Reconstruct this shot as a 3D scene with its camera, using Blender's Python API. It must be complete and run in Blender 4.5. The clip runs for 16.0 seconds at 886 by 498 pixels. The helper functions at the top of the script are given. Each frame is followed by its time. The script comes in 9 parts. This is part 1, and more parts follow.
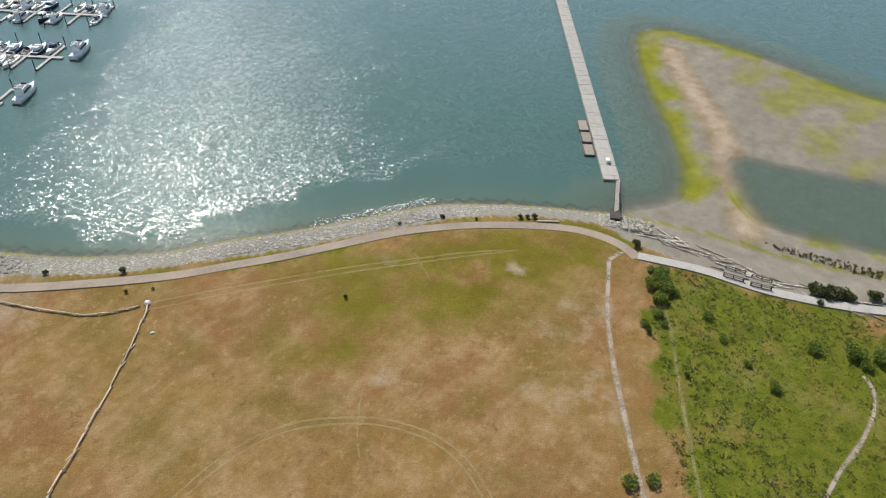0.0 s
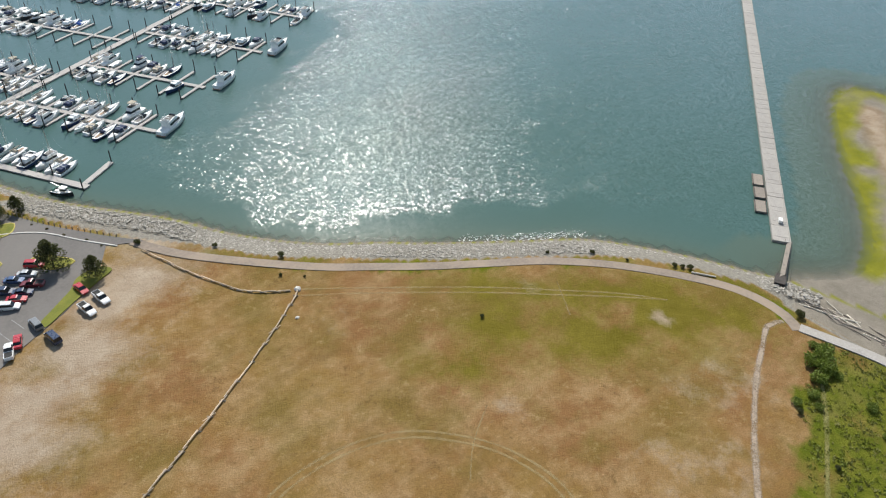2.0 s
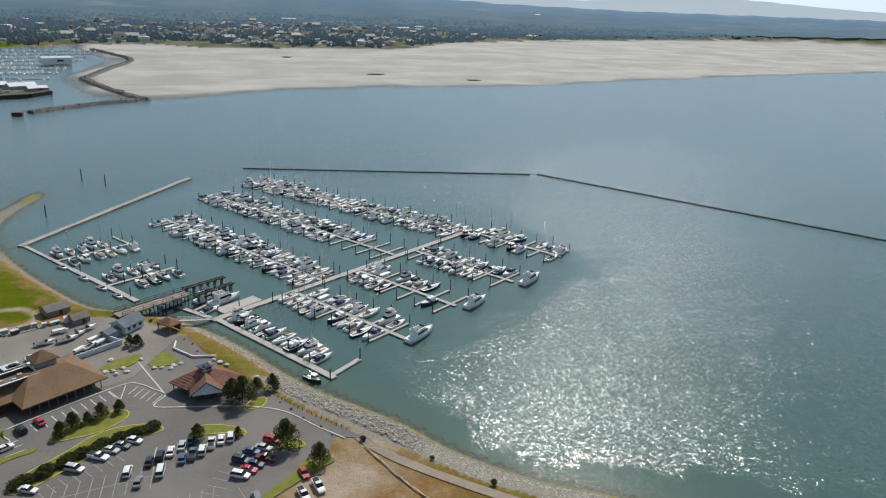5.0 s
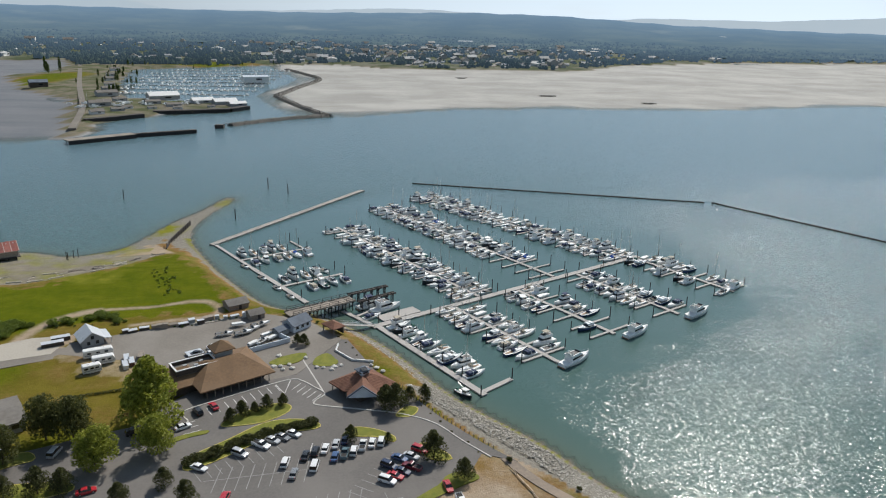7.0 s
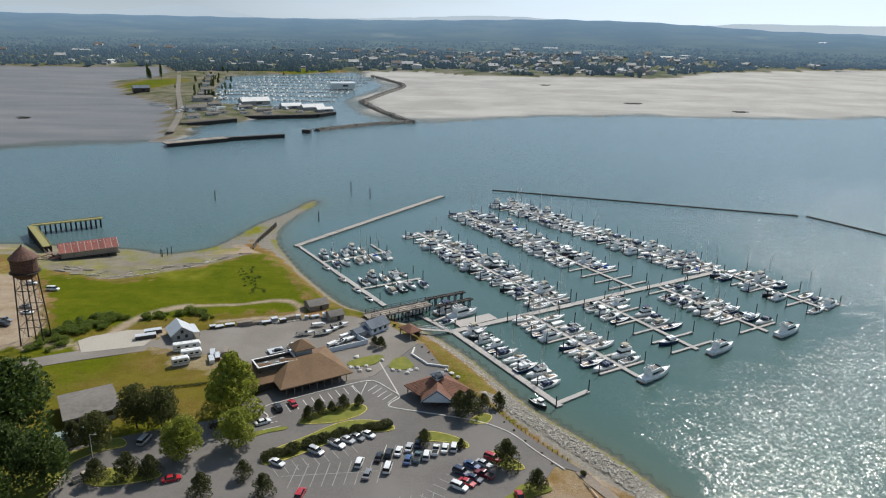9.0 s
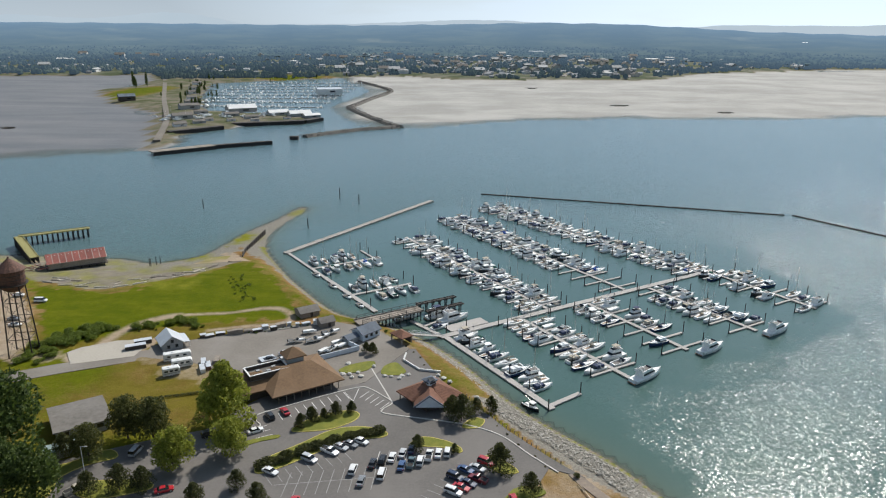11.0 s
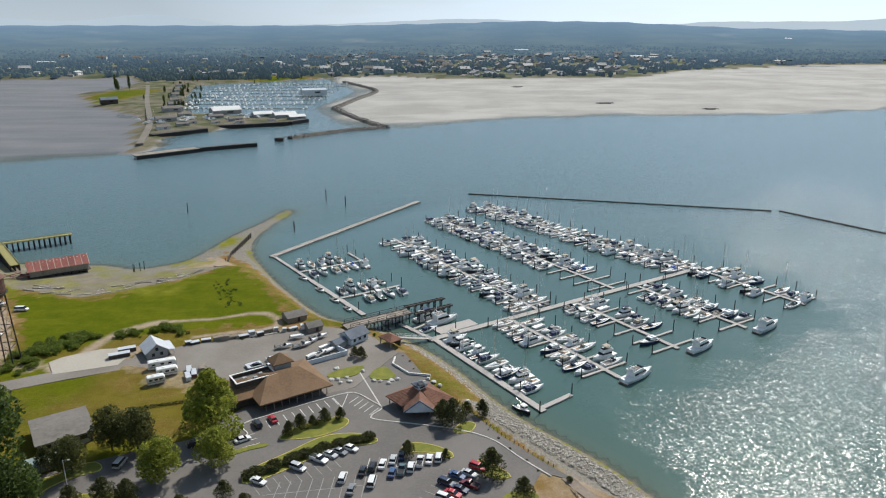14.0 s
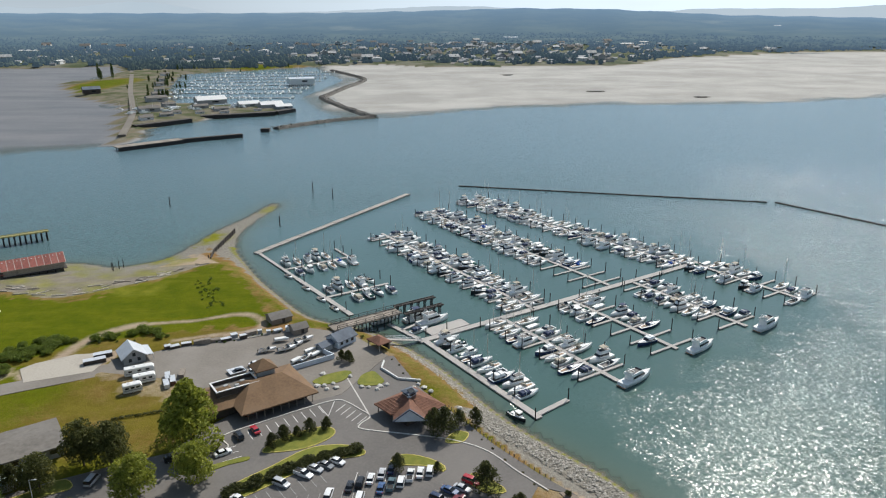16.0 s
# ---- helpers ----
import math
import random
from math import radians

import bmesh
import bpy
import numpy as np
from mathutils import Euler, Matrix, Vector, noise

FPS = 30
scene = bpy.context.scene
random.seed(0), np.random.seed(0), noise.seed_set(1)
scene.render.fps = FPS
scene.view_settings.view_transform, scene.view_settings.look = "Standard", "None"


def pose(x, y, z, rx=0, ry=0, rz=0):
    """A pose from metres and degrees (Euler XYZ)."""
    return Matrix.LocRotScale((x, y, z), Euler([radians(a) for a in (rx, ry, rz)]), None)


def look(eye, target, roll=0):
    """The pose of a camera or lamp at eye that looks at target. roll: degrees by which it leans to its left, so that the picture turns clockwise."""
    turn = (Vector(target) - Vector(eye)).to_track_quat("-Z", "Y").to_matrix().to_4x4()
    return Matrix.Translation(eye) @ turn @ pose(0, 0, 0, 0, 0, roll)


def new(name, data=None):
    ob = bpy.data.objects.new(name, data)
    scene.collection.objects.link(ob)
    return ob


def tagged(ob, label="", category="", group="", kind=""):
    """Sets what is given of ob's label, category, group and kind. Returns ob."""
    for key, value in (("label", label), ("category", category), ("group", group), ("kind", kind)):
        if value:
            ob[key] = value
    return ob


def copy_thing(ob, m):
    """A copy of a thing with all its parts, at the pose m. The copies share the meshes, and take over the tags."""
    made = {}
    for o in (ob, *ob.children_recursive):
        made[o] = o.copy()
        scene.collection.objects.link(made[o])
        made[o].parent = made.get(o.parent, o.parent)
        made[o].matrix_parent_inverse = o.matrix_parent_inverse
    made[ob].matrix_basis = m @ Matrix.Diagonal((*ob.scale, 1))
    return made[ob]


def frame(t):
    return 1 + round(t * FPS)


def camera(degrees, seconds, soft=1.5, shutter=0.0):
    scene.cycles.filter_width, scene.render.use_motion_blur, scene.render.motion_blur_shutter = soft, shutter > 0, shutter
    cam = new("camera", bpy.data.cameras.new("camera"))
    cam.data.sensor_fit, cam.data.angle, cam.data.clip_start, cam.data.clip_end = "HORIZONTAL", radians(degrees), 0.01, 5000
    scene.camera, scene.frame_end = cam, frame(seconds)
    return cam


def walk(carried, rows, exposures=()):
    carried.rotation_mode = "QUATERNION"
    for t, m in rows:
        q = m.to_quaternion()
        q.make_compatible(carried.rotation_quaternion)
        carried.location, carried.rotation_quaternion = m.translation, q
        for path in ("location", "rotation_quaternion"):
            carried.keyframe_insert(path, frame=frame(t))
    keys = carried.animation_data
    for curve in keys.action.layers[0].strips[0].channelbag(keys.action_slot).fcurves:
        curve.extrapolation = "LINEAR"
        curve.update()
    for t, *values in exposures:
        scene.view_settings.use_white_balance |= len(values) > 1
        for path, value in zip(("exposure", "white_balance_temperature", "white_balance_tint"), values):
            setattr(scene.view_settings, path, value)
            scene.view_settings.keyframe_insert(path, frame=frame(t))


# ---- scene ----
cam = camera(63.4, 16.0, soft=1.15)
PATH = [
    (0, (-0.57, -4.16, 117.34), (63.029, 41.276, 54.962), 1.61),
    (0.5, (-0.66, -3.84, 117.12), (60.425, 45.009, 54.813), 1.74),
    (1, (-0.61, -3.63, 117.02), (56.915, 49.431, 54.765), 1.88),
    (1.5, (-0.48, -3.40, 117.06), (53.371, 53.308, 54.742), 1.95),
    (2, (-0.45, -3.02, 116.97), (50.830, 58.029, 56.611), 2.05),
    (2.5, (-0.51, -2.59, 116.68), (49.180, 63.722, 60.697), 2.17),
    (3, (-0.53, -2.29, 116.48), (46.860, 69.081, 64.900), 2.21),
    (3.5, (-0.60, -2.08, 116.38), (43.465, 74.324, 69.254), 2.21),
    (4, (-0.73, -1.86, 116.22), (39.362, 79.312, 73.749), 2.22),
    (4.5, (-0.71, -1.64, 116.03), (34.769, 83.883, 78.258), 2.13),
    (5, (-0.53, -1.50, 115.86), (29.793, 87.959, 83.037), 1.99),
    (5.2, (-0.40, -1.43, 115.69), (27.705, 89.283, 84.365), 1.97),
    (7.3, (0.12, 0.12, 114.53), (6.037, 95.125, 83.878), 1.47),
    (7.5, (0.05, 0.06, 114.57), (4.305, 95.189, 84.016), 1.51),
    (8, (0.06, 0.11, 114.59), (0.312, 95.381, 84.200), 1.46),
    (8.5, (0.15, 0.19, 114.62), (-2.453, 95.463, 84.355), 1.31),
    (9, (0.17, 0.23, 114.57), (-2.156, 95.570, 84.504), 1.10),
    (11.5, (-0.05, -0.08, 115.02), (-0.656, 95.502, 85.635), 0.32),
    (12, (0.02, 0.02, 114.94), (-0.347, 95.646, 85.685), 0.18),
    (12.5, (0.01, 0.03, 115.00), (-0.014, 95.677, 85.823), 0.10),
    (13, (-0.02, 0.31, 115.10), (0.265, 95.864, 85.619), -0.00),
    (13.5, (-0.01, 1.28, 115.11), (0.532, 96.806, 85.545), -0.09),
    (14, (-0.02, 2.88, 115.04), (0.789, 98.396, 85.441), -0.13),
    (14.5, (-0.05, 5.01, 115.03), (1.092, 100.419, 85.105), -0.17),
    (15, (-0.02, 7.68, 115.09), (1.438, 102.921, 84.652), -0.20),
    (15.5, (0.03, 10.82, 115.15), (1.823, 105.920, 84.283), -0.21),
    (16, (0.01, 14.18, 115.21), (2.204, 109.184, 84.071), -0.20),
]
walk(cam, [(t, look(eye, target, roll)) for t, eye, target, roll in PATH], exposures=[(0, 0.12), (2, 0.12), (2.5, 0.10), (3, 0.02), (4, -0.18), (5, -0.28), (7.3, -0.28), (9, -0.18), (16, -0.14)])

# ---- sky and sun ----
SUN_AZ, SUN_EL = 31.0, 46.0          # degrees clockwise from +y, degrees above the horizon
world = bpy.data.worlds.new("sky")
scene.world = world
world.use_nodes = True
wn = world.node_tree.nodes
sky = wn.new("ShaderNodeTexSky")
sky.sky_type, sky.sun_disc = "NISHITA", False
sky.sun_elevation, sky.sun_rotation = radians(SUN_EL), radians(SUN_AZ)
sky.air_density, sky.dust_density, sky.ozone_density, sky.altitude = 1.0, 0.7, 2.0, 100
# thin bright haze and cloud over the blue
coord = wn.new("ShaderNodeTexCoord")
cloud_map = wn.new("ShaderNodeMapping")
cloud_map.inputs["Scale"].default_value = (1.2, 1.2, 7.0)
cloud = wn.new("ShaderNodeTexNoise")
cloud.inputs["Scale"].default_value, cloud.inputs["Detail"].default_value = 2.2, 5.0
ramp = wn.new("ShaderNodeMapRange")
ramp.inputs["From Min"].default_value, ramp.inputs["From Max"].default_value = 0.35, 0.75
ramp.inputs["To Min"].default_value, ramp.inputs["To Max"].default_value = 0.15, 0.6
veil = wn.new("ShaderNodeMix")
veil.data_type = "RGBA"
tone = wn.new("ShaderNodeMix")
tone.data_type = "RGBA"
tone.inputs["A"].default_value, tone.inputs["B"].default_value = (6.2, 8.5, 11.2, 1), (11.9, 13.9, 15.6, 1)
wl = world.node_tree.links
wl.new(coord.outputs["Generated"], cloud_map.inputs["Vector"])
wl.new(cloud_map.outputs["Vector"], cloud.inputs["Vector"])
wl.new(cloud.outputs["Fac"], ramp.inputs["Value"])
# the veil thickens towards the horizon
lift = wn.new("ShaderNodeSeparateXYZ")
low = wn.new("ShaderNodeMapRange")
low.inputs["From Min"].default_value, low.inputs["From Max"].default_value = 0.0, 0.75
low.inputs["To Min"].default_value, low.inputs["To Max"].default_value = 0.75, 0.0
thick = wn.new("ShaderNodeMath")
thick.operation, thick.use_clamp = "ADD", True
wl.new(coord.outputs["Generated"], lift.inputs["Vector"])
wl.new(lift.outputs["Z"], low.inputs["Value"])
wl.new(low.outputs["Result"], thick.inputs[0])
pale = wn.new("ShaderNodeMapRange")
pale.inputs["From Min"].default_value, pale.inputs["From Max"].default_value = 0.01, 0.16
pale.inputs["To Min"].default_value, pale.inputs["To Max"].default_value = 1.0, 0.0
wl.new(lift.outputs["Z"], pale.inputs["Value"])
wl.new(pale.outputs["Result"], tone.inputs["Factor"])
# the haze scatters forward: it is brighter round the sun
az, el = radians(SUN_AZ), radians(SUN_EL)
sun_way = Vector((math.sin(az) * math.cos(el), math.cos(az) * math.cos(el), math.sin(el)))
toward, glow, hazed = wn.new("ShaderNodeVectorMath"), wn.new("ShaderNodeMapRange"), wn.new("ShaderNodeVectorMath")
toward.operation, hazed.operation = "DOT_PRODUCT", "SCALE"
toward.inputs[1].default_value = sun_way
glow.inputs["From Min"].default_value, glow.inputs["From Max"].default_value = 0.45, 0.95
glow.inputs["To Min"].default_value, glow.inputs["To Max"].default_value = 0.66, 1.75
wl.new(coord.outputs["Generated"], toward.inputs[0])
wl.new(toward.outputs["Value"], glow.inputs["Value"])
wl.new(tone.outputs["Result"], hazed.inputs[0])
wl.new(glow.outputs["Result"], hazed.inputs["Scale"])
wl.new(hazed.outputs[0], veil.inputs["B"])
wl.new(ramp.outputs["Result"], thick.inputs[1])
wl.new(thick.outputs["Value"], veil.inputs["Factor"])
wl.new(sky.outputs["Color"], veil.inputs["A"])
wl.new(veil.outputs["Result"], wn["Background"].inputs["Color"])
wn["Background"].inputs["Strength"].default_value = 0.068

sun_data = bpy.data.lights.new("sun", "SUN")
sun_data.energy, sun_data.angle, sun_data.color = 5.0, radians(0.53), (1.0, 0.95, 0.87)
sun = new("sun", sun_data)
sun.matrix_world = look(Vector((0, 0, 300)) + sun_way * 100, Vector((0, 0, 300)))

# ---- materials ----
def nodes_of(name):
    m = bpy.data.materials.new(name)
    m.use_nodes = True
    return m, m.node_tree.nodes, m.node_tree.links, m.node_tree.nodes["Principled BSDF"]


def math_node(n, l, op, a, b=None, clamp=False):
    k = n.new("ShaderNodeMath")
    k.operation, k.use_clamp = op, clamp
    for i, v in enumerate((a, b)):
        if v is None:
            continue
        if isinstance(v, (int, float)):
            k.inputs[i].default_value = v
        else:
            l.new(v, k.inputs[i])
    return k.outputs[0]


def noise_node(n, l, vec, scale, detail=4.0, rough=0.55):
    k = n.new("ShaderNodeTexNoise")
    k.inputs["Scale"].default_value, k.inputs["Detail"].default_value = scale, detail
    k.inputs["Roughness"].default_value = rough
    if vec is not None:
        l.new(vec, k.inputs["Vector"])
    return k.outputs["Fac"]


def remap(n, l, v, a, b, c=0.0, d=1.0):
    k = n.new("ShaderNodeMapRange")
    l.new(v, k.inputs["Value"])
    for key, val in zip(("From Min", "From Max", "To Min", "To Max"), (a, b, c, d)):
        k.inputs[key].default_value = val
    return k.outputs["Result"]


def mix_node(n, l, fac, a, b, blend="MIX"):
    k = n.new("ShaderNodeMix")
    k.data_type, k.blend_type = "RGBA", blend
    for key, v in (("Factor", fac), ("A", a), ("B", b)):
        if isinstance(v, (int, float)):
            k.inputs[key].default_value = v
        elif isinstance(v, tuple):
            k.inputs[key].default_value = (*v, 1) if len(v) == 3 else v
        else:
            l.new(v, k.inputs[key])
    return k.outputs["Result"]


def bump_node(n, l, bsdf, height, strength, distance):
    k = n.new("ShaderNodeBump")
    k.inputs["Strength"].default_value, k.inputs["Distance"].default_value = strength, distance
    l.new(height, k.inputs["Height"])
    l.new(k.outputs["Normal"], bsdf.inputs["Normal"])


def surface(name, colour, rough=0.6, metal=0.0, fine=6.0, coarse=0.7, amount=0.25, dirt=None, dirt_amount=0.3, bump=0.0, piece=0.0):
    """A weathered surface: grain and stains at two scales, and a chance tone for each object (piece)."""
    m, n, l, bsdf = nodes_of(name)
    vec = n.new("ShaderNodeTexCoord").outputs["Object"]
    a, b = noise_node(n, l, vec, fine, 5), noise_node(n, l, vec, coarse, 3)
    tone = math_node(n, l, "ADD", remap(n, l, a, 0.3, 0.7, 1 - amount, 1 + amount), remap(n, l, b, 0.3, 0.7, -amount, amount))
    if piece:
        rnd = n.new("ShaderNodeObjectInfo").outputs["Random"]
        tone = math_node(n, l, "MULTIPLY", tone, remap(n, l, rnd, 0, 1, 1 - piece, 1 + piece))
    col = mix_node(n, l, 1.0, colour, tone, "MULTIPLY")
    if dirt:
        col = mix_node(n, l, remap(n, l, b, 0.48, 0.75, 0, dirt_amount), col, dirt)
    l.new(col, bsdf.inputs["Base Color"])
    l.new(remap(n, l, a, 0.3, 0.7, max(0.02, rough - 0.08), min(1, rough + 0.08)), bsdf.inputs["Roughness"])
    bsdf.inputs["Metallic"].default_value = metal
    if bump:
        bump_node(n, l, bsdf, a, 0.6, bump)
    return m


WHITE_GEL = surface("white_gelcoat", (0.88, 0.88, 0.86), 0.28, fine=2.0, coarse=0.4, amount=0.05, dirt=(0.5, 0.47, 0.40), dirt_amount=0.12, piece=0.08)
DECK_GEL = surface("deck_gelcoat", (0.82, 0.82, 0.79), 0.5, fine=3.0, amount=0.08, dirt=(0.42, 0.40, 0.35), piece=0.1)
NAVY_GEL = surface("navy_gelcoat", (0.03, 0.05, 0.12), 0.2, amount=0.1)
BLACK_GEL = surface("dark_hull_paint", (0.03, 0.035, 0.04), 0.3, amount=0.15)
RED_GEL = surface("red_hull_paint", (0.35, 0.05, 0.04), 0.3, amount=0.12)
BLUE_CANVAS = surface("blue_canvas", (0.02, 0.10, 0.42), 0.85, amount=0.15, bump=0.02)
NAVY_CANVAS = surface("navy_canvas", (0.035, 0.05, 0.10), 0.85, amount=0.2, bump=0.02)
TAN_CANVAS = surface("tan_canvas", (0.42, 0.37, 0.29), 0.9, amount=0.15, bump=0.02)
GREEN_CANVAS = surface("green_canvas", (0.05, 0.14, 0.11), 0.9, amount=0.15, bump=0.02)
BLACK_CANVAS = surface("black_canvas", (0.02, 0.02, 0.022), 0.85, amount=0.2)
SMOKED = surface("smoked_glass", (0.015, 0.02, 0.025), 0.06, amount=0.1)
STEEL = surface("polished_steel", (0.62, 0.62, 0.62), 0.25, 1.0, amount=0.08)
SPAR = surface("anodised_spar", (0.6, 0.6, 0.58), 0.35, 0.8, amount=0.08)
SOLE = surface("dark_cockpit_sole", (0.13, 0.12, 0.11), 0.7, amount=0.25, piece=0.4)
TEAK = surface("teak", (0.28, 0.17, 0.09), 0.65, fine=12, amount=0.25, bump=0.01)
RUBBER = surface("black_rubber", (0.02, 0.02, 0.02), 0.8, amount=0.2)
CONCRETE = surface("weathered_concrete", (0.35, 0.325, 0.295), 0.85, fine=3.0, coarse=0.25, amount=0.16, dirt=(0.24, 0.22, 0.19), dirt_amount=0.6, bump=0.02, piece=0.08)
DOCK_DECK = surface("grey_dock_decking", (0.40, 0.375, 0.35), 0.85, fine=5.0, coarse=0.3, amount=0.12, dirt=(0.30, 0.28, 0.25), dirt_amount=0.4, bump=0.01, piece=0.06)
PILE = surface("creosoted_pile", (0.035, 0.03, 0.028), 0.8, fine=8, amount=0.3, bump=0.02)
OLD_WOOD = surface("grey_old_timber", (0.27, 0.23, 0.19), 0.85, fine=7, coarse=0.8, amount=0.3, dirt=(0.10, 0.085, 0.07), dirt_amount=0.6, bump=0.03, piece=0.25)
DARK_WOOD = surface("dark_tarred_timber", (0.06, 0.05, 0.043), 0.85, fine=7, amount=0.35, bump=0.03, piece=0.2)
DRIFT = surface("bleached_driftwood", (0.60, 0.54, 0.45), 0.85, fine=7, amount=0.25, bump=0.03, piece=0.25)
ASPHALT = surface("worn_asphalt", (0.142, 0.131, 0.121), 0.9, fine=1.6, coarse=0.045, amount=0.14, dirt=(0.185, 0.170, 0.154), dirt_amount=0.7, bump=0.01)
PATH_ASPHALT = surface("pale_path_asphalt", (0.255, 0.205, 0.160), 0.9, fine=1.2, coarse=0.1, amount=0.16, dirt=(0.32, 0.245, 0.175), dirt_amount=0.7, bump=0.01)
PAINT = surface("road_paint", (0.62, 0.61, 0.58), 0.7, fine=3, coarse=0.4, amount=0.15, dirt=(0.25, 0.24, 0.23), dirt_amount=0.6)
FADED_PAINT = surface("faded_road_paint", (0.30, 0.295, 0.285), 0.8, fine=2, coarse=0.3, amount=0.25, dirt=(0.10, 0.098, 0.096), dirt_amount=0.8)
YARD_PAVE = surface("pale_yard_asphalt", (0.200, 0.178, 0.152), 0.9, fine=1.2, coarse=0.05, amount=0.14, dirt=(0.25, 0.235, 0.215), dirt_amount=0.6, bump=0.01)
KERB = surface("kerb_concrete", (0.52, 0.50, 0.46), 0.85, fine=3, amount=0.15, dirt=(0.3, 0.28, 0.25))
YELLOW_KERB = surface("yellow_kerb_paint", (0.55, 0.45, 0.10), 0.75, fine=3, amount=0.2, dirt=(0.4, 0.36, 0.24), dirt_amount=0.5)
BROWN_SHAKE = surface("brown_shingle", (0.175, 0.105, 0.055), 0.9, fine=1.5, coarse=0.15, amount=0.2, dirt=(0.14, 0.095, 0.06), dirt_amount=0.5, bump=0.03, piece=0.06)
RED_SHAKE = surface("red_brown_shingle", (0.21, 0.098, 0.062), 0.9, fine=1.5, coarse=0.2, amount=0.25, dirt=(0.15, 0.08, 0.055), dirt_amount=0.5, bump=0.03, piece=0.06)
RED_METAL = surface("rusty_red_roofing", (0.33, 0.095, 0.07), 0.65, 0.0, fine=1.2, coarse=0.2, amount=0.3, dirt=(0.22, 0.13, 0.10), dirt_amount=0.7, piece=0.15)
RUST = surface("rusted_iron", (0.13, 0.062, 0.042), 0.8, 0.0, fine=2.0, coarse=0.3, amount=0.4, dirt=(0.05, 0.03, 0.025), dirt_amount=0.7, bump=0.02)
DARK_STEEL = surface("dark_rusty_steel", (0.035, 0.026, 0.022), 0.7, 0.0, fine=3, amount=0.3)
GREY_ROOF = surface("grey_roofing", (0.175, 0.160, 0.142), 0.9, fine=0.8, coarse=0.12, amount=0.2, dirt=(0.13, 0.125, 0.12), dirt_amount=0.6)
METAL_ROOF = surface("pale_metal_roof", (0.62, 0.64, 0.66), 0.35, 0.2, fine=1, coarse=0.2, amount=0.08, dirt=(0.4, 0.38, 0.36), dirt_amount=0.3)
SLATE_ROOF = surface("blue_grey_roof", (0.11, 0.135, 0.17), 0.8, fine=1, coarse=0.2, amount=0.2)
SIDING = surface("grey_siding", (0.33, 0.34, 0.34), 0.7, fine=2, coarse=0.3, amount=0.1, piece=0.1)
WHITE_SIDING = surface("white_siding", (0.72, 0.72, 0.70), 0.6, fine=2, coarse=0.3, amount=0.07, dirt=(0.45, 0.43, 0.40))
DARK_SIDING = surface("dark_brown_siding", (0.07, 0.055, 0.045), 0.8, fine=2, amount=0.2)
BLUE_WHITE = surface("pale_blue_paint", (0.62, 0.68, 0.74), 0.6, amount=0.06)
WINDOW = surface("dark_window_glass", (0.02, 0.025, 0.03), 0.08, amount=0.1)
BARK = surface("bark", (0.10, 0.075, 0.055), 0.9, fine=5, amount=0.3, bump=0.03)
STONE = surface("pale_boulder", (0.52, 0.50, 0.46), 0.9, fine=3, coarse=0.8, amount=0.18, bump=0.04, piece=0.12)
TYRE = surface("tyre", (0.02, 0.02, 0.021), 0.85, amount=0.2)
RIM = surface("alloy_rim", (0.45, 0.45, 0.46), 0.35, 0.7, amount=0.1)
CAR_GLASS = surface("car_glass", (0.012, 0.014, 0.017), 0.05, amount=0.1)
LAMP_RED = surface("tail_lamp", (0.4, 0.02, 0.02), 0.25)
LAMP_CLEAR = surface("head_lamp", (0.7, 0.7, 0.68), 0.15)
GRAVEL_ROAD = surface("pale_gravel_road", (0.175, 0.155, 0.128), 0.95, fine=0.3, coarse=0.03, amount=0.15)


def island_surface(name, dark, light, rough=0.9, fine=3.0):
    """Loose small pieces in one mesh: each takes a tone between dark and light."""
    m, n, l, bsdf = nodes_of(name)
    geo = n.new("ShaderNodeNewGeometry")
    a = noise_node(n, l, geo.outputs["Position"], fine, 4)
    col = mix_node(n, l, geo.outputs["Random Per Island"], dark, light)
    col = mix_node(n, l, 1.0, col, remap(n, l, a, 0.3, 0.7, 0.75, 1.25), "MULTIPLY")
    l.new(col, bsdf.inputs["Base Color"])
    bsdf.inputs["Roughness"].default_value = rough
    return m


def leaf_surface(name, dark, light):
    """Leaves let a part of the light through."""
    m = island_surface(name, dark, light, 0.7, 1.5)
    n, l = m.node_tree.nodes, m.node_tree.links
    bsdf = n["Principled BSDF"]
    thin, mixer = n.new("ShaderNodeBsdfTranslucent"), n.new("ShaderNodeMixShader")
    l.new(bsdf.inputs["Base Color"].links[0].from_socket, thin.inputs["Color"])
    mixer.inputs["Fac"].default_value = 0.42
    l.new(bsdf.outputs[0], mixer.inputs[1])
    l.new(thin.outputs[0], mixer.inputs[2])
    l.new(mixer.outputs[0], n["Material Output"].inputs["Surface"])
    return m


RIPRAP = island_surface("riprap_stone", (0.25, 0.23, 0.195), (0.43, 0.40, 0.35))
LEAF_DARK = leaf_surface("dark_pine_foliage", (0.044, 0.052, 0.014), (0.112, 0.118, 0.034))
LEAF_MID = leaf_surface("green_foliage", (0.038, 0.066, 0.010), (0.112, 0.160, 0.032))
LEAF_LIGHT = leaf_surface("bright_green_foliage", (0.175, 0.205, 0.018), (0.39, 0.410, 0.066))
LEAF_BUSH = leaf_surface("bush_foliage", (0.105, 0.150, 0.018), (0.24, 0.30, 0.05))
LEAF_OLIVE = leaf_surface("olive_foliage", (0.066, 0.074, 0.018), (0.160, 0.165, 0.045))
LEAF_SCRUB = leaf_surface("bramble_foliage", (0.105, 0.130, 0.012), (0.235, 0.265, 0.04))
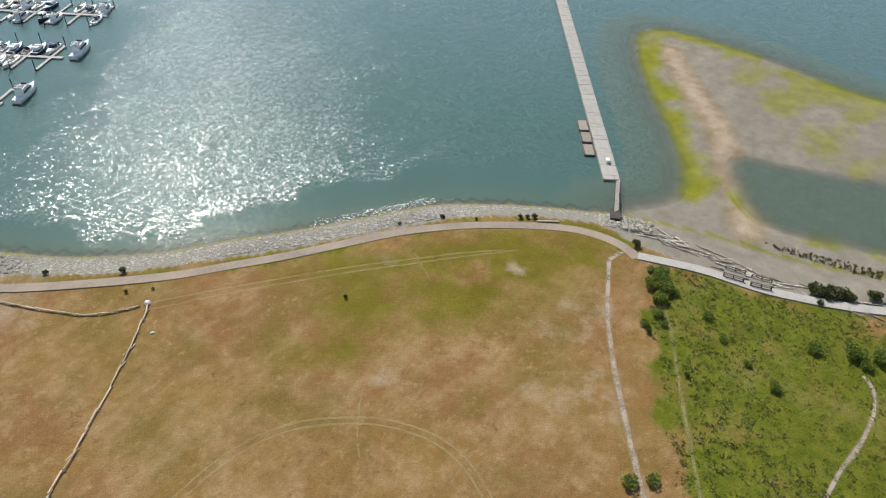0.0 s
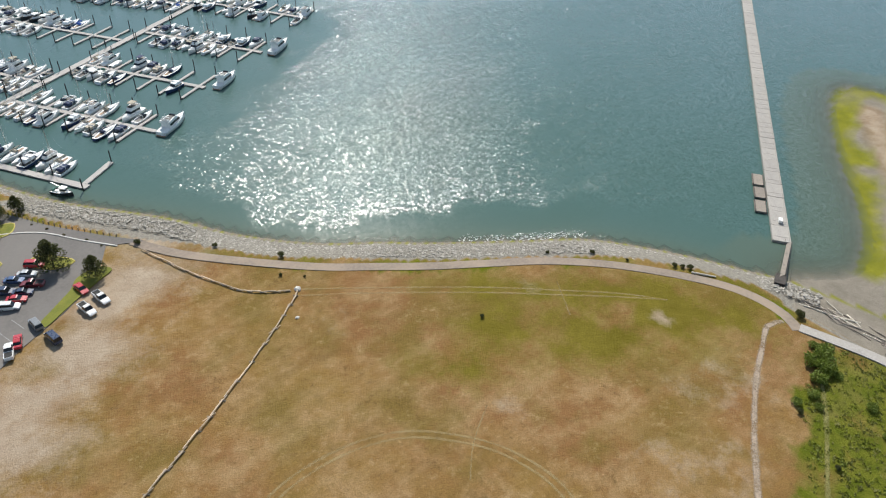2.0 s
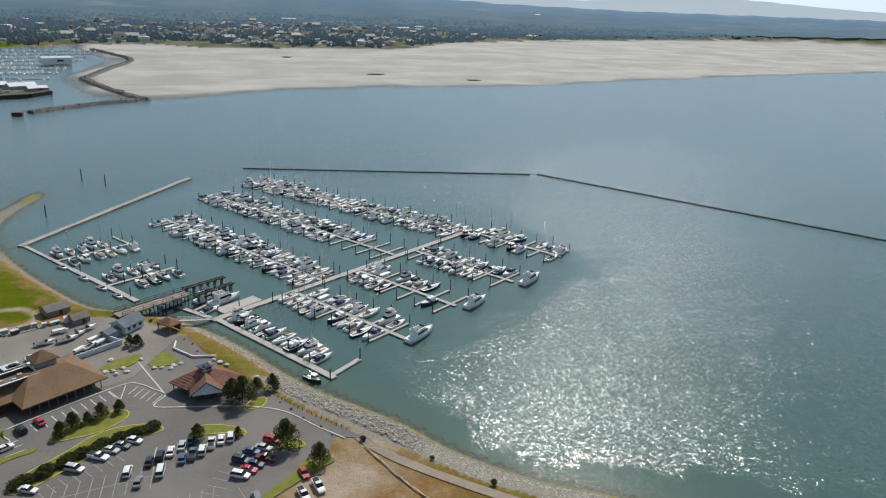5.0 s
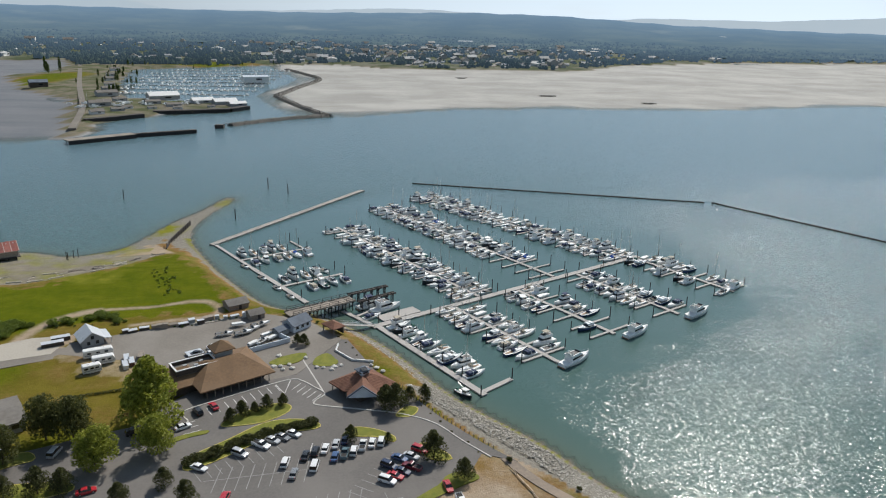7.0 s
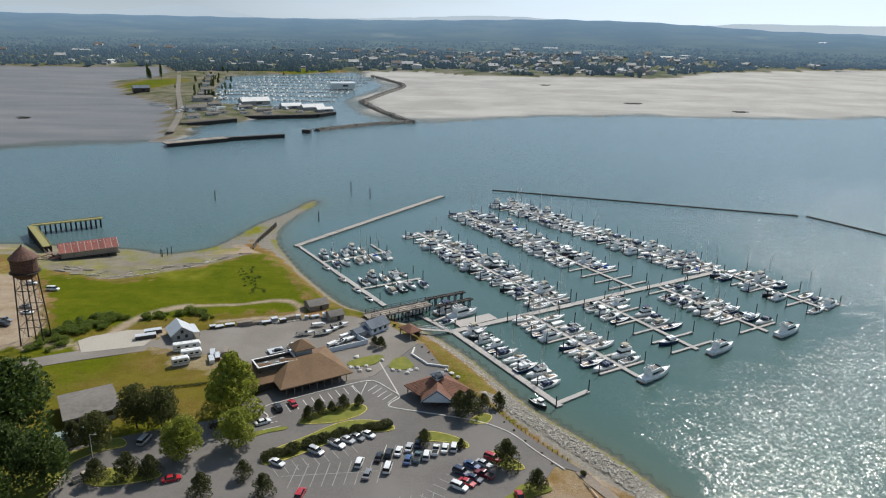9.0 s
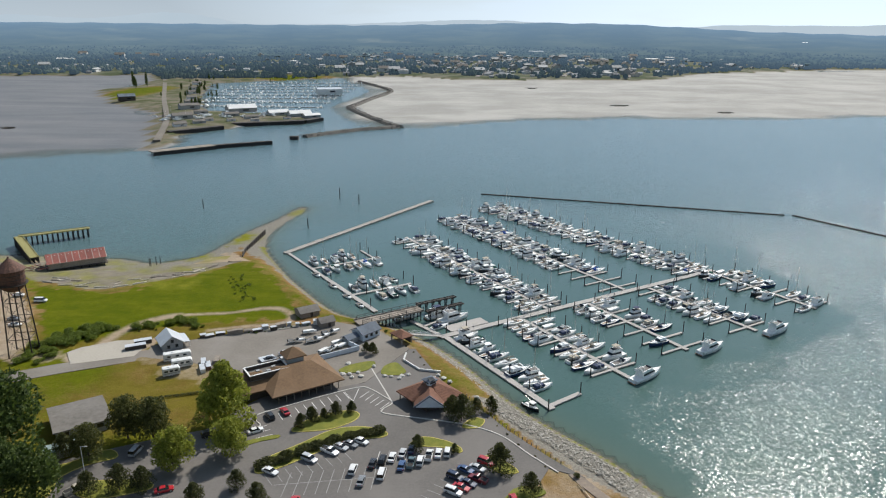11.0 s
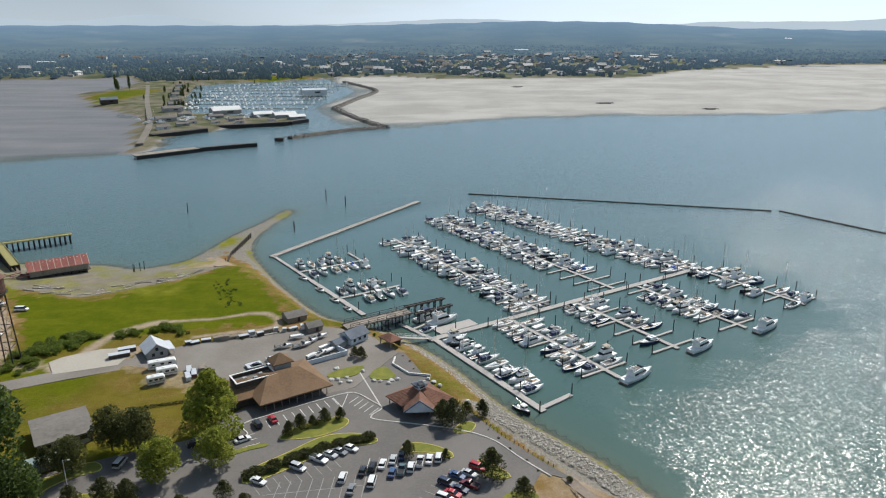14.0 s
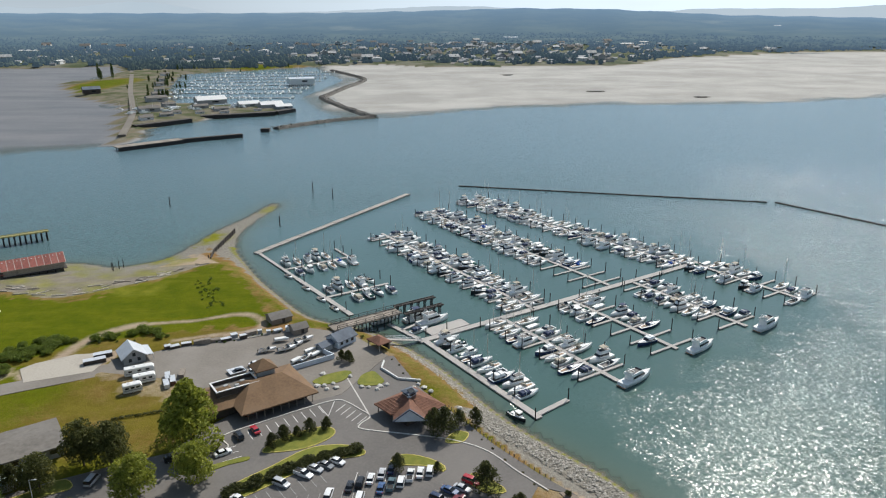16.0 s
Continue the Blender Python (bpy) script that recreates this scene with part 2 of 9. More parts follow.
LEAF_DRY = leaf_surface("dry_bush_foliage", (0.06, 0.055, 0.02), (0.16, 0.14, 0.05))
# far foliage lightened to stand in for distance haze
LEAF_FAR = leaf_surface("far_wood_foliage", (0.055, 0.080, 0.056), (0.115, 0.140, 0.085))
TUFT_GREEN = leaf_surface("rough_grass_blades", (0.14, 0.148, 0.028), (0.25, 0.245, 0.065))
FENCE_LOG = surface("brown_weathered_log", (0.56, 0.44, 0.31), 0.9, fine=6, coarse=0.7, amount=0.3, dirt=(0.20, 0.14, 0.09), dirt_amount=0.4, bump=0.02, piece=0.35)


# ---- mesh building ----
class MB:
    """Gathers points and faces of one mesh."""

    def __init__(self):
        self.v, self.f = [], []

    def add(self, verts, faces):
        k = len(self.v)
        self.v += [tuple(p) for p in verts]
        self.f += [tuple(i + k for i in q) for q in faces]
        return self

    def box(self, c, s, rz=0.0, taper=1.0):
        x, y, z = (k / 2 for k in s)
        ca, sa = math.cos(radians(rz)), math.sin(radians(rz))
        pts = []
        for dz, tp in ((-z, 1.0), (z, taper)):
            for dx, dy in ((-x, -y), (x, -y), (x, y), (-x, y)):
                dx, dy = dx * tp, dy * tp
                pts.append((c[0] + ca * dx - sa * dy, c[1] + sa * dx + ca * dy, c[2] + dz))
        return self.add(pts, [(3, 2, 1, 0), (4, 5, 6, 7), (0, 1, 5, 4), (1, 2, 6, 5), (2, 3, 7, 6), (3, 0, 4, 7)])

    def prism(self, poly, z0, z1):
        n = len(poly)
        pts = [(*p[:2], z0) for p in poly] + [(*p[:2], z1) for p in poly]
        side = [(i, (i + 1) % n, (i + 1) % n + n, i + n) for i in range(n)]
        return self.add(pts, [tuple(range(n - 1, -1, -1)), tuple(range(n, 2 * n))] + side)

    def tube(self, p, q, r, r2=None, n=6):
        p, q = Vector(p), Vector(q)
        r2 = r if r2 is None else r2
        d = (q - p).normalized()
        u = d.orthogonal().normalized()
        w = d.cross(u)
        pts = []
        for c, k in ((p, r), (q, r2)):
            for i in range(n):
                a = 2 * math.pi * i / n
                pts.append(c + k * (math.cos(a) * u + math.sin(a) * w))
        side = [(i, (i + 1) % n, (i + 1) % n + n, i + n) for i in range(n)]
        return self.add(pts, side + [tuple(range(n - 1, -1, -1)), tuple(range(n, 2 * n))])

    def loft(self, rings, closed=True, caps=True):
        n = len(rings[0])
        pts = [p for r in rings for p in r]
        faces = []
        for k in range(len(rings) - 1):
            for i in range(n if closed else n - 1):
                j = (i + 1) % n
                faces.append((k * n + i, k * n + j, (k + 1) * n + j, (k + 1) * n + i))
        if caps:
            faces.append(tuple(range(n - 1, -1, -1)))
            faces.append(tuple(range((len(rings) - 1) * n, len(rings) * n)))
        return self.add(pts, faces)

    def rock(self, c, r, rnd, flat=0.7):
        """A rough stone of 20 faces."""
        t = 1.618
        base = [(-1, t, 0), (1, t, 0), (-1, -t, 0), (1, -t, 0), (0, -1, t), (0, 1, t), (0, -1, -t), (0, 1, -t), (t, 0, -1), (t, 0, 1), (-t, 0, -1), (-t, 0, 1)]
        tri = [(0, 11, 5), (0, 5, 1), (0, 1, 7), (0, 7, 10), (0, 10, 11), (1, 5, 9), (5, 11, 4), (11, 10, 2), (10, 7, 6), (7, 1, 8),
               (3, 9, 4), (3, 4, 2), (3, 2, 6), (3, 6, 8), (3, 8, 9), (4, 9, 5), (2, 4, 11), (6, 2, 10), (8, 6, 7), (9, 8, 1)]
        sx, sy, a = rnd.uniform(0.75, 1.25), rnd.uniform(0.75, 1.25), rnd.uniform(0, 6.28)
        pts = []
        for p in base:
            k = r * rnd.uniform(0.42, 0.62)
            x, y = p[0] * k * sx, p[1] * k * sy
            pts.append((c[0] + x * math.cos(a) - y * math.sin(a), c[1] + x * math.sin(a) + y * math.cos(a), c[2] + p[2] * k * flat))
        return self.add(pts, tri)

    def mesh(self, name, material, smooth=False):
        me = bpy.data.meshes.new(name)
        me.from_pydata(self.v, [], self.f)
        me.materials.append(material)
        if smooth:
            me.polygons.foreach_set("use_smooth", [True] * len(me.polygons))
        me.update()
        return me


def part(name, mb, material, parent=None, label="", smooth=False, at=None):
    """Links a mesh as one object under a thing or a part."""
    ob = new(name, mb.mesh(name, material, smooth) if isinstance(mb, MB) else mb)
    ob.parent = parent
    if at is not None:
        ob.matrix_basis = at
    return tagged(ob, label)


def thing(name, label, category, m=None, group=""):
    ob = new(name)
    ob.empty_display_size = 0.5
    if m is not None:
        ob.matrix_basis = m
    return tagged(ob, label, category, group)


def structure(name, mb, material, label="", category="", smooth=False):
    ob = part(name, mb, material, None, label, smooth)
    return tagged(ob, label, category or name.replace("_", " "), kind="structure")


def spline(points, step=2.0, loop=False):
    """Even points along a smooth curve through the given ones."""
    pts = [Vector((*p[:2], 0)) for p in points]
    n, out = len(pts), []
    for i in range(n if loop else n - 1):
        get = (lambda k: pts[k % n]) if loop else (lambda k: pts[min(max(k, 0), n - 1)])
        a, b, c, d = get(i - 1), get(i), get(i + 1), get(i + 2)
        m = max(2, round((c - b).length / step))
        for k in range(m):
            t = k / m
            out.append(0.5 * ((2 * b) + (c - a) * t + (2 * a - 5 * b + 4 * c - d) * t * t + (3 * b - a - 3 * c + d) * t**3))
    if not loop:
        out.append(pts[-1])
    return [(p.x, p.y) for p in out]

# ---- the lie of the land ----
LAND_Z = 3.2
SHORE = spline([(330, -500), (260, -160), (215, -80), (190, -35), (176, -5), (172, 10), (169, 30), (163, 50), (158, 59), (152, 70), (143.5, 83), (133, 95.6), (116.6, 106.7),
                (98.6, 119), (87, 128), (75, 136), (65, 145.5), (56, 156.5), (48.5, 169), (41, 179), (27, 195.5), (17, 211), (6.5, 230.5), (-6, 248.5), (-18, 261), (-28, 269),
                (-40, 274), (-51, 283), (-64, 302), (-76.5, 322), (-89, 346), (-98, 366), (-103, 388), (-102, 418), (-97, 441), (-94, 455), (-99, 462), (-107, 430),
                (-117, 403), (-122, 379), (-128, 357), (-140, 346), (-152, 342), (-168, 348), (-200, 350), (-235, 352), (-300, 340)], 4) + [(-700, 300), (-4900, 260), (-4900, -4900), (4900, -4900), (4900, -900), (500, -620)]
UPLAND = spline([(225, -150), (185, -60), (161, -20), (154.5, -6), (151, 9), (149.5, 22), (148, 38), (150.2, 51), (147, 60), (139, 73), (128.5, 84.5), (115.5, 93.6), (103, 102.3), (91, 110.3),
                 (80, 119), (69.5, 127.4), (59.5, 135.7), (51, 145.7), (43, 155), (37.5, 160), (30, 170), (19, 185.5), (11.3, 198), (2.5, 216), (-7.6, 232.5), (-16, 244), (-28, 258),
                 (-38, 266), (-50, 272), (-69, 297), (-92, 331), (-102.5, 338), (-117, 321), (-133, 308), (-149, 298), (-160, 296.5), (-176, 303), (-191, 307), (-215, 325), (-260, 326)], 4) + [(-700, 285), (-4900, 240), (-4900, -4900), (4900, -4900), (4900, -1000), (480, -600)]
FLATS = spline([(165, 50), (180, 40.4), (197.6, 45), (216, 56), (239, 73), (268, 91.6), (290, 101), (299, 95), (298, 65), (293, 41), (286, 5), (305, -60), (380, -170)], 5) + [(800, -700), (300, -600), (170, -40), (160, 20)]
POOL = spline([(212, 36), (190, 24), (184, 12), (187, 0), (196, -25), (225, -60), (250, -50), (228, -8), (219, 18)], 4, True)
CREST = spline([(280, 86), (262, 73), (247, 62), (233, 50), (221, 42.6), (206, 34), (192, 27), (176, 20)], 4)
FAR = [(-290, 681), (-304, 723), (-340, 827), (-403, 997), (-459, 1063), (-507, 1095), (-560, 1200), (-619, 1277), (-640, 1340), (-600, 1420), (-640, 1600), (-720, 1750), (-1070, 1672),
       (-1500, 1750), (-4900, 2100), (-4900, 4900), (4900, 4900), (4900, 1200), (2480, 2180), (1950, 2380), (1100, 2210), (790, 2060), (657, 1960), (470, 1722), (359, 1691), (233, 1708), (126, 1677), (11, 1679),
       (-98, 1783), (-242, 1736), (-300, 1690), (-500, 1530), (-430, 1250), (-345, 1010), (-200, 965), (-166, 925), (-182, 893), (-245, 865), (-266, 835), (-300, 790), (-280, 700)]
MUD_EAST = spline([(-150, 1080), (-80, 892), (-14, 911), (60, 959), (176, 987), (292, 995), (407, 997), (603, 1051), (1000, 1150)], 30) + [(4900, 1900), (4900, 3200), (-250, 1800), (-120, 1370)]
MUD_WEST = spline([(-1000, 480), (-428, 651), (-388, 674), (-341, 691), (-300, 705)], 30) + [(-345, 850), (-459, 1063), (-625, 1290), (-650, 1600), (-720, 1900), (-4900, 2400), (-4900, -100)]


def away(px, py, poly, closed=True):
    """Distance of points to a line, signed (inside positive) for a closed one."""
    best = np.full(px.shape, 1e18)
    inside = np.zeros(px.shape, bool)
    n = len(poly)
    for i in range(n if closed else n - 1):
        (ax, ay), (bx, by) = poly[i], poly[(i + 1) % n]
        dx, dy = bx - ax, by - ay
        t = np.clip(((px - ax) * dx + (py - ay) * dy) / (dx * dx + dy * dy + 1e-12), 0, 1)
        best = np.minimum(best, (px - ax - t * dx) ** 2 + (py - ay - t * dy) ** 2)
        if closed and dy:
            inside ^= ((ay > py) != (by > py)) & (px < ax + (py - ay) / dy * dx)
    d = np.sqrt(best)
    return np.where(inside, d, -d) if closed else d


def soft(v, a, b):
    t = np.clip((v - a) / (b - a), 0, 1)
    return t * t * (3 - 2 * t)


def wave(px, py, scale, seed=0):
    """Smooth uneven values from -1 to 1."""
    rnd = np.random.RandomState(seed)
    out = np.zeros(px.shape)
    for k in range(5):
        a, f = rnd.uniform(0, 6.28, 7), (1.7**k) / scale
        for j in range(7):
            out += np.sin((np.cos(a[j]) * px + np.sin(a[j]) * py) * f * 6.28 + a[j] * 7.3 + k) / 1.7**k / 7
    return np.clip(out * 1.6, -1, 1)


def ridge(px, py):
    """Height of the far hills by bearing."""
    b = np.degrees(np.arctan2(px, py))
    knots = [(-60, 104), (-32, 108), (-16, 108), (-6, 111), (0, 121), (7, 134), (13, 127), (18, 106), (22, 86), (32, 68), (60, 64)]
    top = np.interp(b, [k[0] for k in knots], [k[1] for k in knots])
    return top + 2.2 * np.sin(b * 1.9) + 1.3 * np.sin(b * 5.3 + 1)


def heights(px, py):
    ds, du = away(px, py, SHORE), away(px, py, UPLAND)
    z = np.where(du > 0, LAND_Z, np.where(ds > 0, LAND_Z * ds / (ds - du + 1e-6), np.maximum(-4.0, ds * 0.16)))
    z = z + np.where(du > 4, 0.12 * wave(px, py, 60, 1), 0)
    df = away(px, py, FLATS)
    flat = np.clip(df * 0.03, -3, 0.32) + 0.05 * wave(px, py, 30, 2) * (df > 0)
    flat = flat + 0.3 * np.exp(-(away(px, py, CREST, False) / 7) ** 2)
    flat = np.where(away(px, py, POOL) > -3, np.minimum(flat, 0.02 - 0.03 * np.clip(away(px, py, POOL) + 3, 0, 8)), flat)
    z = np.maximum(z, np.where(df > -20, flat, -9))
    dm = np.maximum(away(px, py, MUD_EAST), away(px, py, MUD_WEST))
    z = np.maximum(z, np.where(dm > -30, np.clip(dm * 0.006, -3, 0.2) + 0.12 * wave(px, py, 160, 3), -9))
    dfar = away(px, py, FAR)
    far_r = np.hypot(px, py)
    rise = soft(far_r, 2300, 4700) ** 1.4
    z = np.maximum(z, np.where(dfar > -10, np.clip(dfar * 0.5, -3, 4.0) + np.clip(dfar, 0, 600) * 0.014 * (far_r > 1600) + rise * ridge(px, py), -9))
    return z


def axis(lo, hi, step, end, grow=1.16):
    mid = list(np.arange(lo, hi + 0.1, step))
    out, s, v = [], step, hi
    while v < end:
        s = min(s * grow, 22 if abs(v) < 1900 else 90)
        v = min(v + s, end)
        out.append(v)
    left, s, v = [], step, lo
    while v > -end:
        s = min(s * grow, 22 if abs(v) < 1300 else 90)
        v = max(v - s, -end)
        left.append(v)
    return np.array(left[::-1] + mid + out)


def sheet(name, xs, ys, zfun, layers, material, pick=None):
    gx, gy = np.meshgrid(xs, ys)
    px, py = gx.ravel(), gy.ravel()
    z = zfun(px, py)
    nx, ny = len(xs), len(ys)
    i = (np.arange(ny - 1)[:, None] * nx + np.arange(nx - 1)[None]).ravel()
    faces = np.stack([i, i + 1, i + nx + 1, i + nx], 1)
    if pick:
        faces = faces[pick(px[faces].mean(1), py[faces].mean(1))]
    me = bpy.data.meshes.new(name)
    me.vertices.add(len(px))
    me.vertices.foreach_set("co", np.stack([px, py, z], 1).astype(np.float32).ravel())
    me.loops.add(faces.size)
    me.loops.foreach_set("vertex_index", faces.ravel().astype(np.int32))
    me.polygons.add(len(faces))
    me.polygons.foreach_set("loop_start", np.arange(0, faces.size, 4, dtype=np.int32))
    me.update(calc_edges=True)
    me.polygons.foreach_set("use_smooth", np.ones(len(faces), bool))
    for key, rgb in layers(px, py, z).items():
        at = me.attributes.new(key, "FLOAT_COLOR", "POINT")
        at.data.foreach_set("color", np.concatenate([rgb, np.ones((len(px), 1))], 1).astype(np.float32).ravel())
    me.materials.append(material)
    return new(name, me)


GREEN_FIELD = spline([(-102, 334), (-118, 317), (-134, 303), (-150, 292), (-186, 299), (-168, 271), (-151, 246), (-140, 240), (-112, 254), (-84, 262), (-58, 268), (-70, 292), (-92, 327)], 5, True)
THICKET = spline([(145, 34), (120, 24), (104, 14), (86, 4), (70, -10), (60, -40), (150, -60), (157, -14), (150, 8), (147, 24)], 5, True)
MOSS = [(122, 66, 15, 30), (108, 66, 14, 24), (128, 58, 16, 22), (92, 76, 12, 18), (96, 92, 8, 20), (72, 78, 7, 12), (132, 52, 12, 14)]


def cover(px, py, z):
    w1, w2, w3 = wave(px, py, 22, 5), wave(px, py, 70, 6), wave(px, py, 9, 7)
    ds, du = away(px, py, SHORE), away(px, py, UPLAND)
    up = du > 0
    green = soft(away(px, py, GREEN_FIELD) + 3 * w3, -1.5, 2.5) * 0.95
    thick = soft(away(px, py, THICKET) + 5 * w1, -3, 5)
    green = np.maximum(green, thick * (0.86 + 0.2 * w1 + 0.1 * w3))
    moss = np.zeros(px.shape)
    for mx, my, a, b in MOSS:
        g = np.exp(-(((px - mx) * 0.7 - (py - my) * 0.7) / b) ** 2 - (((px - mx) * 0.7 + (py - my) * 0.7) / a) ** 2)
        moss = np.maximum(moss, np.clip(g * (0.85 + 0.35 * w1 + 0.15 * w3), 0, 1))
    strip = up & (du < 5.5)
    green = np.where(strip, np.maximum(green, np.where(px > 36, 0.42, 0.48) + 0.35 * w1), green)
    green = np.where((px < -60) & (py < 235), np.maximum(green, 0.34 + 0.4 * w2), green)
    moss = np.where((px < -60) & (py < 262), np.maximum(moss, 0.75 + 0.25 * w1), moss)
    # open dusty ground beside the car park, and worn patches
    dirt_line = away(px, py, [(36, 157), (26, 146), (14, 136), (0, 122), (-12, 112)], False)
    bare = 0.95 * np.exp(-(dirt_line / 15) ** 2) * (0.75 + 0.35 * w1)
    for mx, my, r, k in ((72, 62, 6, 0.35), (121, 60, 3.0, 0.75), (98, 26, 10, 0.42), (88, 34, 8, 0.4), (108, 44, 9, 0.35), (104, 88, 8, 0.3), (60, 106, 9, 0.25), (116, 38, 12, 0.4)):
        bare = np.maximum(bare, k * np.exp(-((px - mx) ** 2 + (py - my) ** 2) / r**2) * (0.7 + 0.5 * w3))
    yard = soft(away(px, py, [(-30, 262), (-60, 262), (-100, 236), (-130, 234), (-175, 232), (-175, 222), (-120, 226), (-100, 222), (-96, 212), (-60, 208), (-20, 215), (-10, 238)]) + 2 * w3, -1, 2)
    bare = np.maximum(bare, yard * 0.5)
    lot = soft(away(px, py, [(-192, 300), (-170, 270), (-155, 246), (-150, 224), (-260, 224), (-260, 300)]) + 2 * w3, -1, 2)
    green = green * (1 - lot)
    bare = np.maximum(bare, lot * (0.8 + 0.2 * w1))
    path_n = away(px, py, spline([(-127, 236), (-125, 249), (-120.6, 259), (-112, 266), (-99.5, 269), (-88.6, 271), (-78, 275.5), (-70, 275.5), (-64, 270), (-63, 263), (-69, 258.6), (-80, 256.8), (-92, 253)], 3), False)
    bare = np.maximum(bare, 0.85 * np.exp(-(path_n / np.where(px < -108, 2.8, np.where(px > -80, 2.2, 1.5))) ** 2))
    apron = soft(away(px, py, [(-136, 228.5), (-126, 236.5), (-116, 243), (-108.5, 246), (-109, 231), (-127, 221.5)]) + 1.5 * w3, -1, 1)
    bare = np.maximum(bare, apron)
    bank = (~up) & (ds > 0)
    north = (py > 296) & (px < -69 - (py - 297) * 0.72) | (py > 372)
    south = px > 150
    frac = ds / (ds - du + 1e-6)
    sand = np.where(bank & (north | (south & (py < 48))), 1.0, 0.0)
    sand = np.maximum(sand, np.where((~up) & (ds <= 0), 1.0, 0.0))
    rock = np.where(bank & ~north & ~(south & (py < 44)), 1.0, 0.0)
    brown = (py > 205) & (px < 20)
    rock = np.where(bank & brown, soft(frac + 0.12 * w3, 0.45, 0.25), rock)
    green = np.where(bank & brown, soft(frac + 0.15 * w3, 0.42, 0.62) * 0.5, green)
    algae = np.where(bank & ~north, soft(frac, 0.16, 0.02) * 0.8, 0.0)
    df = away(px, py, FLATS)
    algae = np.where((df > -3) & (ds < 0), np.maximum(algae, 0.82 * soft(df + 4 * w1, 12, 0) * soft(px + 0 * py, 176, 184)), algae)
    algae = np.where((df > 0) & (px > 215) & (ds < 0), np.maximum(algae, np.clip(0.20 + 0.4 * w2 + 0.25 * w1 + 0.35 * soft(px - py, 200, 290) - 0.7 * np.exp(-(away(px, py, CREST, False) / 16) ** 2), 0, 0.6)), algae)
    pool = away(px, py, POOL)
    algae = np.where((pool < 6) & (pool > -5) & (px < 205), np.maximum(algae, 0.35 + 0.4 * w1), algae)
    tip = 0.7 * np.exp(-((px + 97) ** 2 + (py - 447) ** 2) / 11**2) + np.exp(-((px + 119) ** 2 + (py - 388) ** 2) / 13**2) + 0.8 * np.exp(-((px + 130) ** 2 + (py - 352) ** 2) / 9**2)
    algae = np.where(north, np.clip(np.maximum(tip * (0.9 + 0.4 * w3), np.where((px < -112) & (py < 352), 0.34 + 0.25 * w1, 0)), 0, 0.85), algae)
    ridge_w = np.exp(-(away(px, py, CREST, False) / 6) ** 2) * (df > 1)
    sand, bare = sand * (1 - 0.85 * ridge_w), np.maximum(bare, 0.8 * ridge_w)
    spine = north & (ds > np.where(py > 396, 0.6, 1.8)) & (py > 338) & (py < 470)
    sand, bare = np.where(spine, 0.05, sand), np.where(spine, 0.95, bare)
    dfar = away(px, py, FAR)
    town = np.where(dfar > 0, 1.0, 0.0)
    lawn = np.exp(-(((px + 545) / 50) ** 2 + ((py - 1270) / 140) ** 2)) + np.exp(-(((px + 420) / 170) ** 2 + ((py - 1680) / 70) ** 2))
    green = np.where(town > 0, np.clip(lawn * 1.2 + 0.25 * w2, 0, 1), green)
    town = np.where(lawn > 0.4, 0, town)
    spit = np.where((py < 1720) & (px < 20) & (dfar > 0) & (lawn < 0.4), 1.0, 0.0)
    bare = np.where(dfar > 0, 0, bare)
    sand = np.where(dfar > 0, 0, sand)
    c1 = np.clip(np.stack([green, bare, sand], 1), 0, 1)
    c2 = np.clip(np.stack([algae, rock, town], 1), 0, 1)
    c3 = np.clip(np.stack([thick, moss * up, spit], 1), 0, 1)
    return {"cover": c1, "cover_b": c2, "cover_c": c3}


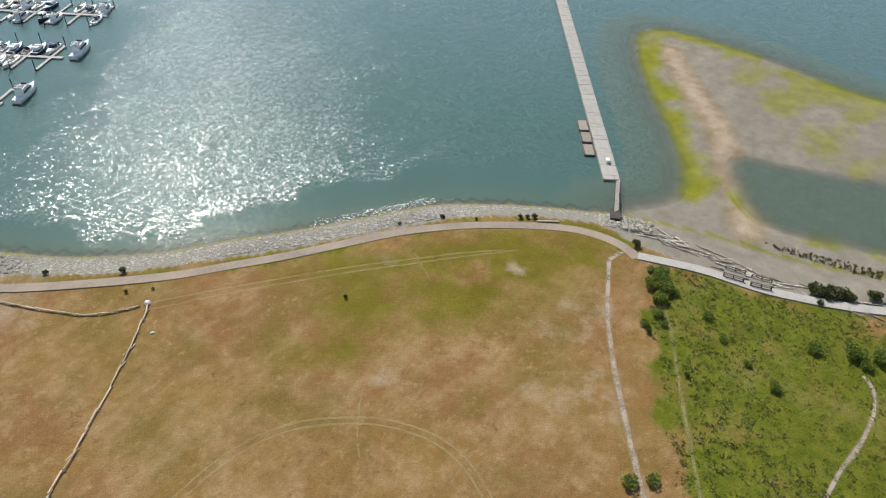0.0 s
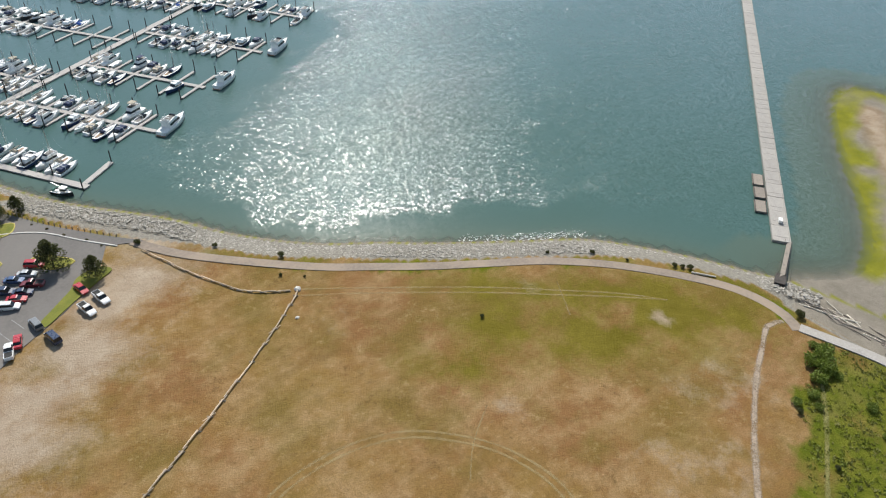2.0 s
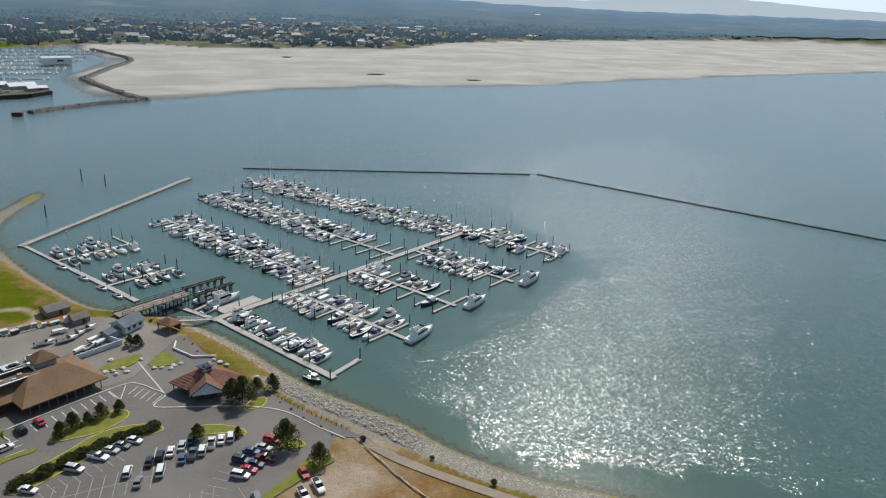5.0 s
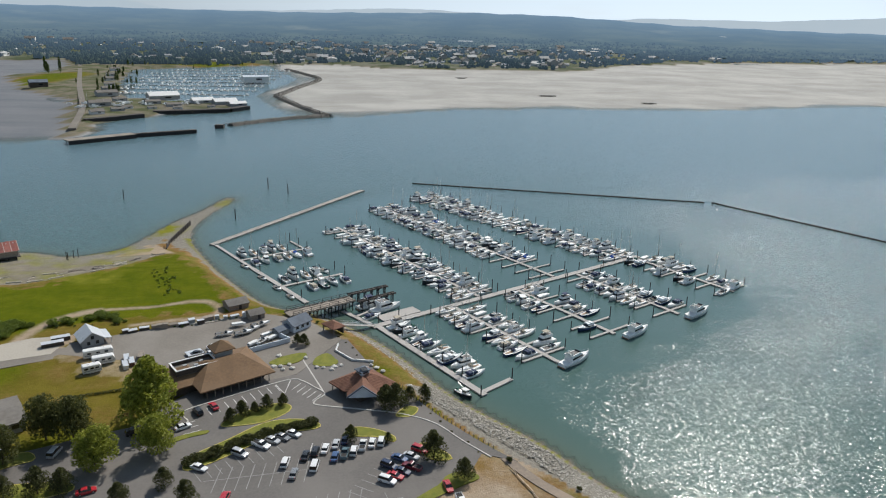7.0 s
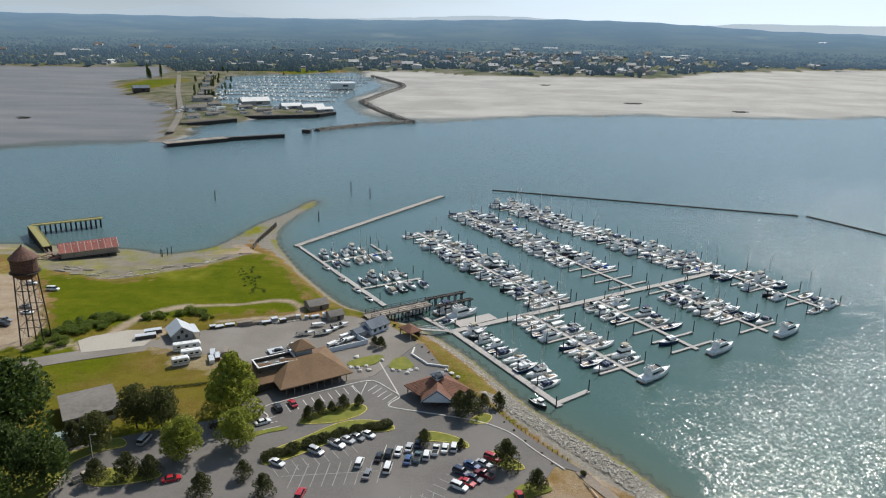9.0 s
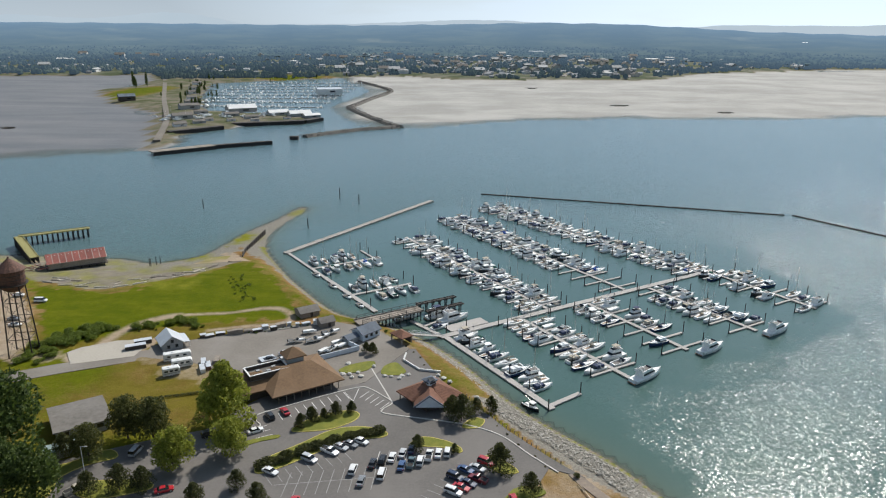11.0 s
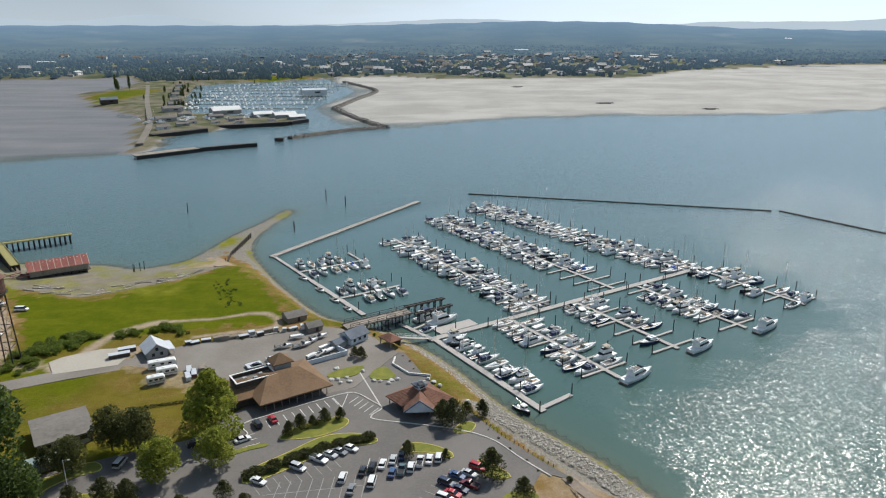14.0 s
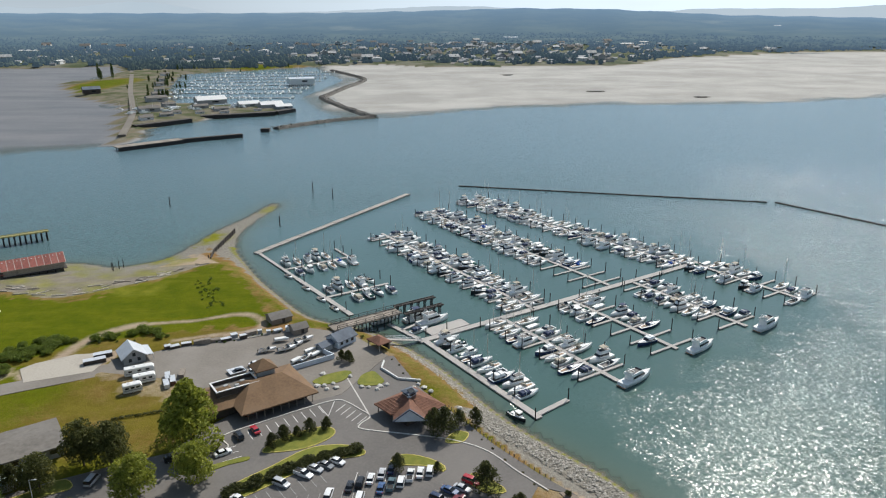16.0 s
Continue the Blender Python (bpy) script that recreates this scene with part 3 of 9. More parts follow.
def ground_material():
    m, n, l, bsdf = nodes_of("ground_cover")
    pos = n.new("ShaderNodeNewGeometry").outputs["Position"]
    a, b = n.new("ShaderNodeAttribute"), n.new("ShaderNodeAttribute")
    a.attribute_name, b.attribute_name = "cover", "cover_b"
    sa, sb = n.new("ShaderNodeSeparateColor"), n.new("ShaderNodeSeparateColor")
    l.new(a.outputs["Color"], sa.inputs["Color"])
    l.new(b.outputs["Color"], sb.inputs["Color"])
    big, mid = noise_node(n, l, pos, 0.035, 5, 0.6), noise_node(n, l, pos, 0.16, 5, 0.65)
    fine, tuft = noise_node(n, l, pos, 1.1, 5, 0.7), noise_node(n, l, pos, 4.0, 3, 0.6)
    # dry meadow: straw, rust and olive patches
    dry = mix_node(n, l, remap(n, l, big, 0.40, 0.62), (0.222, 0.118, 0.048), (0.230, 0.145, 0.046))
    dry = mix_node(n, l, remap(n, l, mid, 0.42, 0.66, 0, 0.8), dry, (0.330, 0.222, 0.112))
    dry = mix_node(n, l, remap(n, l, noise_node(n, l, pos, 0.06, 4, 0.6), 0.48, 0.64, 0, 0.85), dry, (0.162, 0.114, 0.030))
    dry = mix_node(n, l, remap(n, l, fine, 0.45, 0.8, 0, 0.4), dry, (0.150, 0.092, 0.036))
    straw = noise_node(n, l, pos, 0.45, 6, 0.75)
    dry = mix_node(n, l, remap(n, l, straw, 0.56, 0.72, 0, 0.6), dry, (0.38, 0.275, 0.150))
    dry = mix_node(n, l, remap(n, l, straw, 0.43, 0.30, 0, 0.75), dry, (0.125, 0.080, 0.028))
    # long drifts of paler and darker grass, drawn out by mowing and wear
    drawn = n.new("ShaderNodeMapping")
    drawn.inputs["Rotation"].default_value = (0, 0, radians(-38))
    drawn.inputs["Scale"].default_value = (0.35, 1.6, 1.0)
    l.new(pos, drawn.inputs["Vector"])
    drift = noise_node(n, l, drawn.outputs["Vector"], 0.11, 6, 0.68)
    dry = mix_node(n, l, remap(n, l, drift, 0.53, 0.72, 0, 0.38), dry, (0.345, 0.245, 0.125))
    dry = mix_node(n, l, remap(n, l, drift, 0.46, 0.30, 0, 0.45), dry, (0.150, 0.092, 0.030))
    grass = mix_node(n, l, remap(n, l, mid, 0.35, 0.65), (0.078, 0.104, 0.003), (0.120, 0.134, 0.005))
    grass = mix_node(n, l, remap(n, l, drift, 0.50, 0.66, 0, 0.5), grass, (0.165, 0.160, 0.012))
    grass = mix_node(n, l, remap(n, l, fine, 0.4, 0.75, 0, 0.65), grass, (0.070, 0.092, 0.007))
    wild = n.new("ShaderNodeAttribute")
    wild.attribute_name = "cover_c"
    swild = n.new("ShaderNodeSeparateColor")
    l.new(wild.outputs["Color"], swild.inputs["Color"])
    rank = mix_node(n, l, remap(n, l, noise_node(n, l, pos, 0.3, 5, 0.7), 0.4, 0.65), (0.082, 0.100, 0.010), (0.142, 0.148, 0.020))
    rank = mix_node(n, l, remap(n, l, noise_node(n, l, pos, 0.07, 4, 0.65), 0.54, 0.7, 0, 0.45), rank, (0.235, 0.185, 0.070))
    grass = mix_node(n, l, swild.outputs[0], grass, rank)
    bare = mix_node(n, l, remap(n, l, mid, 0.35, 0.7), (0.31, 0.235, 0.165), (0.40, 0.325, 0.240))
    sand = mix_node(n, l, remap(n, l, mid, 0.35, 0.7), (0.200, 0.176, 0.142), (0.285, 0.252, 0.205))
    sand = mix_node(n, l, remap(n, l, big, 0.45, 0.7, 0, 0.5), sand, (0.19, 0.17, 0.135))
    axes = n.new("ShaderNodeSeparateXYZ")
    l.new(pos, axes.inputs[0])
    mud_f = remap(n, l, axes.outputs["Y"], 480, 640)
    # mud base colour raised to stand for wet sheen towards the sun
    mud = mix_node(n, l, remap(n, l, noise_node(n, l, pos, 0.008, 5, 0.6), 0.4, 0.62), (0.335, 0.325, 0.300), (0.44, 0.426, 0.395))
    combed = n.new("ShaderNodeMapping")
    combed.inputs["Rotation"].default_value = (0, 0, radians(-8))
    combed.inputs["Scale"].default_value = (0.25, 1.0, 1.0)
    l.new(pos, combed.inputs["Vector"])
    runnel = noise_node(n, l, combed.outputs["Vector"], 0.022, 6, 0.62)
    mud = mix_node(n, l, remap(n, l, runnel, 0.54, 0.70, 0, 0.5), mud, (0.30, 0.288, 0.270))
    mud = mix_node(n, l, remap(n, l, runnel, 0.44, 0.30, 0, 0.4), mud, (0.52, 0.50, 0.465))
    slick = mix_node(n, l, remap(n, l, runnel, 0.38, 0.66), (0.205, 0.208, 0.215), (0.150, 0.162, 0.178))
    mud = mix_node(n, l, remap(n, l, axes.outputs["X"], -330, -200, 1.0, 0.0), mud, slick)
    sand = mix_node(n, l, mud_f, sand, mud)
    algae = mix_node(n, l, remap(n, l, mid, 0.35, 0.7), (0.160, 0.166, 0.016), (0.245, 0.238, 0.030))
    rock = mix_node(n, l, remap(n, l, fine, 0.35, 0.7), (0.18, 0.165, 0.138), (0.30, 0.28, 0.24))
    town = mix_node(n, l, remap(n, l, noise_node(n, l, pos, 0.012, 5, 0.6), 0.45, 0.6), (0.075, 0.092, 0.050), (0.170, 0.168, 0.125))
    strand = mix_node(n, l, remap(n, l, noise_node(n, l, pos, 0.03, 5, 0.6), 0.4, 0.62), (0.085, 0.098, 0.045), (0.20, 0.175, 0.135))
    town = mix_node(n, l, swild.outputs[2], town, strand)

    def edge(socket, k=0.5):
        v = math_node(n, l, "ADD", socket, math_node(n, l, "MULTIPLY", math_node(n, l, "SUBTRACT", mid, 0.5), k))
        return remap(n, l, math_node(n, l, "ADD", v, math_node(n, l, "MULTIPLY", math_node(n, l, "SUBTRACT", fine, 0.5), k)), 0.2, 0.8)

    olive = mix_node(n, l, remap(n, l, mid, 0.35, 0.65), (0.122, 0.101, 0.014), (0.165, 0.134, 0.022))
    dry = mix_node(n, l, edge(swild.outputs[1], 0.6), dry, olive)
    col = mix_node(n, l, edge(sa.outputs[0], 0.7), dry, grass)
    col = mix_node(n, l, edge(sa.outputs[1], 0.6), col, bare)
    col = mix_node(n, l, edge(sa.outputs[2], 0.2), col, sand)
    col = mix_node(n, l, edge(sb.outputs[1], 0.3), col, rock)
    col = mix_node(n, l, edge(sb.outputs[0], 0.3), col, algae)
    col = mix_node(n, l, edge(sb.outputs[2], 0.1), col, town)
    col = mix_node(n, l, 1.0, col, remap(n, l, tuft, 0.3, 0.7, 0.82, 1.18), "MULTIPLY")
    l.new(col, bsdf.inputs["Base Color"])
    bsdf.inputs["Specular IOR Level"].default_value = 0.04
    # wet flats shine a little
    wet = math_node(n, l, "MULTIPLY", sa.outputs[2], remap(n, l, big, 0.35, 0.65))
    far_wet = math_node(n, l, "MULTIPLY", sa.outputs[2], math_node(n, l, "MULTIPLY", mud_f, remap(n, l, noise_node(n, l, pos, 0.012, 4), 0.35, 0.6, 0.5, 1.0)))
    wet = math_node(n, l, "MAXIMUM", math_node(n, l, "MULTIPLY", wet, 0.45), far_wet)
    l.new(remap(n, l, wet, 0, 1, 0.95, 0.72), bsdf.inputs["Roughness"])
    h = math_node(n, l, "ADD", fine, math_node(n, l, "MULTIPLY", tuft, 0.6))
    bump_node(n, l, bsdf, h, 0.8, 0.35)
    return m


GROUND = ground_material()
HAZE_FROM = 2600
ground = sheet("ground", axis(-215, 235, 1.5, 4880), axis(-30, 400, 1.5, 4880), heights, cover, GROUND)


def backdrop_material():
    """Distant wooded hills; haze is painted as blue emission that grows with distance."""
    m, n, l, bsdf = nodes_of("hills_haze_glow")
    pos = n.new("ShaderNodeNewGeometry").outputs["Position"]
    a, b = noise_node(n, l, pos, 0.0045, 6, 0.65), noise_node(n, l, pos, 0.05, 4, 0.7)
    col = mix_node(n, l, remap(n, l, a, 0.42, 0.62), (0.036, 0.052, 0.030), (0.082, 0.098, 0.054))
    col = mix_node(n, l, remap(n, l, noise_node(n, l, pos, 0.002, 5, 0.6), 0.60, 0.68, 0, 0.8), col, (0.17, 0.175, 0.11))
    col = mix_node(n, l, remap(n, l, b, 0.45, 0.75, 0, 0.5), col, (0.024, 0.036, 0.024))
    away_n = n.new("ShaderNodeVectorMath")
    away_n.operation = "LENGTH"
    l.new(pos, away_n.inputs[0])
    # painted haze: base fades to black while the blue glow rises with distance
    haze_glow = remap(n, l, away_n.outputs["Value"], 1500, 4900, 0.04, 0.62)
    l.new(mix_node(n, l, haze_glow, col, (0.0, 0.0, 0.0)), bsdf.inputs["Base Color"])
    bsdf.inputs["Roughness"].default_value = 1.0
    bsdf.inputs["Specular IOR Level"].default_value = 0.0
    l.new(math_node(n, l, "MULTIPLY", haze_glow, 1.0), bsdf.inputs["Emission Strength"])
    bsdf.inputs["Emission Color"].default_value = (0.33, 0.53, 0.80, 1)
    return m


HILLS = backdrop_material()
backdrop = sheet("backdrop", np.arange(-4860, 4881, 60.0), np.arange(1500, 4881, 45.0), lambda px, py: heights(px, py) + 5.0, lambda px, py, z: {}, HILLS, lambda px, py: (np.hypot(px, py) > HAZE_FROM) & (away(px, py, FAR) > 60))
tagged(backdrop, "distant wooded hills, blue haze painted as glow", "hills", kind="structure")
tagged(ground, "dry grass meadow, rocky shore, sand flats and wooded far land", "ground", kind="structure")


# ---- water ----
def water_material():
    m, n, l, bsdf = nodes_of("sea_water")
    pos = n.new("ShaderNodeNewGeometry").outputs["Position"]
    at = n.new("ShaderNodeAttribute")
    at.attribute_name = "shallow"
    sep = n.new("ShaderNodeSeparateColor")
    l.new(at.outputs["Color"], sep.inputs["Color"])
    streak = n.new("ShaderNodeMapping")
    streak.inputs["Rotation"].default_value = (0, 0, radians(25))
    streak.inputs["Scale"].default_value = (1.0, 3.0, 1.0)
    l.new(pos, streak.inputs["Vector"])
    big = noise_node(n, l, streak.outputs["Vector"], 0.006, 5, 0.55)
    col = mix_node(n, l, remap(n, l, big, 0.35, 0.65), (0.050, 0.102, 0.086), (0.056, 0.112, 0.101))
    # far water painted paler and bluer in place of reflected sky
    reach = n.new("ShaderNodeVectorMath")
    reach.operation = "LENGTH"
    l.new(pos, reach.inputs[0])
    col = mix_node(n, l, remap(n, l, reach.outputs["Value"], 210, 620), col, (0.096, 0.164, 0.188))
    col = mix_node(n, l, sep.outputs[0], col, (0.095, 0.122, 0.085))
    l.new(col, bsdf.inputs["Base Color"])
    bsdf.inputs["IOR"].default_value = 1.33
    bsdf.inputs["Specular IOR Level"].default_value = 0.45
    bsdf.inputs["Roughness"].default_value = 0.16
    # small wavelets, each with a slope of its own, on a broken swell
    gust = remap(n, l, noise_node(n, l, streak.outputs["Vector"], 0.025, 5, 0.65), 0.35, 0.65, 0.78, 1.18)
    rough_sea = math_node(n, l, "MULTIPLY", sep.outputs[2], gust)
    drift = n.new("ShaderNodeTexNoise")
    drift.inputs["Scale"].default_value = 0.9
    l.new(pos, drift.inputs["Vector"])
    bent = n.new("ShaderNodeVectorMath")
    bent.operation = "ADD"
    l.new(pos, bent.inputs[0])
    l.new(drift.outputs["Color"], bent.inputs[1])
    slope = None
    for size, tilt in ((6.2, 0.122), (2.7, 0.100), (1.0, 0.065)):
        cell = n.new("ShaderNodeTexVoronoi")
        cell.inputs["Scale"].default_value = size
        l.new(bent.outputs[0], cell.inputs["Vector"])
        mid_v, scaled = n.new("ShaderNodeVectorMath"), n.new("ShaderNodeVectorMath")
        mid_v.operation, scaled.operation = "SUBTRACT", "SCALE"
        mid_v.inputs[1].default_value = (0.5, 0.5, 0.5)
        l.new(cell.outputs["Color"], mid_v.inputs[0])
        l.new(mid_v.outputs[0], scaled.inputs[0])
        l.new(math_node(n, l, "MULTIPLY", rough_sea, 2 * tilt), scaled.inputs["Scale"])
        if slope is None:
            slope = scaled.outputs[0]
        else:
            both = n.new("ShaderNodeVectorMath")
            both.operation = "ADD"
            l.new(slope, both.inputs[0])
            l.new(scaled.outputs[0], both.inputs[1])
            slope = both.outputs[0]
    total, unit = n.new("ShaderNodeVectorMath"), n.new("ShaderNodeVectorMath")
    total.operation, unit.operation = "ADD", "NORMALIZE"
    total.inputs[1].default_value = (0, 0, 1)
    l.new(slope, total.inputs[0])
    l.new(total.outputs[0], unit.inputs[0])
    l.new(unit.outputs[0], bsdf.inputs["Normal"])
    clear = n.new("ShaderNodeBsdfTransparent")
    mixer = n.new("ShaderNodeMixShader")
    l.new(sep.outputs[1], mixer.inputs["Fac"])
    l.new(bsdf.outputs[0], mixer.inputs[1])
    l.new(clear.outputs[0], mixer.inputs[2])
    l.new(mixer.outputs[0], n["Material Output"].inputs["Surface"])
    return m


LEE = spline([(-30, 285), (10, 246), (32, 224), (43, 211), (51, 194), (57, 179), (64, 167), (67, 157), (73, 151), (80, 143.5), (86, 141.5), (92, 144), (98, 138.5), (110, 132.5), (121, 127), (136, 116), (150, 103), (166, 84), (180, 60)], 4) + [(140, 40), (100, 90), (40, 140), (-60, 250)]


def water_layers(px, py, z):
    g = heights(px, py)
    shallow = np.exp(np.minimum(g, 0) * 1.1)
    clear = np.clip(np.exp(np.minimum(g, 0) * 7.0), 0, 0.9)
    # smooth water in the lee of the bank, up to the wind line
    lee = away(px, py, LEE) + 3.5 * wave(px, py, 26, 15) + 1.5 * wave(px, py, 9, 17)
    ruffle = 1.0 - 0.86 * soft(lee, -4, 4)
    # wavelets breaking on the stones
    off = -away(px, py, SHORE)
    lap = soft(off, -1, 1) * soft(-off, -6, -2) * np.exp(-(((px - 128) / 15) ** 2))
    ruffle = np.maximum(ruffle, 2.1 * lap)
    # sheltered water among the berths
    ra, rb = (px + 2) * 0.846 + (py - 256) * 0.532, (px + 2) * 0.532 - (py - 256) * 0.846
    wob = 9 * wave(px, py, 30, 16)
    inside = soft(ra, -25, 5) * soft(-ra + wob, -192, -140) * soft(-rb + wob, -100, -46) * soft(rb, -190, -160)
    ruffle = ruffle * (1 - 0.66 * inside) * (1 + 0.3 * soft(np.hypot(px, py), 190, 400)) * (1 - 0.3 * soft(np.hypot(px, py), 520, 800))
    return {"shallow": np.stack([shallow, clear, ruffle], 1)}


WATER = water_material()
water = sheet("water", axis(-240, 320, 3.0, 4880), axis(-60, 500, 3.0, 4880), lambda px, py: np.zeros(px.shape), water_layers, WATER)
tagged(water, "rippled green-grey sea water with sun glitter", "water", kind="structure")

# ---- paving ----
def strip(points, width, z, step=2.5, z2=None, bevel=None):
    """A flat band of the given width along a curve, with a thickness below it."""
    pts = spline(points, step) if step else points
    mb, n = MB(), len(pts)
    left, right = [], []
    for i, p in enumerate(pts):
        a, b = pts[max(i - 1, 0)], pts[min(i + 1, n - 1)]
        d = Vector((b[0] - a[0], b[1] - a[1])).normalized()
        w = (width(i / (n - 1)) if callable(width) else width) / 2
        left.append((p[0] - d.y * w, p[1] + d.x * w))
        right.append((p[0] + d.y * w, p[1] - d.x * w))
    lo = z - 0.25 if z2 is None else z2
    mb.loft([[(*left[i], lo), (*left[i], z), (*right[i], z), (*right[i], lo)] for i in range(n)])
    return mb


PAVE = LAND_Z + 0.16
LOT = [(36, 161), (27, 165), (20.5, 152), (11, 145), (1, 139), (-6, 134), (-15, 130), (-22, 122), (-60, 122), (-88, 130), (-100, 148), (-112, 160), (-100, 168), (-84, 176), (-70, 182), (-63, 195),
       (-54, 207), (-43, 205), (-27, 212), (-14, 238), (-12, 238), (-2, 214), (8, 199), (18, 183), (28, 170)]
structure("road", MB().prism(LOT, LAND_Z - 0.3, PAVE), ASPHALT, "worn grey asphalt car park with faded bay lines", "car park")
YARD = [(-14, 238.4), (-28, 256), (-44, 262), (-62, 258), (-84, 249), (-108, 238), (-108, 229), (-86, 224), (-70, 214), (-58, 203), (-43.4, 203), (-27, 212.4)]
structure("road", MB().prism(YARD, LAND_Z - 0.3, PAVE - 0.03), YARD_PAVE, "grey asphalt boat yard beside the marina", "yard")
structure("road", strip([(-100, 234), (-112, 228.6), (-122, 224), (-134, 218.4), (-150, 210), (-178, 198), (-260, 178)], 8, PAVE - 0.06), YARD_PAVE, "pale gravel road past the boat yard", "road")
WALKWAY = [(33, 163), (40.2, 151.4), (53, 137.5), (67, 124.3), (77.8, 116.4), (89, 108.3), (101, 100.7), (114, 92.3), (125.4, 82.3), (135.2, 70.6), (143, 58.5), (145.6, 49.6), (145.2, 42.5), (143, 38)]
structure("pavement", strip(WALKWAY, 2.9, LAND_Z + 0.15), PATH_ASPHALT, "pale asphalt walking path along the shore", "path")
PROMENADE = [(144, 38.2), (147, 29), (149, 21.3), (150.6, 9.2), (153.3, 0.3), (156, -7), (162, -19), (176, -44), (200, -90)]
structure("pavement", strip(PROMENADE, 2.8, LAND_Z + 0.3, z2=0.2), CONCRETE, "pale concrete seaside walkway", "path")

# ---- the marina docks ----
# a runs along the main walkway from the gangway, b along the side docks
DW, DR = Vector((0.846, 0.532)), Vector((0.532, -0.846))


def marina(a, b):
    return (-2 + DW.x * a + DR.x * b, 256 + DW.y * a + DR.y * b)


DOCK_TOP = 0.55
DOCK_TURN = math.degrees(math.atan2(DW.y, DW.x))


def dock_board(thing_ob, a0, b0, a1, b1, width, name="deck_section", top=DOCK_TOP, length=9.0):
    """A floating walkway laid in sections with small gaps, from one place of the marina to another."""
    p, q = Vector(marina(a0, b0)), Vector(marina(a1, b1))
    d = q - p
    n = max(1, round(d.length / length))
    rz = math.atan2(d.y, d.x)
    s = d.length / n
    key = (round(s, 1), round(width, 1))
    if key not in BOARDS:
        mb = MB().box((0, 0, top - 0.13), (s - 0.06, width, 0.26)).box((0, 0, top - 0.45), (s - 0.4, width - 0.3, 0.5))
        mb.box((0, width / 2 + 0.03, top - 0.2), (s - 0.1, 0.06, 0.2)).box((0, -width / 2 - 0.03, top - 0.2), (s - 0.1, 0.06, 0.2))
        BOARDS[key] = mb.mesh(name, DOCK_DECK)
    for i in range(n):
        c = p + d * ((i + 0.5) / n)
        part(name, BOARDS[key], None, thing_ob, at=Matrix.Translation((c.x, c.y, 0)) @ Matrix.Rotation(rz, 4, "Z"))


def pile(x, y, top=4.2, r=0.19, group="marina piles"):
    key = round(top, 1)
    if key not in PILES:
        mb = MB()
        mb.loft([[(k * r * math.cos(t * 0.785), k * r * math.sin(t * 0.785), z) for t in range(8)] for z, k in ((-4.0, 1.15), (top - 0.1, 0.95), (top + 0.15, 0.35))])
        PILES[key] = mb.mesh("mooring_post", PILE)
    ob = part("mooring_post", PILES[key], None, None, "tall dark timber pile standing in the water", at=Matrix.Translation((x, y, 0)))
    return tagged(ob, category="pile", group=group)


BOARDS, PILES, BERTHS = {}, {}, []


def side_dock(a, b_end, span, reach_lo, reach_hi, skip=(), start=2.0, skew=0.0):
    """A row: its spine from the main walkway to b_end, a finger every span metres on both sides, and the berths between."""
    row = thing("side_dock", "floating grey side dock with short boat fingers", "dock", group="side docks")
    sgn = 1 if b_end > 0 else -1
    sk = lambda b: a + skew * b
    dock_board(row, sk(0), sgn * start, sk(b_end), b_end, 1.8)
    k, b = 0, sgn * (start + 4.5)
    while abs(b) <= abs(b_end) + 0.1:
        for reach, way in ((reach_lo, -1), (reach_hi, 1)):
            if reach:
                dock_board(row, sk(b) + way * 0.9, b, sk(b) + way * reach, b, 1.1, "finger")
                pile(*marina(sk(b) + way * (reach + 0.4), b), top=4.0 + 0.5 * ((k * 7 + way) % 3))
                for off in (-0.27, 0.27):
                    bb = b + off * span
                    if abs(bb) < abs(b_end) + 3:
                        BERTHS.append((sk(bb), bb, way, reach))
        k, b = k + 1, b + sgn * span
    return row


main_dock = thing("main_dock", "long floating grey main walkway of the marina", "dock")
dock_board(main_dock, -1.5, 0, 158, 0, 3.0)
dock_board(main_dock, 5, -5, 23, -5.2, 6.2, "deck_section", length=18)
side_dock(37, 62, 9.6, 10.5, 10.5)
side_dock(72.5, 57, 9.6, 11, 11)
side_dock(110.5, 59, 9.6, 11, 11)
side_dock(154, 57, 9.6, 11.5, 11.5)
side_dock(53.5, -128, 9.4, 11, 11)
side_dock(99, -154, 9.4, 11.5, 11.5)
side_dock(148, -166, 9.4, 12, 12, skew=0.075)
shore_dock = thing("shore_dock", "floating dock along the shore with a short end arm", "dock")
dock_board(shore_dock, 0.6, 1.5, 0.6, 65, 2.4)
dock_board(shore_dock, 1.8, 63, 15, 61.6, 1.8, "finger")
for a, b in ((2.4, -1.6), (3, 14), (2.3, 27), (2.3, 40), (2.3, 51), (-1.0, 64.8), (15.4, 61.4)):
    pile(*marina(a, b), top=4.2)
for b in range(9, 60, 13):
    for k in (0, 1, 2):
        BERTHS.append((0.6, b + 3.9 * k - 3.4, 1, 10))
for a in range(12, 156, 13):
    pile(*marina(a, 1.9 if (a // 13) % 2 else -1.9), top=4.4)

# west docks: a slanting spine off the shore with two crowded arms
west_dock = thing("west_dock", "narrow floating dock with crowded boat fingers", "dock")
dock_board(west_dock, -14.6, -135, -13.0, -88, 1.6)
dock_board(west_dock, -13.0, -88, -11.2, -36, 2.2)
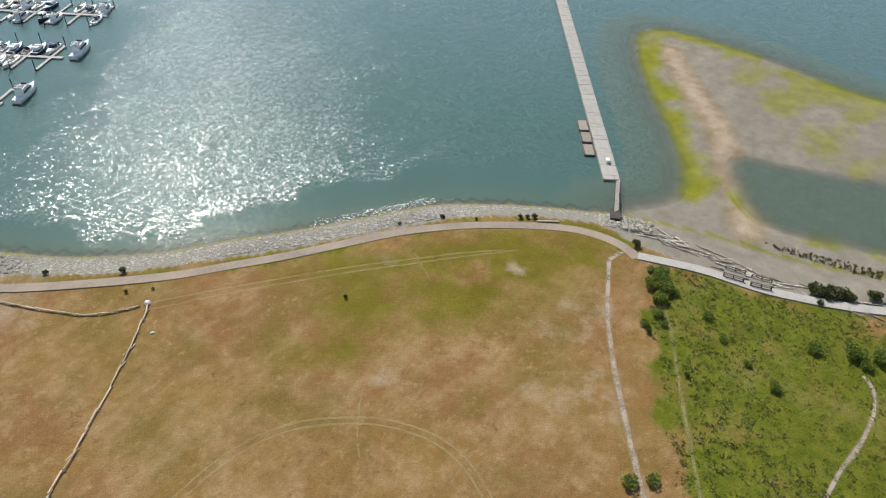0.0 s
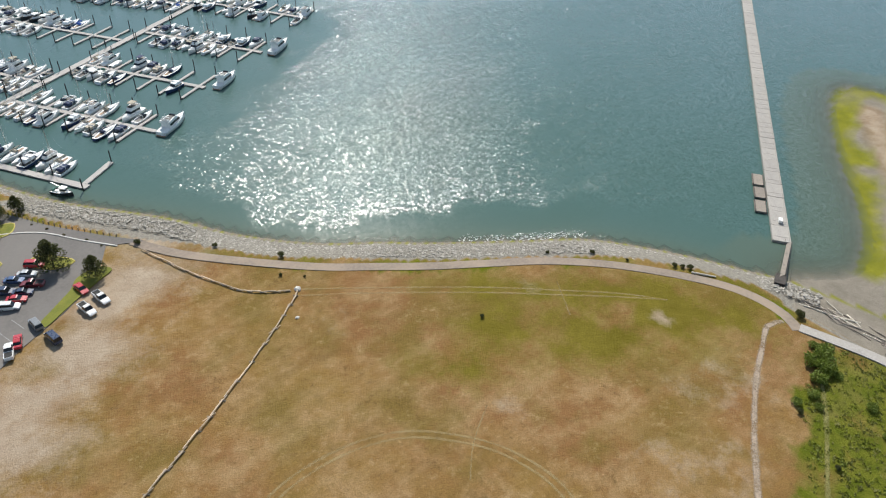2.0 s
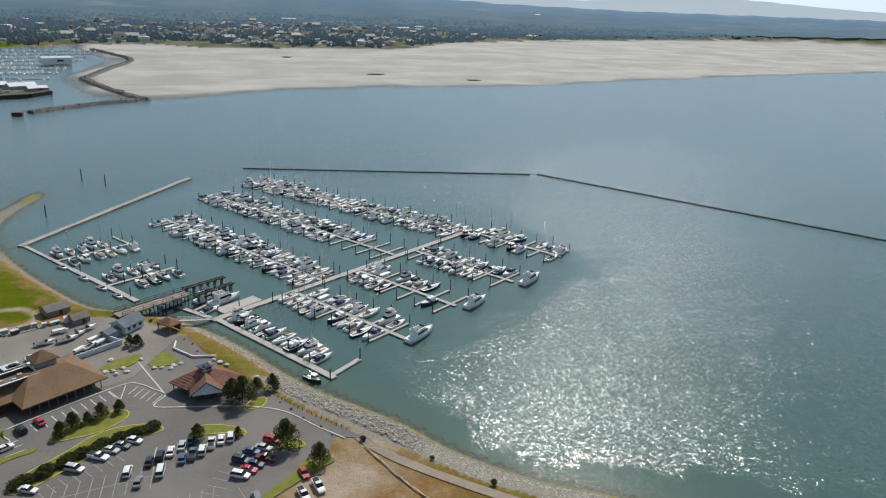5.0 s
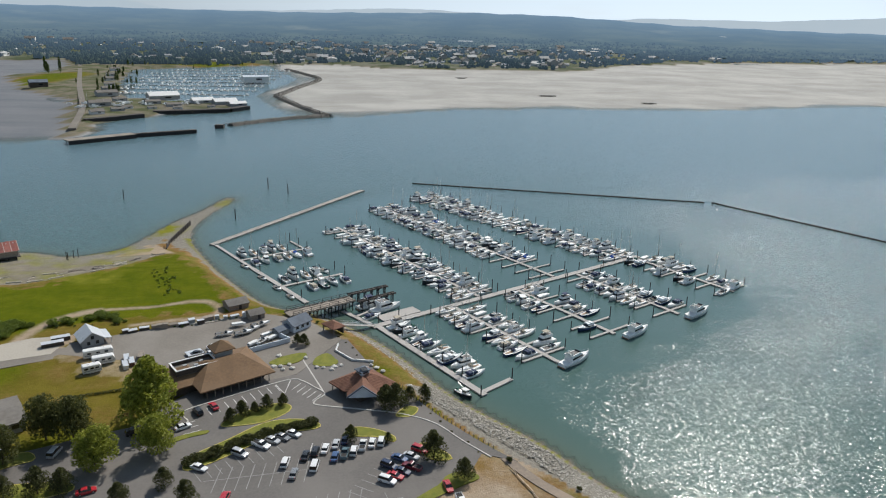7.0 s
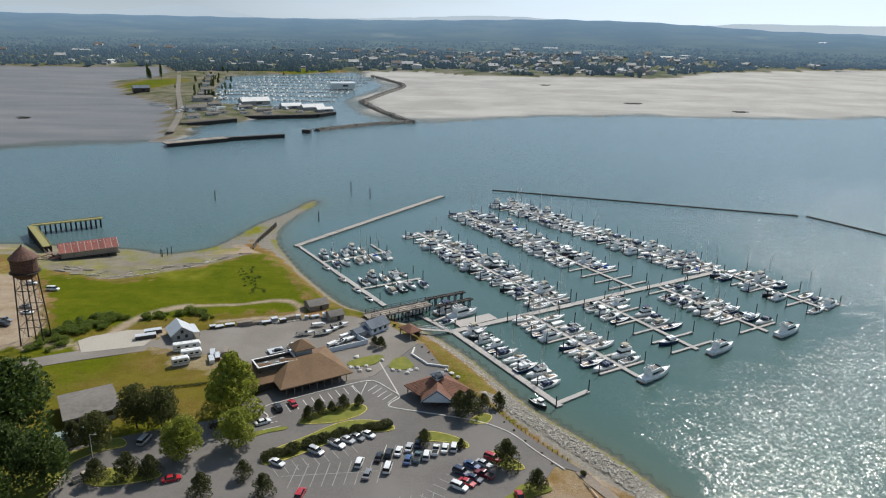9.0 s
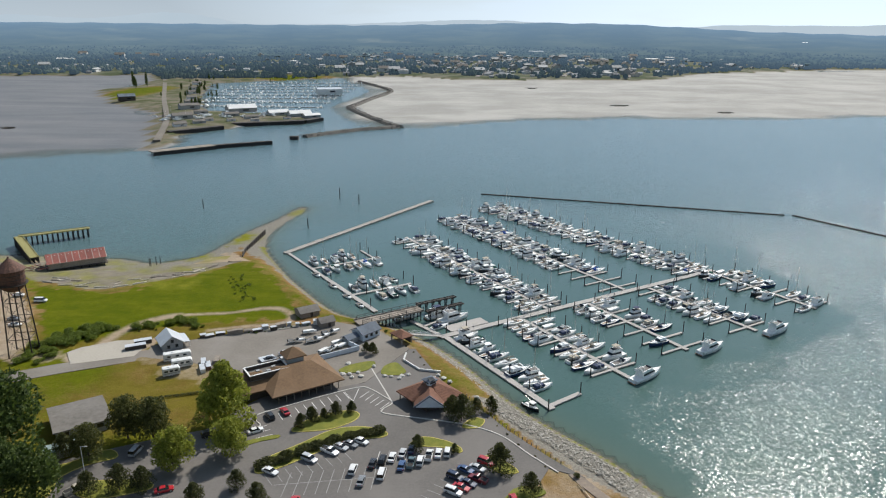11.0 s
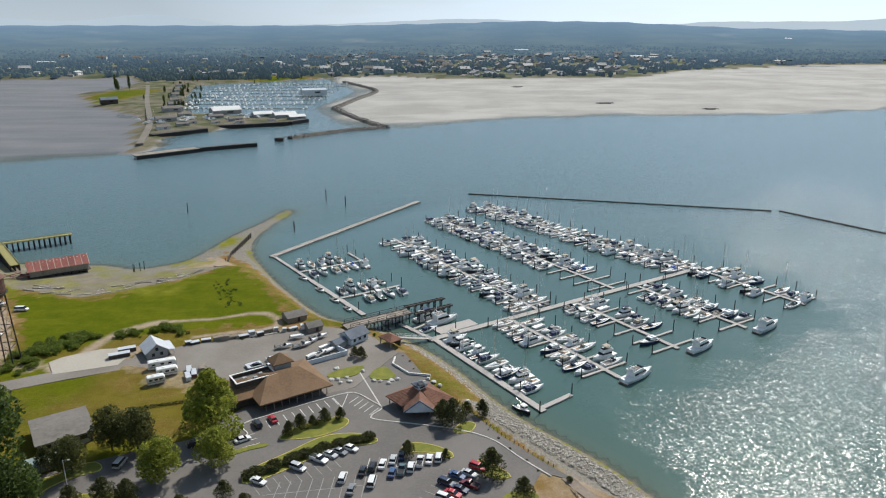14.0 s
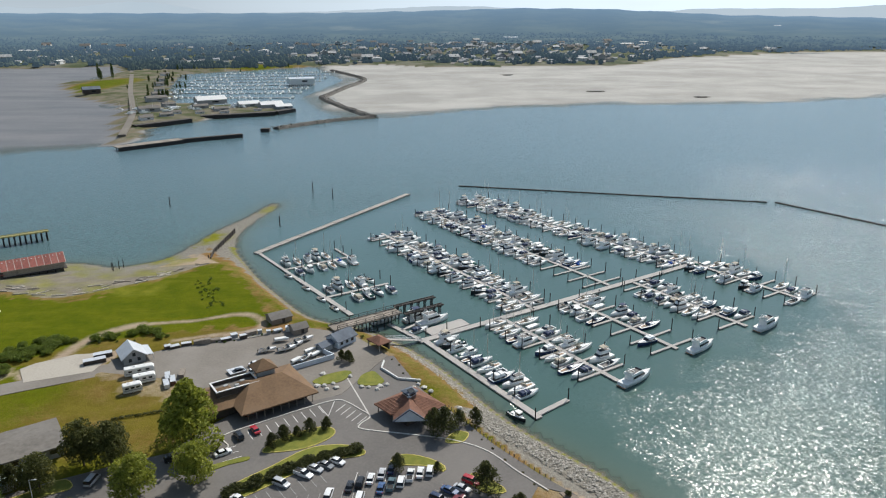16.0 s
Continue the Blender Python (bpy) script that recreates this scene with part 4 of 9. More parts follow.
for b, a0, a1 in ((-102.2, -12.8, 21), (-59, -11.2, 18.5)):
    dock_board(west_dock, a0, b, a1, b, 1.6, "finger")
    for a in (-5, 3, 11, a1 + 0.6):
        pile(*marina(a, b + 1.2), top=4.6)
        pile(*marina(a, b - 8.5), top=4.0)
dock_board(west_dock, 20.4, -118, 20.6, -102, 1.2, "finger")
pile(*marina(20.4, -118.6), top=4.6)
WEST = [(a, -109.5) for a in (-9.2, -4.0, 1.4, 6.2, 11.0)] + [(a, -95.2) for a in (-9.0, -3.6, 2.6, 7.8, 12.8, 18.4)] + [(a, -66.6) for a in (-7.4, -2.4, 3.2, 8.2, 13.6)] + [(a, -51.4) for a in (-1.2, 4.2, 9.6, 15.2)]
for b in (-48, -66, -88, -110):
    pile(*marina(-10.4 - 3 * (b + 40) / -94.5, b + 6), top=4.2)
tee_dock = thing("tee_dock", "small floating dock beside the trestle", "dock")
dock_board(tee_dock, -3.2, -20, -0.5, -2, 1.8)
dock_board(tee_dock, -2.2, -12, 6, -14, 1.2, "finger")


def log_boom(name, p, q, w, label):
    """A long low floating breakwater of joined sections."""
    ob = thing(name, label, "breakwater")
    p, q = Vector(p), Vector(q)
    d = q - p
    n = max(1, round(d.length / 12))
    rz, s = math.atan2(d.y, d.x), d.length / n
    mb = MB().box((0, 0, 0.1), (s - 0.25, w, 0.7)).box((0, w * 0.42, 0.5), (s - 0.6, 0.2, 0.14)).box((0, -w * 0.42, 0.5), (s - 0.6, 0.2, 0.14))
    me = mb.mesh("float_section", DARK_WOOD)
    for i in range(n):
        c = p + d * ((i + 0.5) / n)
        part("float_section", me, None, ob, at=Matrix.Translation((c.x, c.y, 0)) @ Matrix.Rotation(rz, 4, "Z"))
    return ob


log_boom("floating_breakwater", (22.5, 507), (217.5, 453.8), 1.3, "long dark floating breakwater beyond the marina")
log_boom("floating_breakwater", (222.5, 453.5), (389, 212), 1.3, "long dark floating breakwater beyond the marina")


def float_pier(p, q, w, label, name="float_pier", slab=8.0):
    """A concrete pontoon pier of slabs, each a little askew, with kerb beams."""
    ob = thing(name, label, "pier")
    rnd = random.Random(4)
    p, q = Vector(p), Vector(q)
    d = q - p
    n = round(d.length / slab)
    rz, s = math.atan2(d.y, d.x), d.length / n
    for i in range(n):
        if i % 6 == 0:
            mb = MB().box((0, 0, 0.35), (s - 0.12, w, 0.8))
            mb.box((0, w / 2 - 0.15, 0.82), (s - 0.3, 0.25, 0.14)).box((0, -w / 2 + 0.15, 0.82), (s - 0.3, 0.25, 0.14))
            mb.box((s * 0.2 * ((i // 6) % 3 - 1), 0, 0.77), (0.3, w - 0.8, 0.05))
            me = mb.mesh("pontoon", CONCRETE)
        c = p + d * ((i + 0.5) / n)
        part("pontoon", me, None, ob, at=Matrix.Translation((c.x, c.y, rnd.uniform(-0.06, 0.06))) @ Matrix.Rotation(rz + rnd.uniform(-0.006, 0.006), 4, "Z"))
    return ob


float_pier((176.4, 60.9), (392, 211), 4.9, "long pale concrete float pier with worn slabs")
float_pier((-86.5, 360), (-12.5, 483), 3.6, "long pale concrete float breakwater of the marina", "float_breakwater")

# ---- buildings ----
def hip_mb(L, W, z, rise, lip=0.25, ridge=None):
    """A hipped roof with a thick eave, over a rectangle centred on the origin."""
    r = max(0.05, (L - W) / 2) if ridge is None else ridge
    e = [(-L / 2, -W / 2), (L / 2, -W / 2), (L / 2, W / 2), (-L / 2, W / 2)]
    v = [(*p, z - lip) for p in e] + [(*p, z) for p in e] + [(-r, 0, z + rise), (r, 0, z + rise)]
    f = [(3, 2, 1, 0), (0, 1, 5, 4), (1, 2, 6, 5), (2, 3, 7, 6), (3, 0, 4, 7), (4, 5, 9, 8), (5, 6, 9), (6, 7, 8, 9), (7, 4, 8)]
    return MB().add(v, f)


def gable_mb(L, W, z, rise, thick=0.22):
    """Two roof slopes with thickness, ridge along x."""
    mb = MB()
    for sg in (-1, 1):
        mb.loft([[(x, 0, z + rise), (x, sg * W / 2, z), (x, sg * W / 2, z - thick), (x, 0, z + rise - thick)] for x in (-L / 2, L / 2)])
    return mb


def gable_wall_mb(L, W, z0, z1, rise):
    pts = [(-W / 2, z0), (W / 2, z0), (W / 2, z1), (0, z1 + rise), (-W / 2, z1)]
    return MB().loft([[(x, y, z) for y, z in pts] for x in (-L / 2, L / 2)])


G = LAND_Z
# the low restaurant with the broad brown roof
rest = thing("restaurant", "low restaurant with a broad brown shingle roof and shaded porch", "building", pose(-49.5, 211.0, 0, 0, 0, 33))
part("wall", MB().box((0, 0.5, G + 1.5), (19.5, 15.5, 3.0)).box((-14.5, 2.5, G + 1.5), (11, 12, 3.0)), DARK_SIDING, rest)
roof = part("roof", hip_mb(24.0, 22.5, G + 3.3, 4.0, 0.35, 5.0), BROWN_SHAKE, rest)
part("wing_roof", hip_mb(16, 15.5, G + 3.2, 3.0, 0.35, 3.0), BROWN_SHAKE, rest, at=pose(-14.0, 3.0, 0))
part("roof_well", MB().box((-9.0, 2.6, G + 4.6), (12.5, 6.4, 2.2)), GREY_ROOF, rest, "flat dark plant well in the roof")
well = MB()
for cx, cy, sx, sy in ((-9, -0.7, 12.9, 0.35), (-9, 5.9, 12.9, 0.35), (-15.3, 2.6, 0.35, 6.9), (-2.7, 2.6, 0.35, 6.9)):
    well.box((cx, cy, G + 6.0), (sx, sy, 1.6))
part("parapet", well, DARK_SIDING, rest, "dark parapet round the plant well")
rim = MB()
for cx, cy, sx, sy in ((-9, -0.7, 13.1, 0.5), (-9, 5.9, 13.1, 0.5), (-15.3, 2.6, 0.5, 6.1), (-2.7, 2.6, 0.5, 6.1)):
    rim.box((cx, cy, G + 6.9), (sx, sy, 0.2))
part("parapet_cap", rim, WHITE_SIDING, rest, "white cap on the parapet")
part("cupola", hip_mb(7.0, 6.4, G + 8.8, 2.6, 0.3, 0.1), BROWN_SHAKE, rest, at=pose(0.8, 4.2, 0))
part("cupola_wall", MB().box((0.8, 4.2, G + 7.6), (5.4, 4.8, 2.2)), SIDING, rest)
for k in range(9):
    part("porch_post", MB().box((-9.8 + 2.5 * k, -10.2, G + 1.5), (0.22, 0.22, 3.0)), OLD_WOOD, rest)
for k in range(8):
    part("window", MB().box((-8.6 + 2.5 * k, -7.28, G + 1.7), (1.7, 0.06, 1.5)), WINDOW, rest)
for k, (x, y) in enumerate(((-11.5, 3.4), (-8.4, 2.0), (-6.2, 3.8))):
    part("roof_plant", MB().box((x, y, G + 6.0), (1.4, 1.1, 0.7), taper=0.9), SIDING, rest)
stack = thing("pallet_stack", "low stack of boards under a pale sheet", "stack", pose(-63.2, 227.6, 0, 0, 0, 33))
part("boards", MB().box((0, 0, G + 0.5), (5.0, 3.6, 0.7)), OLD_WOOD, stack)
part("sheet", MB().box((0, 0, G + 0.9), (5.5, 4.1, 0.12), taper=0.97).box((0.6, 0.3, G + 0.99), (3.2, 2.0, 0.1), taper=0.9), METAL_ROOF, stack)

# the octagonal-looking visitor building with the pale gable and roof lantern
vis = thing("visitor_building", "square building with a red-brown shingle roof and pale roof lantern", "building", pose(-5.6, 200.6, 0, 0, 0, 40))
part("wall", MB().box((0, 0, G + 1.35), (10.5, 10.5, 2.7)), DARK_SIDING, vis)
eave = [(-7.7, 7.3), (-7.7, -0.6), (-1.2, -7.3), (7.7, -7.3), (7.7, 7.3)]
cut = MB()
cut.loft([[(x, y, G + 2.65) for x, y in eave], [(x, y, G + 3.0) for x, y in eave], [(0.07 * x, 0.07 * y, G + 6.9) for x, y in eave]])
roof = part("roof", cut, RED_SHAKE, vis)
for k in range(1, 9):
    t = k / 9
    course = MB()
    course.loft([[(q * x, q * y, G + 3.0 + 3.9 * t + dz) for x, y in eave] for q, dz in ((1 - 0.93 * t + 0.012, -0.02), (1 - 0.93 * t + 0.012, 0.05), (1 - 0.93 * t - 0.02, 0.09))], caps=False)
    part("shingle_course", course, RED_SHAKE, roof)
gab = part("gable", gable_wall_mb(6.6, 8.4, G + 2.3, G + 2.6, 3.2), BLUE_WHITE, vis, "pale blue triangular gable", at=pose(-3.2, -3.9, 0, 0, 0, -128))
part("gable_roof", gable_mb(7.2, 9.4, G + 2.75, 3.6, 0.24), RED_SHAKE, vis, at=pose(-3.0, -3.66, 0, 0, 0, -128))
part("gable_trim", gable_mb(0.5, 9.7, G + 2.72, 3.72, 0.42), SLATE_ROOF, vis, "dark blue edge boards of the gable", at=pose(-3.0, -3.66, 0, 0, 0, -128) @ Matrix.Translation((3.75, 0, 0)))
part("lantern", MB().box((0, 0, G + 6.7), (2.9, 2.9, 1.5)), BLUE_WHITE, vis)
part("lantern_window", MB().box((0, 0, G + 6.9), (2.98, 2.1, 0.7)).box((0, 0, G + 6.9), (2.1, 2.98, 0.7)), WINDOW, vis)
part("lantern_roof", hip_mb(3.9, 3.7, G + 7.5, 0.8, 0.18, 0.1), SLATE_ROOF, vis)
part("solar_panel", MB().box((0, 0, 0), (2.0, 1.6, 0.08)), WINDOW, vis, "dark solar panel", at=pose(-0.3, -1.0, G + 8.02, 23, 0, 0))
for sx, sy in ((-6.8, -0.6), (-1.2, -6.4), (6.8, -6.4), (-6.8, 6.4), (6.8, 6.4)):
    part("post", MB().box((sx, sy, G + 1.4), (0.25, 0.25, 2.8)), OLD_WOOD, vis)

# gate kiosk at the head of the gangway
kiosk = thing("gate_kiosk", "small gate shelter with a brown hipped roof", "shelter", pose(-17.4, 245.0, 0, 0, 0, -50))
part("roof", hip_mb(7.6, 5.6, G + 2.9, 1.5, 0.25), RED_SHAKE, kiosk)
for sx in (-3.2, 3.2):
    for sy in (-2.2, 2.2):
        part("post", MB().box((sx, sy, G + 1.4), (0.25, 0.25, 2.9)), OLD_WOOD, kiosk)
part("wall", MB().box((0, 2.0, G + 1.2), (6.0, 0.2, 2.4)), DARK_SIDING, kiosk)

gang = thing("gangway", "pale aluminium gangway down to the floating docks", "gangway")
ga, gb = Vector((-15.2, 251.6, 3.3)), Vector((-2.6, 255.9, 0.7))
gd = gb - ga
side = Vector((-gd.y, gd.x, 0)).normalized()
part("walkway", MB().loft([[tuple(p + side * 0.9), tuple(p - side * 0.9), tuple(p - side * 0.9 - Vector((0, 0, 0.2))), tuple(p + side * 0.9 - Vector((0, 0, 0.2)))] for p in (ga, gb)]), DOCK_DECK, gang)
for sg in (-1, 1):
    rail = MB()
    for h in (0.55, 1.1):
        rail.tube(ga + side * 0.9 * sg + Vector((0, 0, h)), gb + side * 0.9 * sg + Vector((0, 0, h)), 0.06, n=4)
    for k in range(9):
        p = ga + gd * (k / 8) + side * 0.9 * sg
        rail.tube(p, p + Vector((0, 0, 1.1)), 0.04, n=4)
    part("handrail", rail, METAL_ROOF, gang)

# boat-yard office with slate-blue roof
office = thing("yard_office", "small boat-yard office with a blue-grey roof", "building", pose(-31.2, 249.2, 0, 0, 0, 48))
part("wall", MB().box((0, 0, G + 1.4), (8.4, 6.4, 2.8)), BLUE_WHITE, office)
part("roof", gable_mb(9.4, 7.8, G + 2.8, 2.1), SLATE_ROOF, office)
part("gable_end", gable_wall_mb(8.4, 6.4, G + 2.7, G + 2.75, 1.7), BLUE_WHITE, office)
for k in (-2.5, 0, 2.5):
    part("window", MB().box((k, -3.22, G + 1.6), (1.2, 0.06, 1.1)), WINDOW, office)
side_roof = thing("storage_shed", "low shed with a blue-grey roof beside the yard office", "shed", pose(-36.4, 243.6, 0, 0, 0, 48))
part("wall", MB().box((0, 0, G + 1.1), (5.0, 3.6, 2.2)), SIDING, side_roof)
part("roof", gable_mb(5.8, 4.6, G + 2.2, 1.1), SLATE_ROOF, side_roof)

for x, y, rz, L, W, lab in ((-57.4, 269.9, 33, 8.0, 6.6, "weathered grey wooden shed with a dark roof"), (-48.0, 259.0, 33, 5.6, 4.6, "small dark shed beside the yard")):
    sh = thing("wooden_shed", lab, "shed", pose(x, y, 0, 0, 0, rz))
    part("wall", MB().box((0, 0, G + 1.1), (L, W, 2.2)), OLD_WOOD, sh)
    part("gable_end", gable_wall_mb(L, W, G + 2.2, G + 2.22, 1.3), OLD_WOOD, sh)
    part("roof", gable_mb(L + 0.8, W + 1.0, G + 2.2, 1.6), GREY_ROOF, sh)
    part("door", MB().box((0.6, -W / 2 - 0.03, G + 1.0), (1.1, 0.06, 2.0)), DARK_WOOD, sh)

# the white-roofed house at the edge of the field
house = thing("house", "small grey house with a pale metal gable roof", "house", pose(-101.4, 238.6, 0, 0, 0, -57))
part("wall", gable_wall_mb(8.6, 7.0, G, G + 2.6, 2.6), SIDING, house)
part("roof", gable_mb(9.6, 8.4, G + 2.45, 3.1), METAL_ROOF, house)
part("porch_roof", MB().add([(-4.3, 3.4, G + 2.6), (4.3, 3.4, G + 2.6), (4.3, 6.2, G + 2.1), (-4.3, 6.2, G + 2.1), (-4.3, 3.4, G + 2.45), (4.3, 3.4, G + 2.45), (4.3, 6.2, G + 1.95), (-4.3, 6.2, G + 1.95)],
                            [(0, 1, 2, 3), (7, 6, 5, 4), (0, 4, 5, 1), (1, 5, 6, 2), (2, 6, 7, 3), (3, 7, 4, 0)]), METAL_ROOF, house)
for y, z in ((-1.4, 1.5), (1.4, 1.5), (0, 3.4)):
    part("window", MB().box((4.33, y, G + z), (0.06, 1.0, 1.2)), WINDOW, house)
for x in (-4.1, 0, 4.1):
    part("porch_post", MB().box((x, 6.0, G + 1.05), (0.16, 0.16, 2.1)), WHITE_SIDING, house)

# grey workshop among the trees
shop = thing("workshop", "low grey workshop with a wide shallow grey roof", "building", pose(-107.4, 184.2, 0, 0, 0, 34))
part("wall", MB().box((0, 0, G + 1.8), (13.6, 14.6, 3.6)), SIDING, shop)
part("roof", gable_mb(15.2, 16.6, G + 3.6, 0.9, 0.3), GREY_ROOF, shop)
for k in (-4.5, 0, 4.5):
    part("window", MB().box((k, -7.33, G + 2.0), (1.8, 0.06, 1.2)), WINDOW, shop)
lean = thing("lean_to", "low lean-to with a pale green roof beside the workshop", "shed", pose(-105.2, 168.6, 0, 0, 0, 34))
part("wall", MB().box((0, 0, G + 1.1), (7.6, 4.4, 2.2)), SIDING, lean)
part("roof", MB().box((0, 0, G + 2.35), (8.4, 5.2, 0.2)), GREEN_ROOF := surface("pale_green_roofing", (0.24, 0.31, 0.29), 0.6, amount=0.12), lean)

# the old cannery shed with its rusty red roof, on piles at the north beach
shed = thing("cannery_shed", "long old waterfront shed with a rusty red roof", "shed", pose(-183.4, 333.4, 0, 0, 0, 33))
part("wall", gable_wall_mb(25, 9.0, 2.6, 5.6, 3.0), OLD_WOOD, shed)
roof = part("roof", gable_mb(26.6, 11.2, 5.6, 3.5), surface("bare_pale_roofing", (0.52, 0.43, 0.38), 0.7, fine=1.5, amount=0.2, dirt=(0.3, 0.16, 0.12)), shed)
for k in range(9):
    for sg in (-1, 1):
        part("roof_panel", MB().loft([[(x, sg * 0.1, 9.16), (x, sg * 5.6, 5.66), (x, sg * 5.6, 5.60), (x, sg * 0.1, 9.10)] for x in (-13.2 + 2.95 * k, -13.2 + 2.95 * k + 2.6)]), RED_METAL, roof)
    part("skylight", MB().box((-12.0 + 2.95 * k, -1.2, 8.5), (0.5, 1.0, 0.12)), METAL_ROOF, roof)
for k in range(8):
    for sg in (-1, 0, 1):
        part("support_post", MB().tube((-12 + 3.4 * k, sg * 4.2, -1), (-12 + 3.4 * k, sg * 4.2, 2.7), 0.2), PILE, shed)
part("floor_deck", MB().box((0, 0, 2.5), (27, 11, 0.3)), DARK_WOOD, shed)


def pile_pier(name, label, line, width, top, deck_mat, rails=True, gap=4.0, stout=0.2):
    """A timber pier on rows of piles, with cap beams and bull rails, along straight legs."""
    ob = thing(name, label, "pier")
    for p, q in zip(line, line[1:]):
        p, q = Vector(p), Vector(q)
        d = (q - p)
        n = max(1, round(d.length / gap))
        rz = math.atan2(d.y, d.x)
        nrm = Vector((-d.y, d.x)).normalized()
        for i in range(n):
            c = p + d * ((i + 0.5) / n)
            key = (name, round(d.length / n, 2), width)
            if key not in PIER_BITS:
                s = d.length / n
                PIER_BITS[key] = MB().box((0, 0, top - 0.15), (s - 0.05, width, 0.3)).mesh("deck_panel", deck_mat)
                PIER_BITS[key, "b"] = MB().box((0, 0, top - 0.5), (0.35, width + 0.6, 0.4)).mesh("cap_beam", DARK_WOOD)
                PIER_BITS[key, "p"] = MB().tube((0, 0, -3), (0, 0, top - 0.3), stout, stout * 0.85, 7).mesh("support_post", PILE)
                PIER_BITS[key, "r"] = MB().box((0, width / 2 - 0.15, top + 0.25), (s - 0.1, 0.25, 0.22)).box((0, -width / 2 + 0.15, top + 0.25), (s - 0.1, 0.25, 0.22)).box((0, width / 2 - 0.15, top + 0.08), (0.3, 0.2, 0.2)).box((0, -width / 2 + 0.15, top + 0.08), (0.3, 0.2, 0.2)).mesh("bull_rail", deck_mat)
            m = Matrix.Translation((c.x, c.y, 0)) @ Matrix.Rotation(rz, 4, "Z")
            part("deck_panel", PIER_BITS[key], None, ob, at=m)
            part("cap_beam", PIER_BITS[key, "b"], None, ob, at=m)
            if rails:
                part("bull_rail", PIER_BITS[key, "r"], None, ob, at=m)
            for k in (-0.45, 0, 0.45):
                w = c + nrm * width * k
                part("support_post", PIER_BITS[key, "p"], None, ob, at=Matrix.Translation((w.x, w.y, 0)))
    return ob


PIER_BITS = {}
MOSSY = surface("mossy_timber", (0.30, 0.27, 0.10), 0.9, fine=4, coarse=0.5, amount=0.25, dirt=(0.14, 0.12, 0.07), dirt_amount=0.6)
pile_pier("old_pier", "old mossy timber pier on dark piles", [(-205, 335), (-234, 371), (-204, 390)], 4.2, 5.0, MOSSY, gap=2.6, stout=0.42)
pile_pier("trestle_pier", "grey timber trestle pier with railings over the water", [(-36, 259.6), (-11.5, 275.5)], 6.0, 4.2, OLD_WOOD, gap=3.4)
for off in (0.0, 9.0):
    pile_pier("lift_pier", "narrow dark timber boat-lift pier", [(-13.5 + off * 0.5, 279.2 - off * 0.86), (2.8 + off * 0.35, 289.2 - off * 0.86)], 1.8, 4.4, DARK_WOOD, gap=3.2)
fence_rail = thing("trestle_railing", "dark timber railing frame on the trestle", "railing")
for sg, lift in ((-1, 0), (1, 0)):
    for k in range(8):
        p = Vector((-35 + 3.3 * k, 260.4 + 2.14 * k)) + Vector((-0.545, 0.838)) * 2.8 * sg
        part("post", MB().box((p.x, p.y, 5.0), (0.18, 0.18, 1.7)), DARK_WOOD, fence_rail)
    a, b = Vector((-35, 260.4)) + Vector((-0.545, 0.838)) * 2.8 * sg, Vector((-11.9, 275.4)) + Vector((-0.545, 0.838)) * 2.8 * sg
    for h in (5.0, 5.8):
        part("rail", MB().tube((*a, h), (*b, h), 0.09, n=4), DARK_WOOD, fence_rail)

# the rusty water tower
tower = thing("water_tower", "rusty iron water tower with a conical roof on four braced legs", "water tower", pose(-150.6, 231.2, 0))
ring = lambda r, z, n=18: [(r * math.cos(2 * math.pi * t / n), r * math.sin(2 * math.pi * t / n), z) for t in range(n)]
part("tank", MB().loft([ring(0.4, 26.6), ring(2.2, 27.0), ring(3.7, 28.2), ring(4.25, 29.8), ring(4.3, 34.6)]), RUST, tower, smooth=False)
part("tank_roof", MB().loft([ring(4.75, 34.5), ring(4.75, 34.7), ring(2.4, 36.9), ring(0.35, 38.6), ring(0.3, 39.2)]), RUST, tower)
bands = MB()
for z in (29.9, 31.5, 33.1):
    bands.loft([ring(4.36, z - 0.08), ring(4.36, z + 0.08)])
part("band", bands, DARK_STEEL, tower)
part("walkway", MB().loft([ring(5.0, 29.5), ring(5.0, 29.65)]), DARK_STEEL, tower)
part("walkway_rail", MB().loft([ring(5.0, 30.5), ring(5.0, 30.58)], caps=False), DARK_STEEL, tower)
legs = []
for k in range(4):
    a = radians(45 + 90 * k + 12)
    lo, hi = Vector((5.4 * math.cos(a), 5.4 * math.sin(a), G - 0.2)), Vector((3.9 * math.cos(a), 3.9 * math.sin(a), 30))
    legs.append((lo, hi))
    part("leg", MB().tube(lo, hi, 0.24, 0.22, 6), DARK_STEEL, tower)
for k in range(4):
    (a, b), (c, d) = legs[k], legs[(k + 1) % 4]
    for t in (0.25, 0.5, 0.75):
        part("strut", MB().tube(a.lerp(b, t), c.lerp(d, t), 0.13, n=5), DARK_STEEL, tower)
    for t in (0.0, 0.25, 0.5, 0.75):
        part("brace", MB().tube(a.lerp(b, t), c.lerp(d, t + 0.25), 0.05, n=4).tube(c.lerp(d, t), a.lerp(b, t + 0.25), 0.05, n=4), DARK_STEEL, tower)
part("riser_pipe", MB().tube((0, 0, G), (0, 0, 27), 0.22, n=8), DARK_STEEL, tower)

